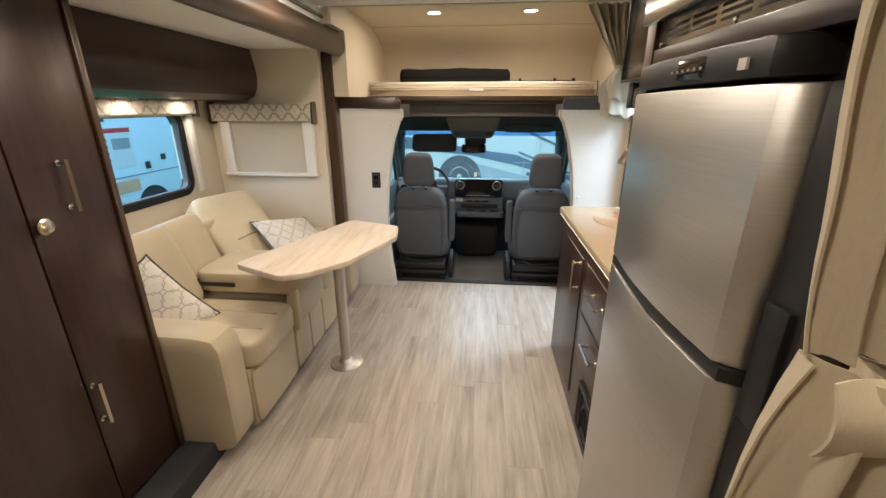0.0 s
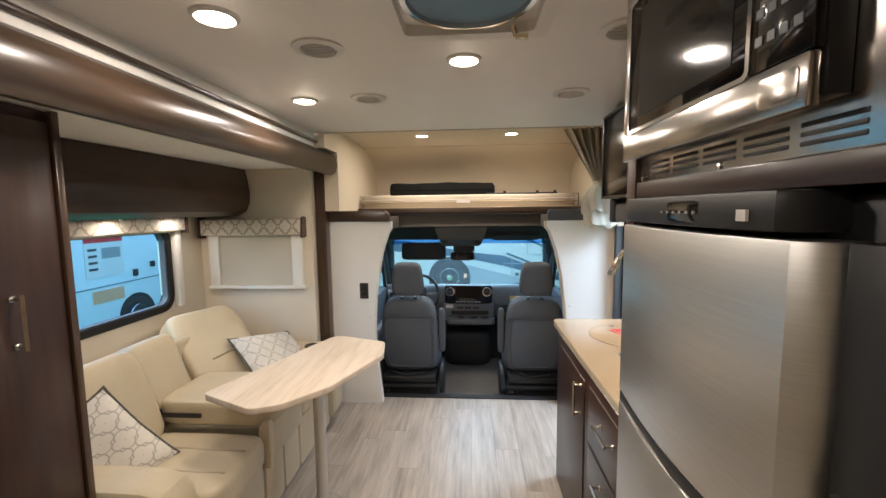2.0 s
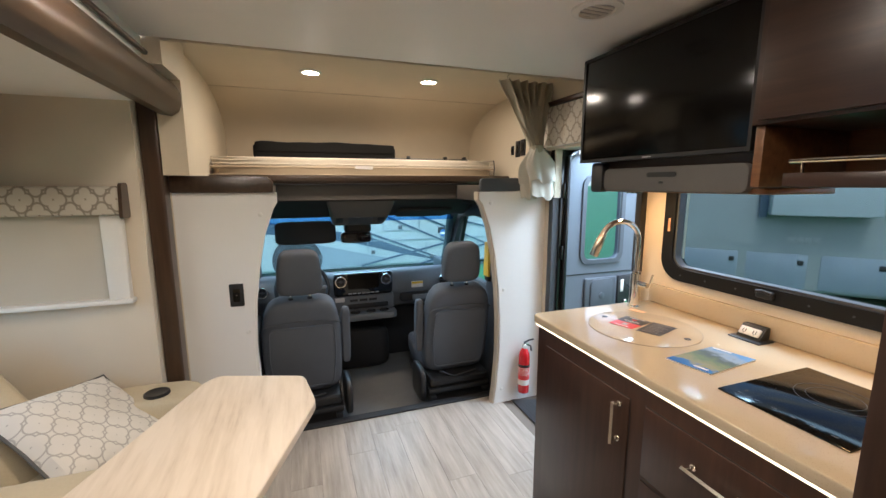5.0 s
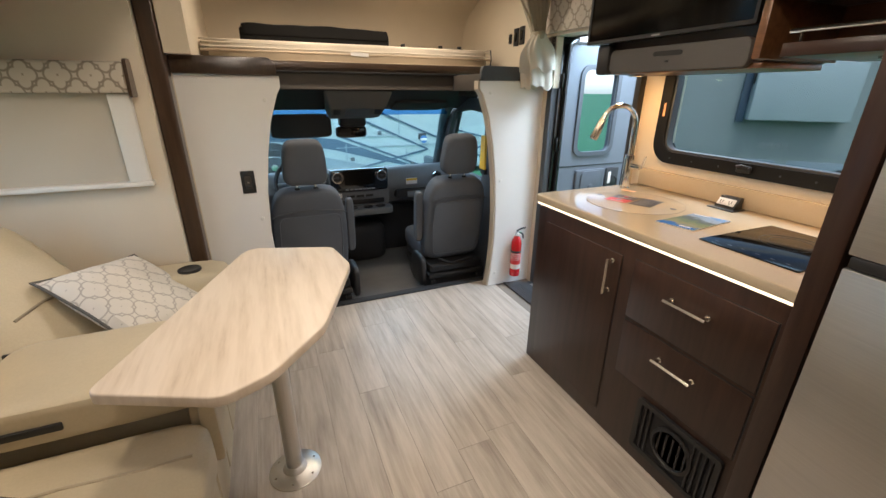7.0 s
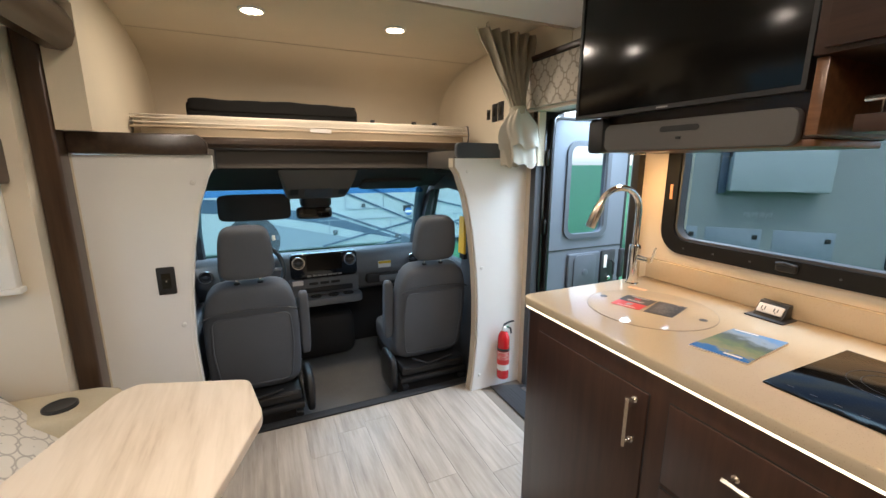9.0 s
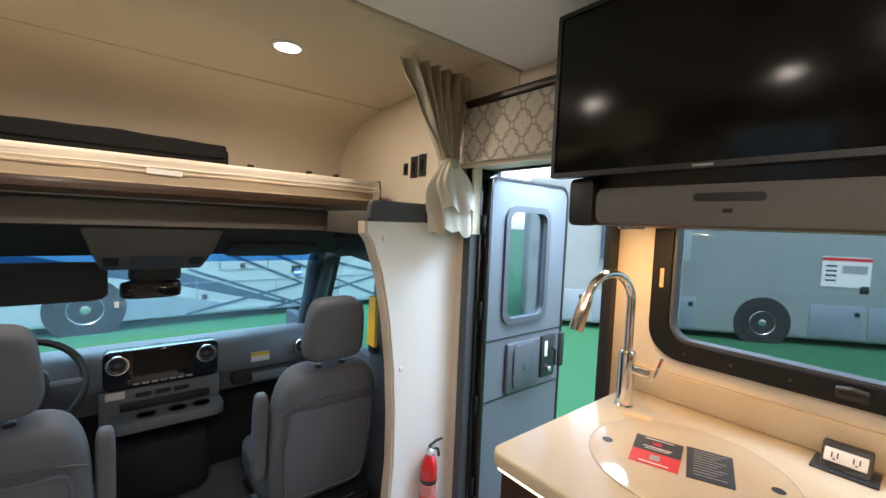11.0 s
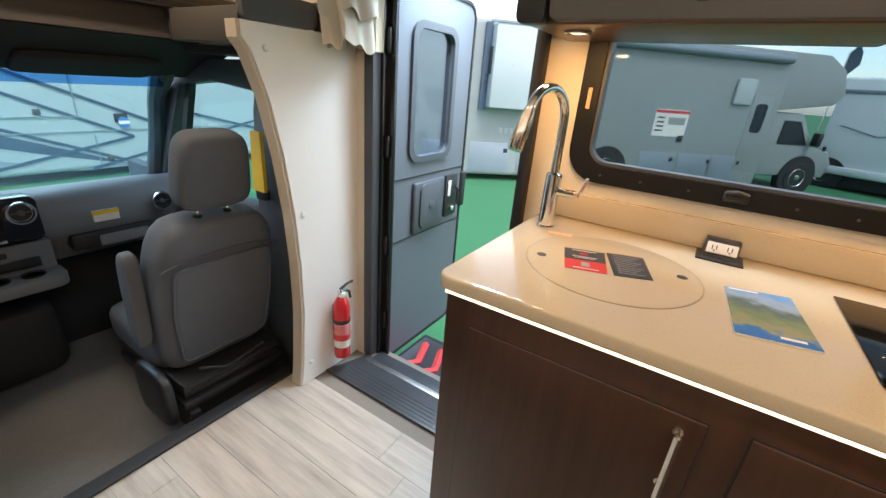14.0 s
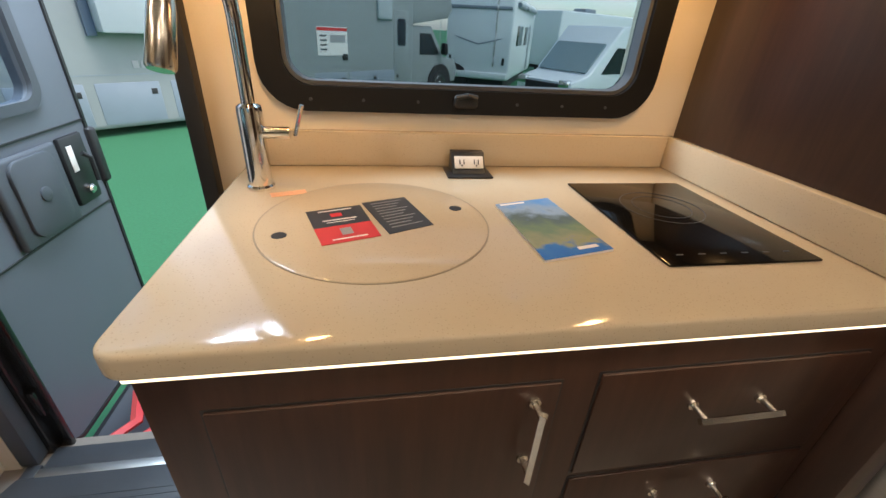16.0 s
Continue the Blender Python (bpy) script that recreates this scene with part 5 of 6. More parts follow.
def axes_pose(centre, ex, ey):
    """A pose from a centre and two in-plane directions."""
    x = Vector(ex).normalized()
    y = (Vector(ey) - x * Vector(ey).dot(x)).normalized()
    z = x.cross(y)
    m = Matrix((x, y, z)).transposed().to_4x4()
    m.translation = centre
    return m


cushion_pillow("white trellis pillow with grey piping leaning on the sofa back", axes_pose((-1.18, 2.03, 0.55), (0.54, 0.24, -0.81), (0.371, 0.795, 0.477)))
cushion_pillow("white trellis pillow with grey piping against the far arm", axes_pose((-1.005, 3.185, 0.565), (0.20, 0.36, -0.06), (-0.206, 0.17, 0.15)), 0.45, 0.12)


# ---- curtains ----
def drape(rows, folds, amp, m_a, name, parent, along=(1, 0, 0), off=(0, 1, 0), n=72, phase=0.0, label=""):
    """Gathered cloth: rows of (centre, width, depth of folds)."""
    grid = []
    A, O = Vector(along).normalized(), Vector(off).normalized()
    for k, (c, w, d) in enumerate(rows):
        row = []
        for i in range(n + 1):
            f = i / n
            wob = math.sin(f * folds * 2 * math.pi + phase + 0.25 * math.sin(k * 0.9 + f * 7)) + 0.35 * math.sin(f * folds * 4.3 * math.pi + k * 0.3)
            row.append(Vector(c) + A * (f - 0.5) * w + O * (wob * d * amp))
        grid.append(row)
    return part(name, sheet(grid, 0.003), m_a, parent, label, 60)


cf = thing("curtain", (1.29, 3.72, 1.40), "taupe cab curtain tied back beside the entry door", "curtain")
rows = []
for k in range(17):
    f = k / 16
    c = (1.155 + 0.068 * f ** 1.3, 3.655 - 0.02 * f, 2.10 - 0.40 * f)
    w = 0.30 * (1 - f) ** 1.2 + 0.075
    rows.append((c, w, 0.016 + 0.012 * (1 - f)))
drape(rows, 6, 1.0, M_CURTAIN_G, "upper_cloth", cf, n=90)
part("tie_band", lathe([(0.040, -0.028), (0.046, -0.01), (0.046, 0.012), (0.040, 0.028)], (1.223, 3.640, 1.695), "z", 20), M_CURTAIN_G, cf)


def bunch(name, z0, z1, top, mid, low, depth, seed, label):
    """Cloth gathered at the tie and swelling into a soft crumpled bell."""
    r = random.Random(seed)
    ph = [r.uniform(0, 6.28) for _ in range(6)]
    grid = []
    for k in range(19):
        f = k / 18
        w = top + (mid - top) * math.sin(min(1, f / 0.65) * 1.57) - (mid - low) * max(0, f - 0.65) / 0.35
        row = []
        for i in range(65):
            a = 2 * math.pi * i / 64
            g = 1 + (0.10 + 0.06 * f) * math.sin(6 * a + ph[0] + 0.8 * f) + 0.07 * math.sin(11 * a + ph[1] - 2 * f) + 0.05 * math.sin(3 * a + ph[2] + 5 * f)
            z = z0 + (z1 - z0) * f + 0.012 * f * math.sin(4 * a + ph[3]) + 0.010 * f * math.sin(9 * a + ph[4])
            row.append(Vector((1.225 + 0.022 * f + 0.5 * w * g * math.cos(a), 3.625 + depth * (0.4 + 0.6 * f) * g * math.sin(a), z)))
        grid.append(row)
    return part(name, sheet(grid, 0.003), M_CURTAIN_L, cf, label, 60)


bunch("lower_cloth", 1.69, 1.405, 0.075, 0.225, 0.215, 0.058, 3, "pale lining bunched below the tie")
bunch("front_fold", 1.705, 1.505, 0.085, 0.235, 0.245, 0.064, 8, "pale folded lining")
part("hook", tube([(1.02, 3.66, 2.10), (1.02, 3.65, 2.125), (1.03, 3.65, 2.13)], 0.003, 6), M_CHROME, cf)

cr = thing("curtain", (0.80, 0.925, 0.0), "beige privacy curtain tied back beside the tall cabinet", "curtain")
rows = []
for k in range(25):
    f = k / 24
    z = 2.035 - 0.82 * f
    w = 0.47 - 0.18 * f ** 2.2
    rows.append(((0.590 + 0.055 * f ** 3 + w / 2, 0.925, z), w, 0.026 + 0.010 * math.sin(f * 5)))
drape(rows, 7, 0.65, M_CURTAIN, "upper_cloth", cr, n=140)
rows = []
for k in range(6):
    f = k / 5
    rows.append(((0.795, 0.888 - 0.018 * math.sin(f * 3.1), 1.21 - 0.09 * f), 0.30, 0.010))
drape(rows, 1.0, 1.0, M_CURTAIN, "tie_band", cr, n=40, label="broad matching tie-back band")
rows = []
for k in range(25):
    f = k / 24
    z = 1.205 - 1.17 * f
    w = 0.26 + 0.26 * math.sin(min(1, f * 1.8) * 1.57)
    rows.append(((0.65 + w / 2 - 0.07 * math.sin(min(1, f * 2.2) * 1.57), 0.925, z), w, 0.028))
drape(rows, 4.5, 1.0, M_CURTAIN, "lower_cloth", cr, n=110)
structure("curtain_track", box(-0.66, 1.10, 0.915, 0.935, CEIL - 0.014, CEIL - 0.001, 0.002), M_WHITE, "white ceiling curtain track", "trim")

# ---- over the entry door ----
dv = thing("door_valance", (1.31, 3.30, 1.71), "trellis cloth valance box above the entry door", "valance")
part("cloth", box(1.300, 1.3245, 2.88, 3.690, 1.715, 1.955, 0.008, 3), M_VALANCE, dv, "trellis patterned cloth")
part("top_rail", box(1.288, 1.3245, 2.88, 3.690, 1.957, 1.985, 0.006), M_DARKWOOD_H, dv, "dark brown top rail")
part("end_edge", box(1.303, 1.3245, 3.6905, 3.698, 1.71, 1.955), M_DARKWOOD_H, dv)


def wall_plate(x, y, z, w, h, label):
    ob = thing("wall_plate", (x, y, z - h / 2), label, "switch", "switch plates beside the bunk")
    part("plate", box(x - 0.008, x, y - w / 2, y + w / 2, z - h / 2, z + h / 2, 0.003), M_BLACK, ob)
    part("rocker", box(x - 0.012, x - 0.008, y - w / 5, y + w / 5, z - h / 4, z + h / 4, 0.002), M_BLACKGLASS, ob)
    return ob


wall_plate(1.345, 4.00, 1.745, 0.062, 0.115, "black double switch plate on the bunk wall")
wall_plate(1.345, 4.075, 1.74, 0.062, 0.115, "black double switch plate on the bunk wall")
wall_plate(1.345, 4.155, 1.735, 0.038, 0.065, "small black switch on the bunk wall")
ls = thing("wall_socket", (-0.527, 3.70, 0.85), "black socket plate on the white cab panel", "wall socket")
part("plate", prism(rounded(-0.561, -0.493, 0.850, 0.972, 0.006, 3), "y", 3.692, 3.70, 0.002), M_BLACK, ls)
part("insert", prism(rounded(-0.544, -0.510, 0.875, 0.945, 0.004, 3), "y", 3.690, 3.693), M_BLACKGLASS, ls)
part("screw", lathe([(0.004, 0), (0.003, -0.0015)], (-0.527, 3.690, 0.910), "y", 8), M_CHROME, ls)

ext = thing("fire_extinguisher", (1.19, 3.655, 0.075), "small red fire extinguisher with white label on the panel", "fire extinguisher")
X0, Y0 = 1.192, 3.652
part("bottle", lathe([(0.030, 0.078), (0.036, 0.082), (0.0375, 0.095), (0.0375, 0.335), (0.034, 0.36), (0.022, 0.385), (0.014, 0.395)], (X0, Y0, 0), "z", 28), M_REDPAINT, ext)
part("label_band", lathe([(0.0378, 0.140), (0.0378, 0.262), (0.0374, 0.262)], (X0, Y0, 0), "z", 28), M_LABEL, ext, "white instruction label")
part("label_red", lathe([(0.0380, 0.178), (0.0380, 0.258), (0.0376, 0.258)], (X0, Y0, 0), "z", 28), M_REDPRINT, ext, "red printed label field")
part("strap", lathe([(0.0392, 0.268), (0.0392, 0.285), (0.0378, 0.285)], (X0, Y0, 0), "z", 28), M_BLACK, ext)
part("valve", join(lathe([(0.014, 0.393), (0.016, 0.40), (0.016, 0.42), (0.010, 0.425)], (X0, Y0, 0), "z", 16), box(X0 - 0.012, X0 + 0.03, Y0 - 0.008, Y0 + 0.008, 0.415, 0.428, 0.003)), M_CHROME, ext)
part("lever", join(tube([(X0 - 0.005, Y0, 0.432), (X0 + 0.035, Y0 - 0.004, 0.448), (X0 + 0.065, Y0 - 0.006, 0.450)], 0.006, 8), tube([(X0 + 0.012, Y0, 0.42), (X0 + 0.045, Y0 - 0.004, 0.405), (X0 + 0.052, Y0 - 0.004, 0.37)], 0.006, 8)), M_BLACK, ext)
part("gauge", lathe([(0.014, 0), (0.014, -0.008), (0.011, -0.010)], (X0 - 0.004, Y0 - 0.014, 0.41), "y", 16), M_WHITE, ext)
part("bracket", box(X0 - 0.012, X0 + 0.012, 3.688, 3.70, 0.20, 0.34, 0.002), M_BLACK, ext)
for k in range(5):
    part("label_line", lathe([(0.03815, 0.212 + 0.009 * k), (0.03815, 0.215 + 0.009 * k), (0.0378, 0.215 + 0.009 * k)], (X0, Y0, 0), "z", 24), M_LABEL, ext)

# ---- cab-over bunk ----
structure("bunk_platform", join(box(-0.70, 1.345, 4.20, 5.0, 1.512, 1.532), box(-0.70, 1.345, 4.205, 4.225, 1.492, 1.548, 0.004)), M_TRIMWOOD, "walnut edged bunk platform", "platform")
mt = thing("bunk_mattress", (0.27, 4.6, 1.55), "beige folding bunk mattress with piped edge and tag", "mattress")
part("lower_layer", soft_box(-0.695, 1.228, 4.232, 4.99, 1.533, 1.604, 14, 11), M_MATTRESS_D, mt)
part("upper_layer", soft_box(-0.697, 1.232, 4.245, 4.99, 1.592, 1.664, 12, 11), M_MATTRESS, mt)
fold = random.Random(9)
for zz, yy, rr in ((1.596, 4.236, 0.007), (1.618, 4.247, 0.005), (1.640, 4.248, 0.004), (1.656, 4.252, 0.004), (1.550, 4.233, 0.005)):
    part("piping", tube([(-0.69 + 1.915 * k / 16, yy + fold.uniform(-0.001, 0.001), zz + fold.uniform(-0.0018, 0.0018)) for k in range(17)], rr, 6), M_MATTRESS if zz > 1.6 else M_MATTRESS_D, mt)
part("end_binding", tube([(1.232, 4.247, 1.540), (1.236, 4.240, 1.600), (1.234, 4.250, 1.660), (1.225, 4.40, 1.664)], 0.005, 6), M_PIPING, mt, "dark bound corner")
part("tag", turned(box(-0.06, 0.06, -0.002, 0.0, -0.011, 0.011), Matrix.Translation((0.24, 4.230, 1.600)) @ Matrix.Rotation(radians(2), 4, "Y")), M_LABEL, mt, "white sewn tag")
bag = thing("folded_cover", (0.02, 4.62, 1.66), "long black folded cover lying on the bunk", "folded cover")
def slump(p):
    return Vector((p.x, p.y, p.z + (0.10 * math.sin(5 * p.x + 1) + 0.06 * math.sin(13 * p.x)) * max(0, p.z)))


part("roll", soft_box(-0.475, 0.535, 4.52, 4.72, 1.664, 1.772, 9, 15, slump), M_COVER, bag)
part("flap", soft_box(-0.46, 0.52, 4.510, 4.60, 1.712, 1.786, 10, 13, slump), M_COVER, bag)
pole = thing("bunk_pole", (0.80, 4.50, 1.66), "thin dark pole with clips lying on the bunk", "pole")
part("rod", tube([(0.45, 4.50, 1.676), (1.10, 4.46, 1.676)], 0.008, 8), M_BLACK, pole)
for xx in (0.62, 0.92, 1.08):
    part("clip", box(xx - 0.012, xx + 0.012, 4.46, 4.50, 1.664, 1.70, 0.004), M_BLACK, pole)

# ---- cab ----
CX = 0.27
structure("cab_lintel", join(prism([(4.185, 1.385), (4.205, 1.378), (4.225, 1.385), (4.235, 1.482), (4.20, 1.482)], "x", -0.335, 0.915, 0.004), prism([(0.890, 3.745), (0.925, 3.745), (0.960, 4.225), (0.905, 4.225)], "z", 1.380, 1.482, 0.004), prism([(-0.375, 3.745), (-0.340, 3.745), (-0.325, 4.225), (-0.380, 4.225)], "z", 1.380, 1.482, 0.004)), M_LINTEL, "brown-grey fascia with side returns over the cab", "trim")
structure("lintel_bead", join(box(-0.335, 0.915, 4.165, 4.198, 1.4825, 1.490, 0.002), tube([(0.905, 4.178, 1.386), (0.905, 4.184, 1.478)], 0.007, 8), tube([(-0.325, 4.178, 1.386), (-0.325, 4.184, 1.478)], 0.007, 8)), M_BLACKSOFT, "dark bead along the fascia", "trim")
structure("cab_headliner", join(prism([(4.19, 1.379), (4.52, 1.245), (4.56, 1.275), (4.24, 1.43)], "x", -0.62, 1.16), box(0.965, 1.16, 3.73, 4.24, 1.345, 1.375, 0.006), box(-0.62, -0.385, 3.73, 4.24, 1.345, 1.375, 0.006)), M_HEADLINER, "black cab headliner", "ceiling")
structure("cab_roof", box(-0.75, 1.40, 4.50, 5.02, 1.40, 1.512), M_HEADLINER, "underside of the cab-over", "ceiling")


def cab_side(sx, nm):
    """Cab door with its side glass; sx is -1 for the driver's side."""
    x = CX + sx * 0.84
    ob = thing(nm, (x, 4.6, 0.0), "dark grey cab side door with tinted glass", "cab door", kind="structure")
    part("door_card", box(x, x + sx * 0.07, 3.85, 5.40, -0.16, 0.74, 0.02), M_GREYPLASTIC, ob)
    part("armrest", box(x - sx * 0.05, x, 4.10, 4.75, 0.40, 0.48, 0.015, 3), M_DASH, ob)
    part("pillar_rear", prism([(3.72, -0.1), (4.05, -0.1), (4.05, 0.72), (4.02, 1.15), (3.96, 1.36), (3.72, 1.44)], "x", x - sx * 0.02, x + sx * 0.07), M_GREYPLASTIC, ob, "dark grey pillar trim")
    part("door_top", prism([(3.96, 1.22), (4.30, 1.245), (4.58, 1.215), (4.90, 0.73), (4.98, 0.74), (4.66, 1.26), (4.30, 1.33), (3.90, 1.34)], "x", x - sx * 0.015, x + sx * 0.06), M_GREYPLASTIC, ob)
    part("divider", prism([(4.735, 0.735), (4.775, 0.735), (4.555, 1.225), (4.515, 1.225)], "x", x, x + sx * 0.03), M_BLACK, ob)
    g = part("pane", prism([(4.0, 0.735), (4.91, 0.735), (4.60, 1.22), (4.30, 1.25), (4.0, 1.23)], "x", x + sx * 0.030, x + sx * 0.034), M_WINDSCREEN, ob)
    g.visible_shadow = False
    return ob


cab_side(-1, "cab_door_driver")
cab_side(1, "cab_door_passenger")
for sx in (-1, 1):
    structure("windscreen_pillar", tube([(CX + sx * 0.745, 4.52, 1.29), (CX + sx * 0.785, 4.72, 1.16), (CX + sx * 0.815, 4.86, 0.95), (CX + sx * 0.84, 5.04, 0.62)], [0.05, 0.040, 0.042, 0.055], 10), M_GREYPLASTIC, "dark grey windscreen pillar", "pillar")
ws = structure("windscreen", sheet([[(CX + sx * (0.74 if k == 0 else 0.83), 4.54 + 0.48 * k + (0.03 + 0.32 * k) * (1 - sx * sx), 1.25 - 0.58 * k) for sx in (-1, -0.6, -0.2, 0.2, 0.6, 1)] for k in (0, 0.5, 1)], 0.004), M_WINDSCREEN, "curved blue-tinted windscreen", "windscreen")
ws.visible_shadow = False
sbm = structure("shade_band", sheet([[(CX + sx * 0.745, 4.530 + 0.48 * k + (0.03 + 0.32 * k) * (1 - sx * sx), 1.243 - 0.58 * k) for sx in (-1, -0.6, -0.2, 0.2, 0.6, 1)] for k in (0.0, 0.075)], 0.001), M_SHADEBAND, "blue tinted band along the windscreen top", "windscreen")
sbm.visible_shadow = False
yb = thing("seat_belt", (1.06, 4.02, 0.6), "bright yellow belt cover on the passenger pillar", "seat belt")
part("webbing", prism([(3.92, 0.84), (3.995, 0.84), (3.98, 1.08), (3.92, 1.08)], "x", 1.040, 1.056), M_YELLOW, yb)
part("guide", box(1.045, 1.075, 3.93, 3.99, 0.80, 0.845, 0.006), M_BLACK, yb)

dash = thing("dashboard", (CX, 5.0, 0.0), "grey moulded dashboard with central screen and round vents", "dashboard")
dp_prof = [(5.02, -0.10), (5.00, 0.36), (4.82, 0.43), (4.80, 0.50), (4.74, 0.555), (4.725, 0.60), (4.735, 0.70), (4.775, 0.742), (4.84, 0.752), (5.05, 0.715), (5.44, 0.60), (5.44, -0.10)]
part("body", prism(dp_prof, "x", CX - 0.84, CX + 0.84, 0.006), M_DASH, dash)
part("kick_panel", box(CX - 0.80, CX + 0.80, 4.985, 5.03, -0.10, 0.40, 0.01), M_BLACKSOFT, dash, "black lower panel")
part("shelf_recess", box(0.60, 1.02, 4.716, 4.80, 0.48, 0.555, 0.01), M_BLACKSOFT, dash, "dark open shelf")
part("paper_box", box(0.70, 0.90, 4.70, 4.78, 0.485, 0.535, 0.006), M_DASH, dash)
lab = part("warning_label", box(0.695, 0.795, 4.712, 4.730, 0.60, 0.65), M_LABEL, dash)
part("label_strip", box(0.695, 0.795, 4.7105, 4.7125, 0.632, 0.65), M_YELLOW, lab)
sm = part("screen_module", prism(rounded(0.036, 0.518, 0.578, 0.768, 0.03, 5), "y", 4.685, 4.76, 0.006), M_BLACKGLASS, dash, "glossy black screen module")
part("display", prism(rounded(0.150, 0.405, 0.635, 0.755, 0.006, 3), "y", 4.6830, 4.6855), M_TV, sm)


def round_vent(x, y, z, r, parent):
    v = part("air_vent", lathe([(r, 0.0), (r, -0.014), (r * 0.95, -0.022), (r * 0.82, -0.022), (r * 0.76, -0.006)], (x, y, z), "y", 28), M_CHROME, parent, "round chrome ringed air vent")
    part("vent_core", lathe([(r * 0.74, -0.004), (r * 0.70, -0.010), (r * 0.2, -0.012)], (x, y, z), "y", 24), M_BLACK, v)
    part("vent_vane", box(x - r * 0.68, x + r * 0.68, y - 0.015, y - 0.011, z - 0.0022, z + 0.0022), M_GREYPLASTIC, v)
    part("vent_tab", lathe([(r * 0.24, -0.010), (r * 0.24, -0.019), (r * 0.16, -0.022), (0.001, -0.022)], (x, y, z), "y", 16), M_GREYPLASTIC, v, "round centre tab")


round_vent(0.092, 4.686, 0.705, 0.048, sm)
round_vent(0.462, 4.686, 0.705, 0.048, sm)
round_vent(0.985, 4.722, 0.650, 0.048, dash)
round_vent(-0.50, 4.735, 0.655, 0.045, dash)
for k in range(7):
    part("button", box(0.15 + 0.037 * k, 0.178 + 0.037 * k, 4.681, 4.686, 0.592, 0.602, 0.001), M_GREYPRINT, sm)
st = part("centre_console", prism([(4.715, 0.40), (4.70, 0.57), (4.82, 0.57), (4.82, 0.40)], "x", 0.02, 0.53, 0.006), M_DASH, dash)
for k in range(3):
    part("switch_row", box(0.16 + 0.08 * k, 0.225 + 0.08 * k, 4.692, 4.702, 0.525, 0.545, 0.002), M_BLACK, st)
part("sticker", box(0.045, 0.12, 4.696, 4.701, 0.53, 0.565), M_LABEL, st)
part("drawer", box(0.10, 0.48, 4.690, 4.705, 0.465, 0.505, 0.004), M_BLACK, st)
part("cup_tray", prism(rounded(0.06, 0.54, 4.60, 4.76, 0.05, 5), "z", 0.385, 0.44, 0.008), M_DASH, st)
for xx in (0.20, 0.33, 0.44):
    part("cup_ring", lathe([(0.040, 0.438), (0.040, 0.446), (0.034, 0.446), (0.032, 0.440), (0.005, 0.440)], (xx, 4.67, 0), "z", 22), M_BLACK, st)
part("foot_console", soft_box(0.02, 0.50, 4.74, 5.02, -0.10, 0.26, 6, 7), M_BLACKSOFT, dash)

sw = thing("steering_wheel", (-0.20, 4.45, 0.55), "black steering wheel with silver spokes", "steering wheel")
c0 = Vector((-0.20, 4.50, 0.72))
ux, uz = Vector((1, 0, 0)), Vector((0, 0.40, 0.92)).normalized()
part("rim", tube([c0 + (ux * math.cos(a) + uz * math.sin(a)) * 0.185 for a in [2 * math.pi * k / 36 for k in range(36)]], 0.015, 10, closed=True), M_BLACK, sw)
part("hub", turned(soft_box(-0.075, 0.075, -0.03, 0.03, -0.065, 0.065, 4, 7), Matrix.Translation(c0) @ Matrix.Rotation(radians(-24), 4, "X")), M_BLACK, sw)
for a in (0, 180, 270):
    d = ux * math.cos(radians(a)) + uz * math.sin(radians(a))
    part("spoke", tube([c0 + d * 0.06, c0 + d * 0.18], 0.012, 6), M_STEEL, sw)
part("column", tube([c0, c0 + Vector((0, 0.30, -0.13))], 0.04, 10), M_BLACK, sw)

mr = thing("rear_view_mirror", (CX, 4.62, 1.08), "black rear-view mirror under the overhead console", "mirror")
part("housing", soft_box(0.100, 0.340, 4.595, 4.64, 1.030, 1.120, 5, 7), M_BLACK, mr)
part("glass", box(0.112, 0.328, 4.5930, 4.597, 1.040, 1.110, 0.006), M_BLACKGLASS, mr)
part("mount", soft_box(0.13, 0.34, 4.58, 4.70, 1.11, 1.20, 5, 7), M_BLACK, mr)
ohc = thing("overhead_console", (CX, 4.3, 1.25), "dark grey overhead console", "overhead console")
part("lamp_cover", prism([(4.262, 1.258), (4.345, 1.203), (4.350, 1.210), (4.267, 1.265)], "x", 0.13, 0.30, 0.002), M_GREYPLASTIC, ohc)
for sx in (0.07, 0.36):
    part("switch", prism([(4.27, 1.252), (4.32, 1.219), (4.324, 1.226), (4.274, 1.259)], "x", sx - 0.025, sx + 0.025, 0.002), M_BLACK, ohc)
def flared(bm):
    """Widens the console towards the roof."""
    for v in bm.verts:
        v.co.x = 0.215 + (v.co.x - 0.215) * (0.84 + 1.6 * (v.co.z - 1.18))
    return bm


part("body", flared(prism([(4.195, 1.372), (4.25, 1.270), (4.36, 1.198), (4.52, 1.180), (4.54, 1.27), (4.25, 1.392)], "x", 0.01, 0.42, 0.02, 3)), M_SPEAKER, ohc)
vis = thing("sun_visor", (-0.17, 4.5, 1.05), "black sun visor folded down", "sun visor")
part("board", turned(soft_box(-0.215, 0.215, -0.012, 0.012, -0.17, 0.0, 8, 7), Matrix.Translation((-0.155, 4.56, 1.215)) @ Matrix.Rotation(radians(-10), 4, "X")), M_HEADLINER, vis)
part("clip", box(0.03, 0.055, 4.545, 4.575, 1.19, 1.225, 0.004), M_BLUEPRINT, vis)
vis2 = thing("sun_visor", (0.70, 4.45, 1.2), "black sun visor stowed against the headliner", "sun visor")
part("board", turned(soft_box(-0.215, 0.215, -0.17, 0.0, -0.012, 0.012, 8, 7), Matrix.Translation((0.72, 4.50, 1.243)) @ Matrix.Rotation(radians(-21), 4, "X")), M_HEADLINER, vis2)


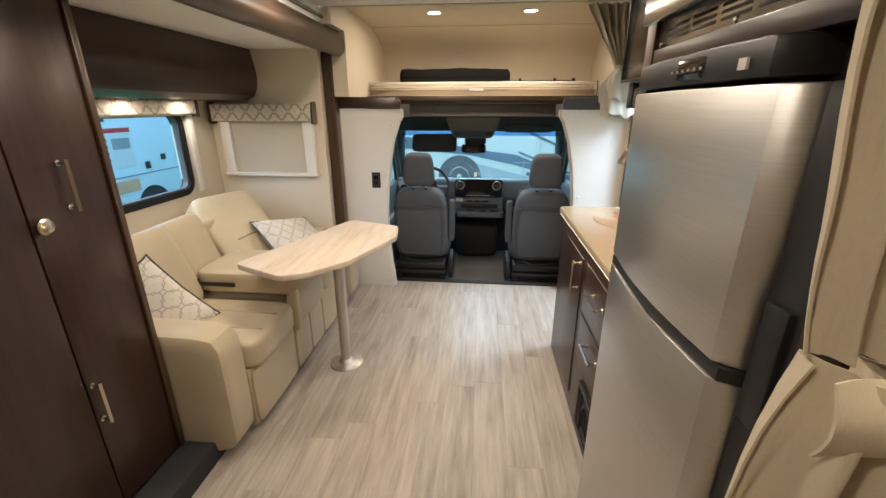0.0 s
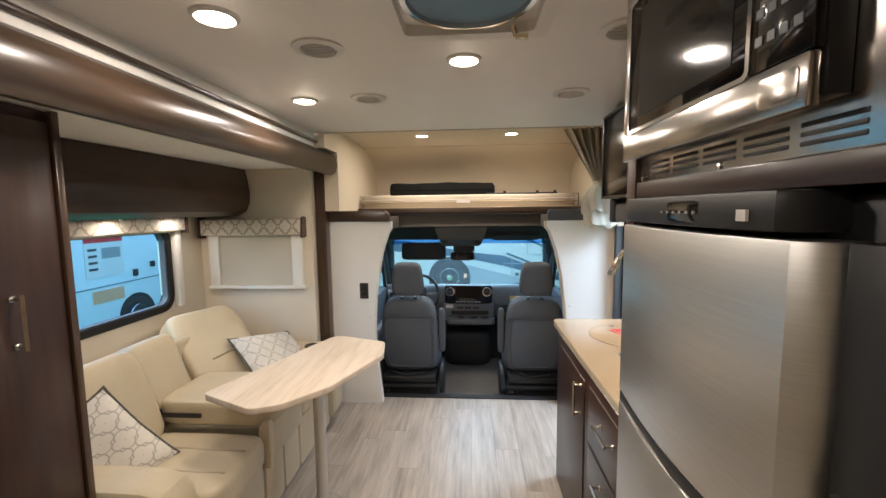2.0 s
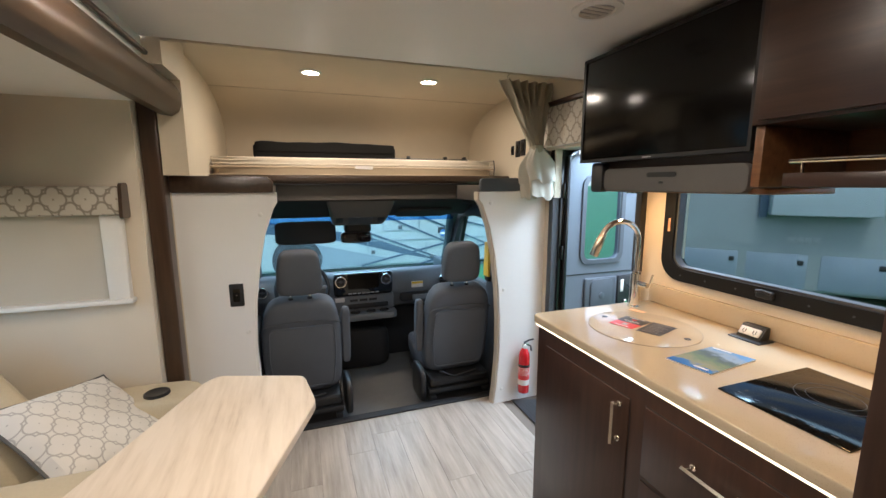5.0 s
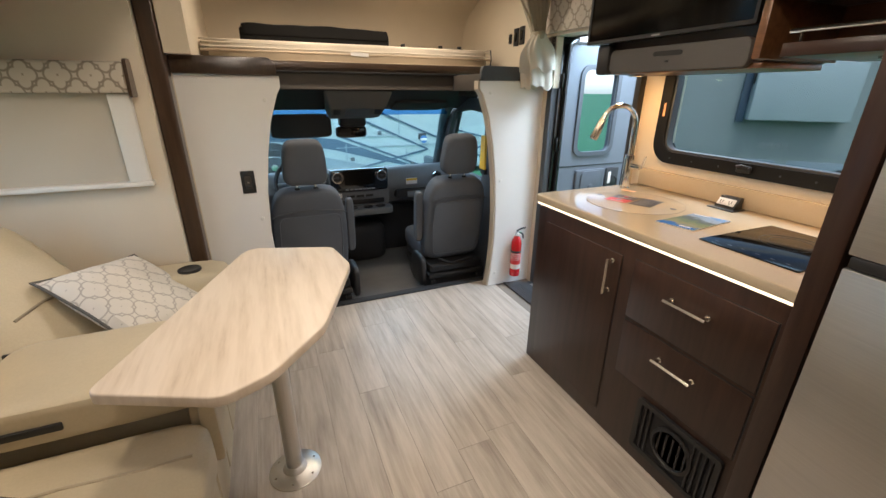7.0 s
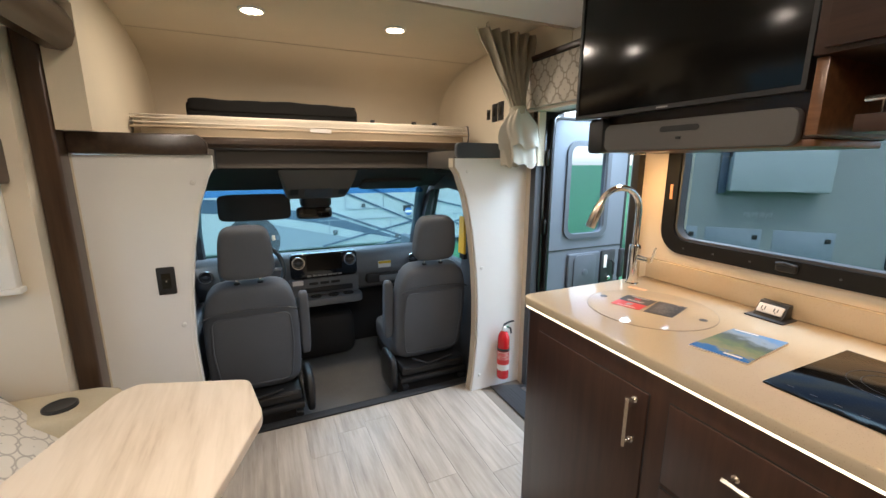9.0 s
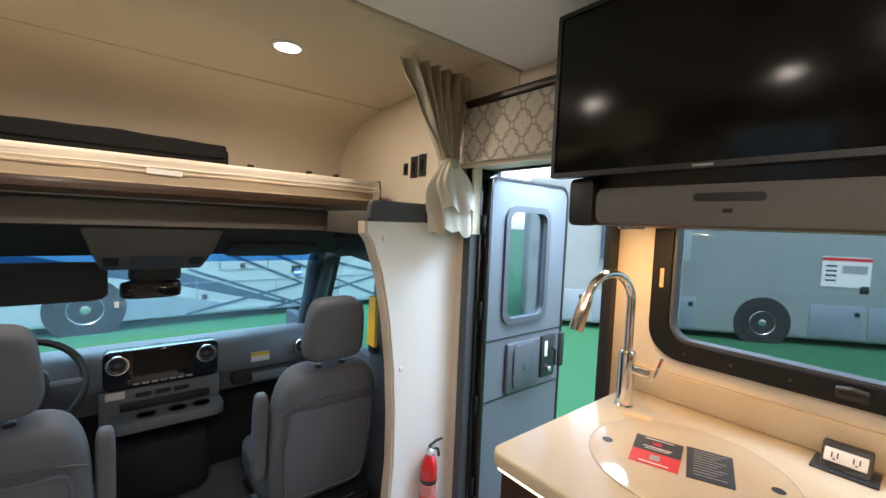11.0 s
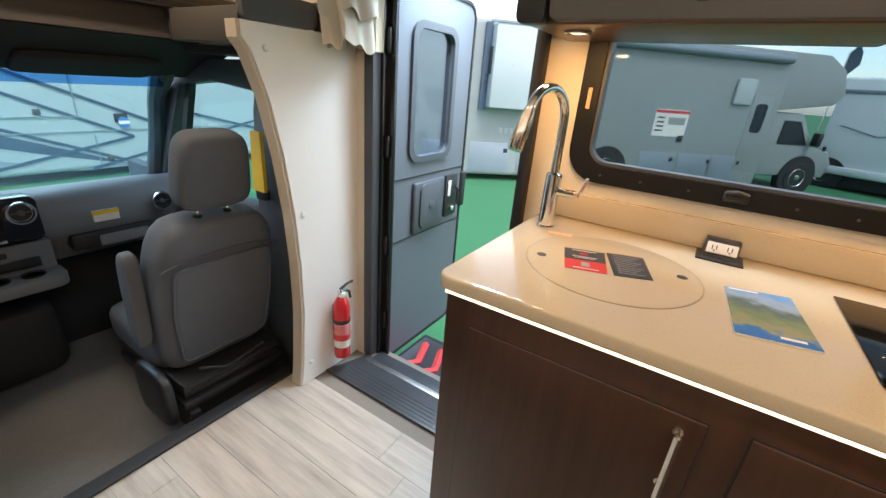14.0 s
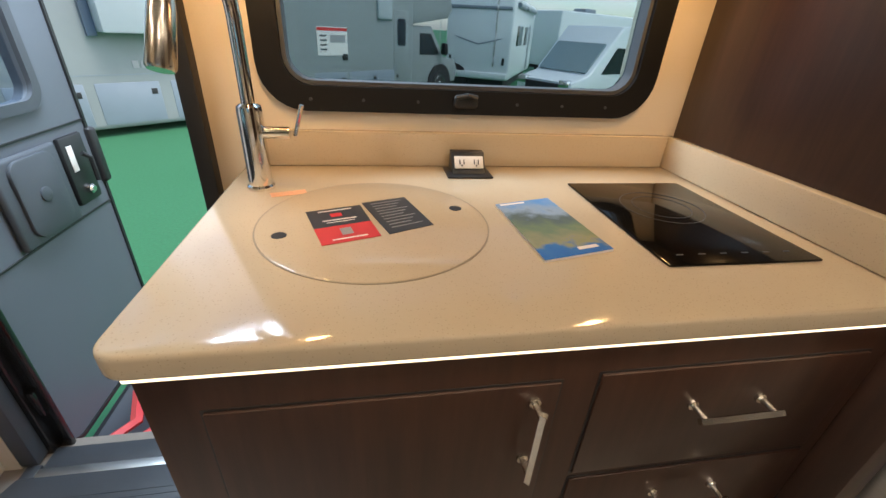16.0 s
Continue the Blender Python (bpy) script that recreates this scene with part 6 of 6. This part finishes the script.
def cab_seat(cx, arm_side, label):
    ob = thing("cab_seat", (cx, 4.05, -0.10), label, "car seat", "swivel cab seats")
    lean = Matrix.Translation((cx, 4.05, 0.16)) @ Matrix.Rotation(radians(11), 4, "X")

    def taper(p):
        k = 1 - 0.16 * max(0, p.z) ** 2
        return Vector((p.x * k, p.y, p.z))
    part("backrest", turned(soft_box(-0.236, 0.236, -0.075, 0.09, 0.0, 0.655, 6, 13, taper), lean), M_SEAT, ob)
    pts = corner_round([(-0.175, 0.07), (0.175, 0.07), (0.195, 0.30), (0.185, 0.50), (-0.185, 0.50), (-0.195, 0.30)], 0.04, 4)
    rearp = part("rear_panel", turned(prism(pts, "y", -0.088, -0.060, 0.010, 3), lean), M_SEAT, ob, "recessed grey rear panel")
    part("panel_piping", turned(tube([(px, -0.086, pz) for px, pz in pts], 0.0055, 6, closed=True), lean), M_SEAT, rearp)
    seam = [Vector((math.sin(a) * 0.225, -0.076, 0.50 + 0.035 * math.cos(a))) for a in [radians(-85 + 170 * k / 20) for k in range(21)]]
    part("seam_welt", tube([lean @ p for p in seam], 0.0045, 6), M_GREYPLASTIC, ob)
    part("headrest", turned(soft_box(-0.126, 0.126, -0.062, 0.050, 0.690, 0.965, 4.6, 11, lambda p: Vector((p.x * (1 - 0.10 * p.z), p.y, p.z))), lean), M_SEAT, ob)
    for dx in (-0.055, 0.055):
        post = part("headrest_post", turned(tube([(dx, -0.005, 0.63), (dx, -0.005, 0.73)], 0.008, 8), lean), M_CHROME, ob)
        part("post_collar", turned(lathe([(0.016, 0.650), (0.016, 0.662), (0.010, 0.666)], (dx, -0.005, 0), "z", 12), lean), M_BLACK, post)
    part("seat_cushion", soft_box(cx - 0.24, cx + 0.24, 4.02, 4.52, 0.14, 0.30, 6, 9), M_SEAT, ob)
    part("seat_pan", box(cx - 0.22, cx + 0.22, 3.90, 4.48, 0.08, 0.15, 0.02), M_BLACK, ob)
    part("cross_bar", tube([(cx - 0.20, 3.905, 0.13), (cx + 0.20, 3.905, 0.13)], 0.012, 8), M_BLACK, ob)
    part("cable", tube([(cx - 0.15, 3.90, 0.20), (cx - 0.05, 3.885, 0.155), (cx + 0.12, 3.89, 0.18)], 0.006, 6), M_BLACKSOFT, ob)
    part("swivel_plate", box(cx - 0.23, cx + 0.23, 3.89, 4.46, 0.035, 0.075, 0.01), M_BLACK, ob)
    part("pedestal", box(cx - 0.21, cx + 0.21, 3.92, 4.42, -0.10, 0.035, 0.012), M_BLACK, ob)
    part("rail", box(cx - 0.22, cx - 0.18, 3.875, 4.45, 0.00, 0.03, 0.004), M_BLACK, ob)
    part("rail", box(cx + 0.18, cx + 0.22, 3.875, 4.45, 0.00, 0.03, 0.004), M_BLACK, ob)
    ax = cx + arm_side * 0.268
    part("armrest", turned(soft_box(-0.028, 0.028, -0.035, 0.035, 0.16, 0.545, 5, 9), Matrix.Translation((ax, 4.04, 0.16)) @ Matrix.Rotation(radians(5), 4, "X")), M_SEAT, ob)
    part("side_cover", turned(soft_box(-0.026, 0.026, -0.13, 0.12, -0.12, 0.12, 4, 9), Matrix.Translation((ax, 4.02, 0.10))), M_BLACK, ob)
    return ob


cab_seat(-0.215, 1, "charcoal cloth driver seat facing the windscreen")
cab_seat(0.822, -1, "charcoal cloth passenger seat with raised armrest")

# ---- outdoors ----
GROUND = -0.85
structure("ground", box(-400, 400, -400, 400, GROUND - 0.5, GROUND), M_TURF, "bright green turf of the show ground", "ground")


def wheel(parent, u, v, w, r, name="wheel"):
    wl = part(name, lathe([(r * 0.62, 0.0), (r * 0.92, 0.0), (r, 0.04), (r, 0.20), (r * 0.9, 0.24)], (u, v, w), "y", 28), M_TYRE, parent, "black tyred wheel")
    part("rim", lathe([(r * 0.62, 0.01), (r * 0.58, -0.01), (r * 0.45, 0.04), (r * 0.22, 0.02), (r * 0.16, -0.015), (r * 0.05, -0.02)], (u, v, w), "y", 24), M_ALLOY, wl, "polished alloy rim")
    for k in range(8):
        a = 2 * math.pi * k / 8
        part("rim_slot", lathe([(r * 0.07, 0.0), (r * 0.07, 0.02)], (u + r * 0.34 * math.cos(a), v + 0.012, w + r * 0.34 * math.sin(a)), "y", 8), M_TYRE, wl)
    return wl


def side_panel_line(ob, u0, u1, w, name="seam_line"):
    part(name, box(u0, u1, -0.006, 0.004, w - 0.006, w + 0.006), M_RVGREY, ob)


def hatch(ob, u0, u1, w0, w1):
    h = part("hatch", box(u0, u1, -0.012, 0.01, w0, w1, 0.01), ob.children[0].data.materials[0], ob)
    part("hatch_catch", box(u1 - 0.16, u1 - 0.06, -0.022, -0.010, w1 - 0.22, w1 - 0.12, 0.01), M_BLACK, h)


def price_sign(ob, u, w, su, sw):
    s = part("price_sheet", box(u, u + su, -0.014, -0.006, w, w + sw), M_LABEL, ob, "white printed price sheet")
    part("sheet_band", box(u, u + su, -0.017, -0.013, w + sw * 0.86, w + sw * 0.97), M_REDPRINT, s)
    part("sheet_picture", box(u + su * 0.42, u + su * 0.92, -0.017, -0.013, w + sw * 0.45, w + sw * 0.72), M_GREYPRINT, s)
    for k in range(4):
        part("sheet_line", box(u + su * 0.08, u + su * 0.3, -0.017, -0.013, w + sw * (0.18 + 0.16 * k), w + sw * (0.24 + 0.16 * k)), M_DARKPRINT, s)


placed = []


def coach(label, length, height, m, wheels, wr=0.44, width=2.4, base=0.42, mat=None, r=0.10):
    """A motorhome body: u along its side, v across, w up from the ground."""
    ob = thing("motorhome", (0, 0, 0), label, "motorhome", "parked motorhomes")
    mat = mat or M_RVWHITE
    part("body", box(0, length, 0, width, base, height, r, 4), mat, ob)
    part("chassis", box(0.3, length - 0.3, 0.25, width - 0.25, 0.22, base + 0.1), M_BLACKSOFT, ob)
    for u in wheels:
        part("wheel_arch", lathe([(wr * 1.28, -0.02), (wr * 1.28, 0.10)], (u, 0.0, wr), "y", 28), M_BLACKSOFT, ob)
        wheel(ob, u, -0.03, wr, wr)
        wheel(ob, u, width - 0.2, wr, wr)
    placed.append((ob, m))
    return ob


# long coach beside the entry door, seen through door and galley window
m1 = Matrix.Translation((7.67, 8.41, GROUND)) @ Matrix.Rotation(radians(-48.2), 4, "Z")
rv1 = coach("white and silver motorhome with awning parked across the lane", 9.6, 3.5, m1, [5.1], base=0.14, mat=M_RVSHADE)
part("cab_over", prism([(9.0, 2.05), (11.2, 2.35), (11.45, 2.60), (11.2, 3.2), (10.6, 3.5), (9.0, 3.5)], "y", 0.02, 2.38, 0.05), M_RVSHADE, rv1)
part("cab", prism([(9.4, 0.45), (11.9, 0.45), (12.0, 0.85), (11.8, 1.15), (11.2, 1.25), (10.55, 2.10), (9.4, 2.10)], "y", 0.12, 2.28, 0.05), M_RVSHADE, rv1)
part("cab_window", prism([(10.0, 1.30), (10.95, 1.30), (10.5, 1.90), (10.0, 1.90)], "y", 0.10, 0.13), M_RVWIN, rv1)
part("side_mirror", box(10.95, 11.1, -0.15, 0.05, 1.3, 1.65, 0.03), M_BLACK, rv1)
part("wheel_arch", lathe([(0.58, 0.0), (0.58, 0.2)], (11.0, 0.08, 0.44), "y", 28), M_BLACKSOFT, rv1)
wheel(rv1, 11.0, 0.06, 0.42, 0.42)
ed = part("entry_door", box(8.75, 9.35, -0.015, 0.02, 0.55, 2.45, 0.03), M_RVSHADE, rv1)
part("door_glass", prism(rounded(8.88, 9.22, 1.55, 2.25, 0.08), "y", -0.022, -0.012), M_RVWIN, ed)
part("awning", tube([(3.6, -0.06, 3.3), (9.4, -0.06, 3.3)], 0.10, 12), M_RVGREY, rv1, "grey rolled awning")
part("window_cover", box(8.12, 8.66, -0.08, 0.02, 2.18, 2.80, 0.05, 3), M_RVWHITE, rv1)
part("roof_unit", box(5.6, 6.9, 0.6, 1.5, 3.49, 3.75, 0.10, 3), M_RVGREY, rv1)
part("roof_vent", box(7.6, 8.2, 0.5, 1.1, 3.49, 3.66, 0.04), M_RVGREY, rv1)
so = part("slide_out", box(1.80, 3.40, -0.45, 0.05, 1.72, 3.38, 0.03), M_RVWHITE, rv1, "extended white slide-out")
part("slide_handle", box(1.775, 1.80, -0.30, -0.16, 2.40, 2.95, 0.01), M_BLACK, so)
# dark strip standing in for the shadow along the slide-out's edge
part("slide_trim", box(1.66, 1.795, -0.12, 0.05, 1.66, 3.42), M_RVDARK, rv1)
part("slide_gutter", box(1.66, 3.45, -0.47, -0.42, 3.38, 3.44, 0.01), M_RVGREY, rv1)
part("lock_box", box(6.9, 7.06, -0.02, 0.01, 1.2, 1.36, 0.01), M_BLACK, rv1)
side_panel_line(rv1, 0.1, 9.5, 1.05)
for u in (0.4, 1.55, 2.75, 6.0, 7.1, 8.0):
    hatch(rv1, u, u + 1.0, 0.22, 0.92)
price_sign(rv1, 6.15, 1.32, 0.92, 0.64)
for k in range(4):
    part("maker_mark", box(2.2 + 0.13 * k, 2.30 + 0.13 * k, -0.014, 0.0, 1.15, 1.27, 0.003), M_GREYPRINT, rv1)

# coach across the nose
m2 = Matrix.Translation((-7.0, 12.0, GROUND))
rv2 = coach("large white motorhome with dark diagonal graphics ahead", 15.0, 3.5, m2, [6.70, 14.0], 0.46, base=0.16)
swathes = [([(0.0, 2.05), (6.0, 1.45), (6.98, 1.22), (8.22, 1.08), (10.51, 0.21), (9.44, 0.46), (8.21, 0.80), (6.98, 1.05), (0.0, 1.70)], M_RVDARK),
           ([(6.98, 0.88), (9.04, 0.37), (8.27, 0.22), (6.98, 0.20)], M_RVGREY),
           ([(10.72, 0.24), (9.64, 0.17), (14.5, 0.17)], M_RVGREY)]
for k, (pts, mm) in enumerate(swathes):
    part("graphic_band", prism(pts, "y", -0.008 - 0.003 * k, 0.004), mm, rv2, "painted tapering graphic")
for k, (p, q) in enumerate((((7.4, 2.20), (10.67, 0.73)), ((10.67, 0.73), (8.27, 0.22)), ((9.0, 1.86), (12.8, 0.25)), ((8.3, 1.15), (10.9, 0.12)), ((9.9, 0.18), (13.5, 1.0)), ((11.0, 1.35), (14.8, 0.4)))):
    d = Vector((q[0] - p[0], q[1] - p[1])).normalized() * 0.026
    part("pin_stripe", prism([(p[0] - d.y, p[1] + d.x), (p[0] + d.y, p[1] - d.x), (q[0] + d.y, q[1] - d.x), (q[0] - d.y, q[1] + d.x)], "y", -0.020 - 0.001 * k, 0.004), M_RVDARK, rv2, "dark painted pin stripe")
for u, w0, w1 in ((8.45, 0.2, 0.95), (10.05, 0.2, 0.78), (9.86, 1.1, 1.9), (8.87, 1.15, 1.9), (11.6, 0.2, 0.78)):
    part("panel_joint", box(u - 0.008, u + 0.008, -0.024, 0.0, w0, w1), M_RVGREY, rv2)
for u0, u1, w in ((8.87, 9.86, 1.12), (8.2, 14.6, 0.86)):
    part("panel_joint", box(u0, u1, -0.024, 0.0, w - 0.008, w + 0.008), M_RVGREY, rv2)
for u, w in ((9.33, 1.20), (8.59, 0.56), (10.21, 0.36), (7.25, 0.52)):
    part("hatch_catch", box(u - 0.05, u + 0.05, -0.04, 0.0, w - 0.05, w + 0.05, 0.012), M_GREYPLASTIC, rv2)
part("badge", lathe([(0.10, -0.03), (0.10, -0.045)], (10.54, 0.0, 1.0), "y", 24), M_BLUEPRINT, rv2, "round blue badge")
part("badge_plate", box(10.40, 10.62, -0.028, 0.0, 1.0, 1.16, 0.01), M_BLACK, rv2)
part("badge_stripe", box(10.45, 10.63, -0.052, -0.044, 0.97, 1.03), M_LABEL, rv2)
part("side_window", prism(rounded(0.8, 3.2, 1.9, 2.8, 0.12), "y", -0.012, 0.01), M_RVWIN, rv2)
part("side_window", prism(rounded(4.2, 5.4, 2.0, 2.8, 0.12), "y", -0.012, 0.01), M_RVWIN, rv2)
part("marker_lamp", box(7.10, 7.18, -0.03, 0.0, 0.46, 0.58), M_ORANGE, rv2)

# coach beyond the sofa window
m3 = Matrix.Translation((-6.5, 1.0, GROUND)) @ Matrix.Rotation(radians(90), 4, "Z")
rv3 = coach("white motorhome with dark swoosh graphics beyond the sofa window", 13.0, 3.4, m3, [7.35, 1.0], 0.34, base=0.30, mat=M_RVPALE)
for k, (p, q, t, mm) in enumerate([((0.0, 2.6), (6.6, 2.05), 0.40, M_RVDARK), ((5.2, 2.9), (12.8, 2.0), 0.22, M_RVDARK), ((0.0, 1.0), (12.8, 1.05), 0.03, M_RVGREY)]):
    part("graphic_band", prism([(p[0], p[1]), (q[0], q[1]), (q[0], q[1] + t * 0.4), (p[0], p[1] + t)], "y", -0.010 - 0.003 * k, 0.004), mm, rv3, "painted dark swoosh")
price_sign(rv3, 6.3, 1.22, 0.80, 0.74)
part("notice", box(6.4, 7.05, -0.02, 0.0, 0.74, 0.97), M_ORANGE, rv3, "orange paper notice")
part("catch", box(7.3, 7.42, -0.03, 0.0, 1.12, 1.26, 0.01), M_BLACK, rv3)
part("catch", box(7.75, 7.87, -0.03, 0.0, 1.25, 1.37, 0.01), M_BLACK, rv3)

# white coach seen from behind, down the lane
m4 = Matrix.Translation((17.5, -0.3, GROUND)) @ Matrix.Rotation(radians(-116), 4, "Z")
rv4 = coach("white motorhome seen down the lane with rear lamps", 2.5, 3.2, m4, [0.4], 0.4, 7.0, mat=M_RVPALE)
part("rear_panel_line", join(tube([(0.35, -0.01, 1.85), (1.25, -0.01, 1.62), (2.15, -0.01, 1.85)], 0.022, 6)), M_RVGREY, rv4)
part("rear_cap", box(0.1, 2.4, -0.05, 0.02, 2.75, 2.86, 0.02), M_RVGREY, rv4)
part("underbody", box(0.2, 2.3, 0.1, 6.8, 0.10, 0.44), M_BLACKSOFT, rv4)
for u in (0.15, 2.2):
    part("tail_lamp", box(u, u + 0.10, -0.03, 0.0, 0.95, 1.20, 0.02), M_BLACK, rv4)
part("roof_unit", box(0.8, 1.8, 2.0, 3.2, 3.19, 3.5, 0.10, 3), M_RVGREY, rv4)
part("side_window", box(2.49, 2.515, 1.2, 2.8, 1.6, 2.3, 0.01), M_RVWIN, rv4)
part("side_window", box(2.49, 2.515, 3.6, 4.6, 1.6, 2.3, 0.01), M_RVWIN, rv4)
part("side_door", box(2.49, 2.512, 5.1, 5.8, 0.5, 2.4, 0.01), M_RVGREY, rv4)
part("awning", tube([(2.56, 0.5, 2.95), (2.56, 6.4, 2.95)], 0.09, 10), M_RVGREY, rv4)
part("rear_bumper", box(0.05, 2.45, -0.12, 0.02, 0.45, 0.68, 0.04), M_RVPALE, rv4)
part("ladder_rail", tube([(1.9, -0.1, 0.9), (1.9, -0.1, 3.3)], 0.03, 8), M_ALLOY, rv4)

m5 = Matrix.Translation((25.0, -8.0, GROUND)) @ Matrix.Rotation(radians(-62), 4, "Z")
rv5 = coach("white motorhome parked far down the lane", 8.0, 3.3, m5, [1.4, 6.2], 0.42, mat=M_RVPALE)
for u in (0.8, 3.0, 5.4):
    part("side_window", box(u, u + 1.1, -0.02, 0.01, 1.6, 2.35, 0.02), M_RVWIN, rv5)
part("roof_unit", box(3.0, 4.1, 0.7, 1.6, 3.29, 3.55, 0.08, 3), M_RVGREY, rv5)

# white van, nose towards the coach
van = thing("van", (0, 0, 0), "white delivery-style van parked on the turf", "van")
prof = [(0, 0.35), (0.05, 1.0), (0.75, 1.18), (1.5, 1.95), (1.9, 2.35), (5.2, 2.45), (5.3, 0.35)]
part("body", prism(prof, "y", 0, 1.9, 0.08, 3), M_RVPALE, van)
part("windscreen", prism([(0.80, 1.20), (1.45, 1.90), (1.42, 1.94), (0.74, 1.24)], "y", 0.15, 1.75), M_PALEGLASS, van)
part("side_glass", prism([(1.25, 1.20), (2.2, 1.20), (2.2, 1.85), (1.75, 1.85)], "y", -0.015, 0.02), M_RVWIN, van)
part("grille", box(-0.04, 0.06, 0.4, 1.5, 0.55, 0.95, 0.03), M_BLACK, van)
for v0 in (0.08, 1.52):
    part("head_lamp", box(-0.02, 0.2, v0, v0 + 0.3, 0.85, 1.05, 0.04), M_CHROME, van)
for u in (0.95, 4.3):
    wheel(van, u, -0.02, 0.36, 0.36)
van.matrix_basis = Matrix.Translation((10.85, -2.45, GROUND)) @ Matrix.Rotation(radians(-62), 4, "Z")



def feather_flag(x, y, low, high, mat, label):
    ob = thing("feather_flag", (x, y, GROUND), label, "flag", "flags down the lane")
    part("pole", tube([(x, y, GROUND), (x, y, high - 0.4), (x - 0.1, y - 0.25, high)], 0.035, 8), M_ALLOY, ob)
    part("cloth", sheet([[(x, y - 0.02, low), (x, y - 0.25, low + 0.1)], [(x, y - 0.02, (low + high) / 2), (x - 0.06, y - 0.62, (low + high) / 2 - 0.15)], [(x, y - 0.02, high - 0.4), (x - 0.08, y - 0.55, high - 0.35)], [(x - 0.1, y - 0.25, high), (x - 0.1, y - 0.35, high)]], 0.01), mat, ob)


feather_flag(33.7, -2.6, 3.3, 4.9, M_RVDARK, "dark blue feather flag on a slim pole")
feather_flag(33.4, -4.5, 3.9, 6.2, surface("olive_flag_cloth", (0.13, 0.13, 0.06), 0.8, fine=6, bump=0), "tall olive feather flag on a slim pole")

for ob, m in placed:
    ob.matrix_basis = m
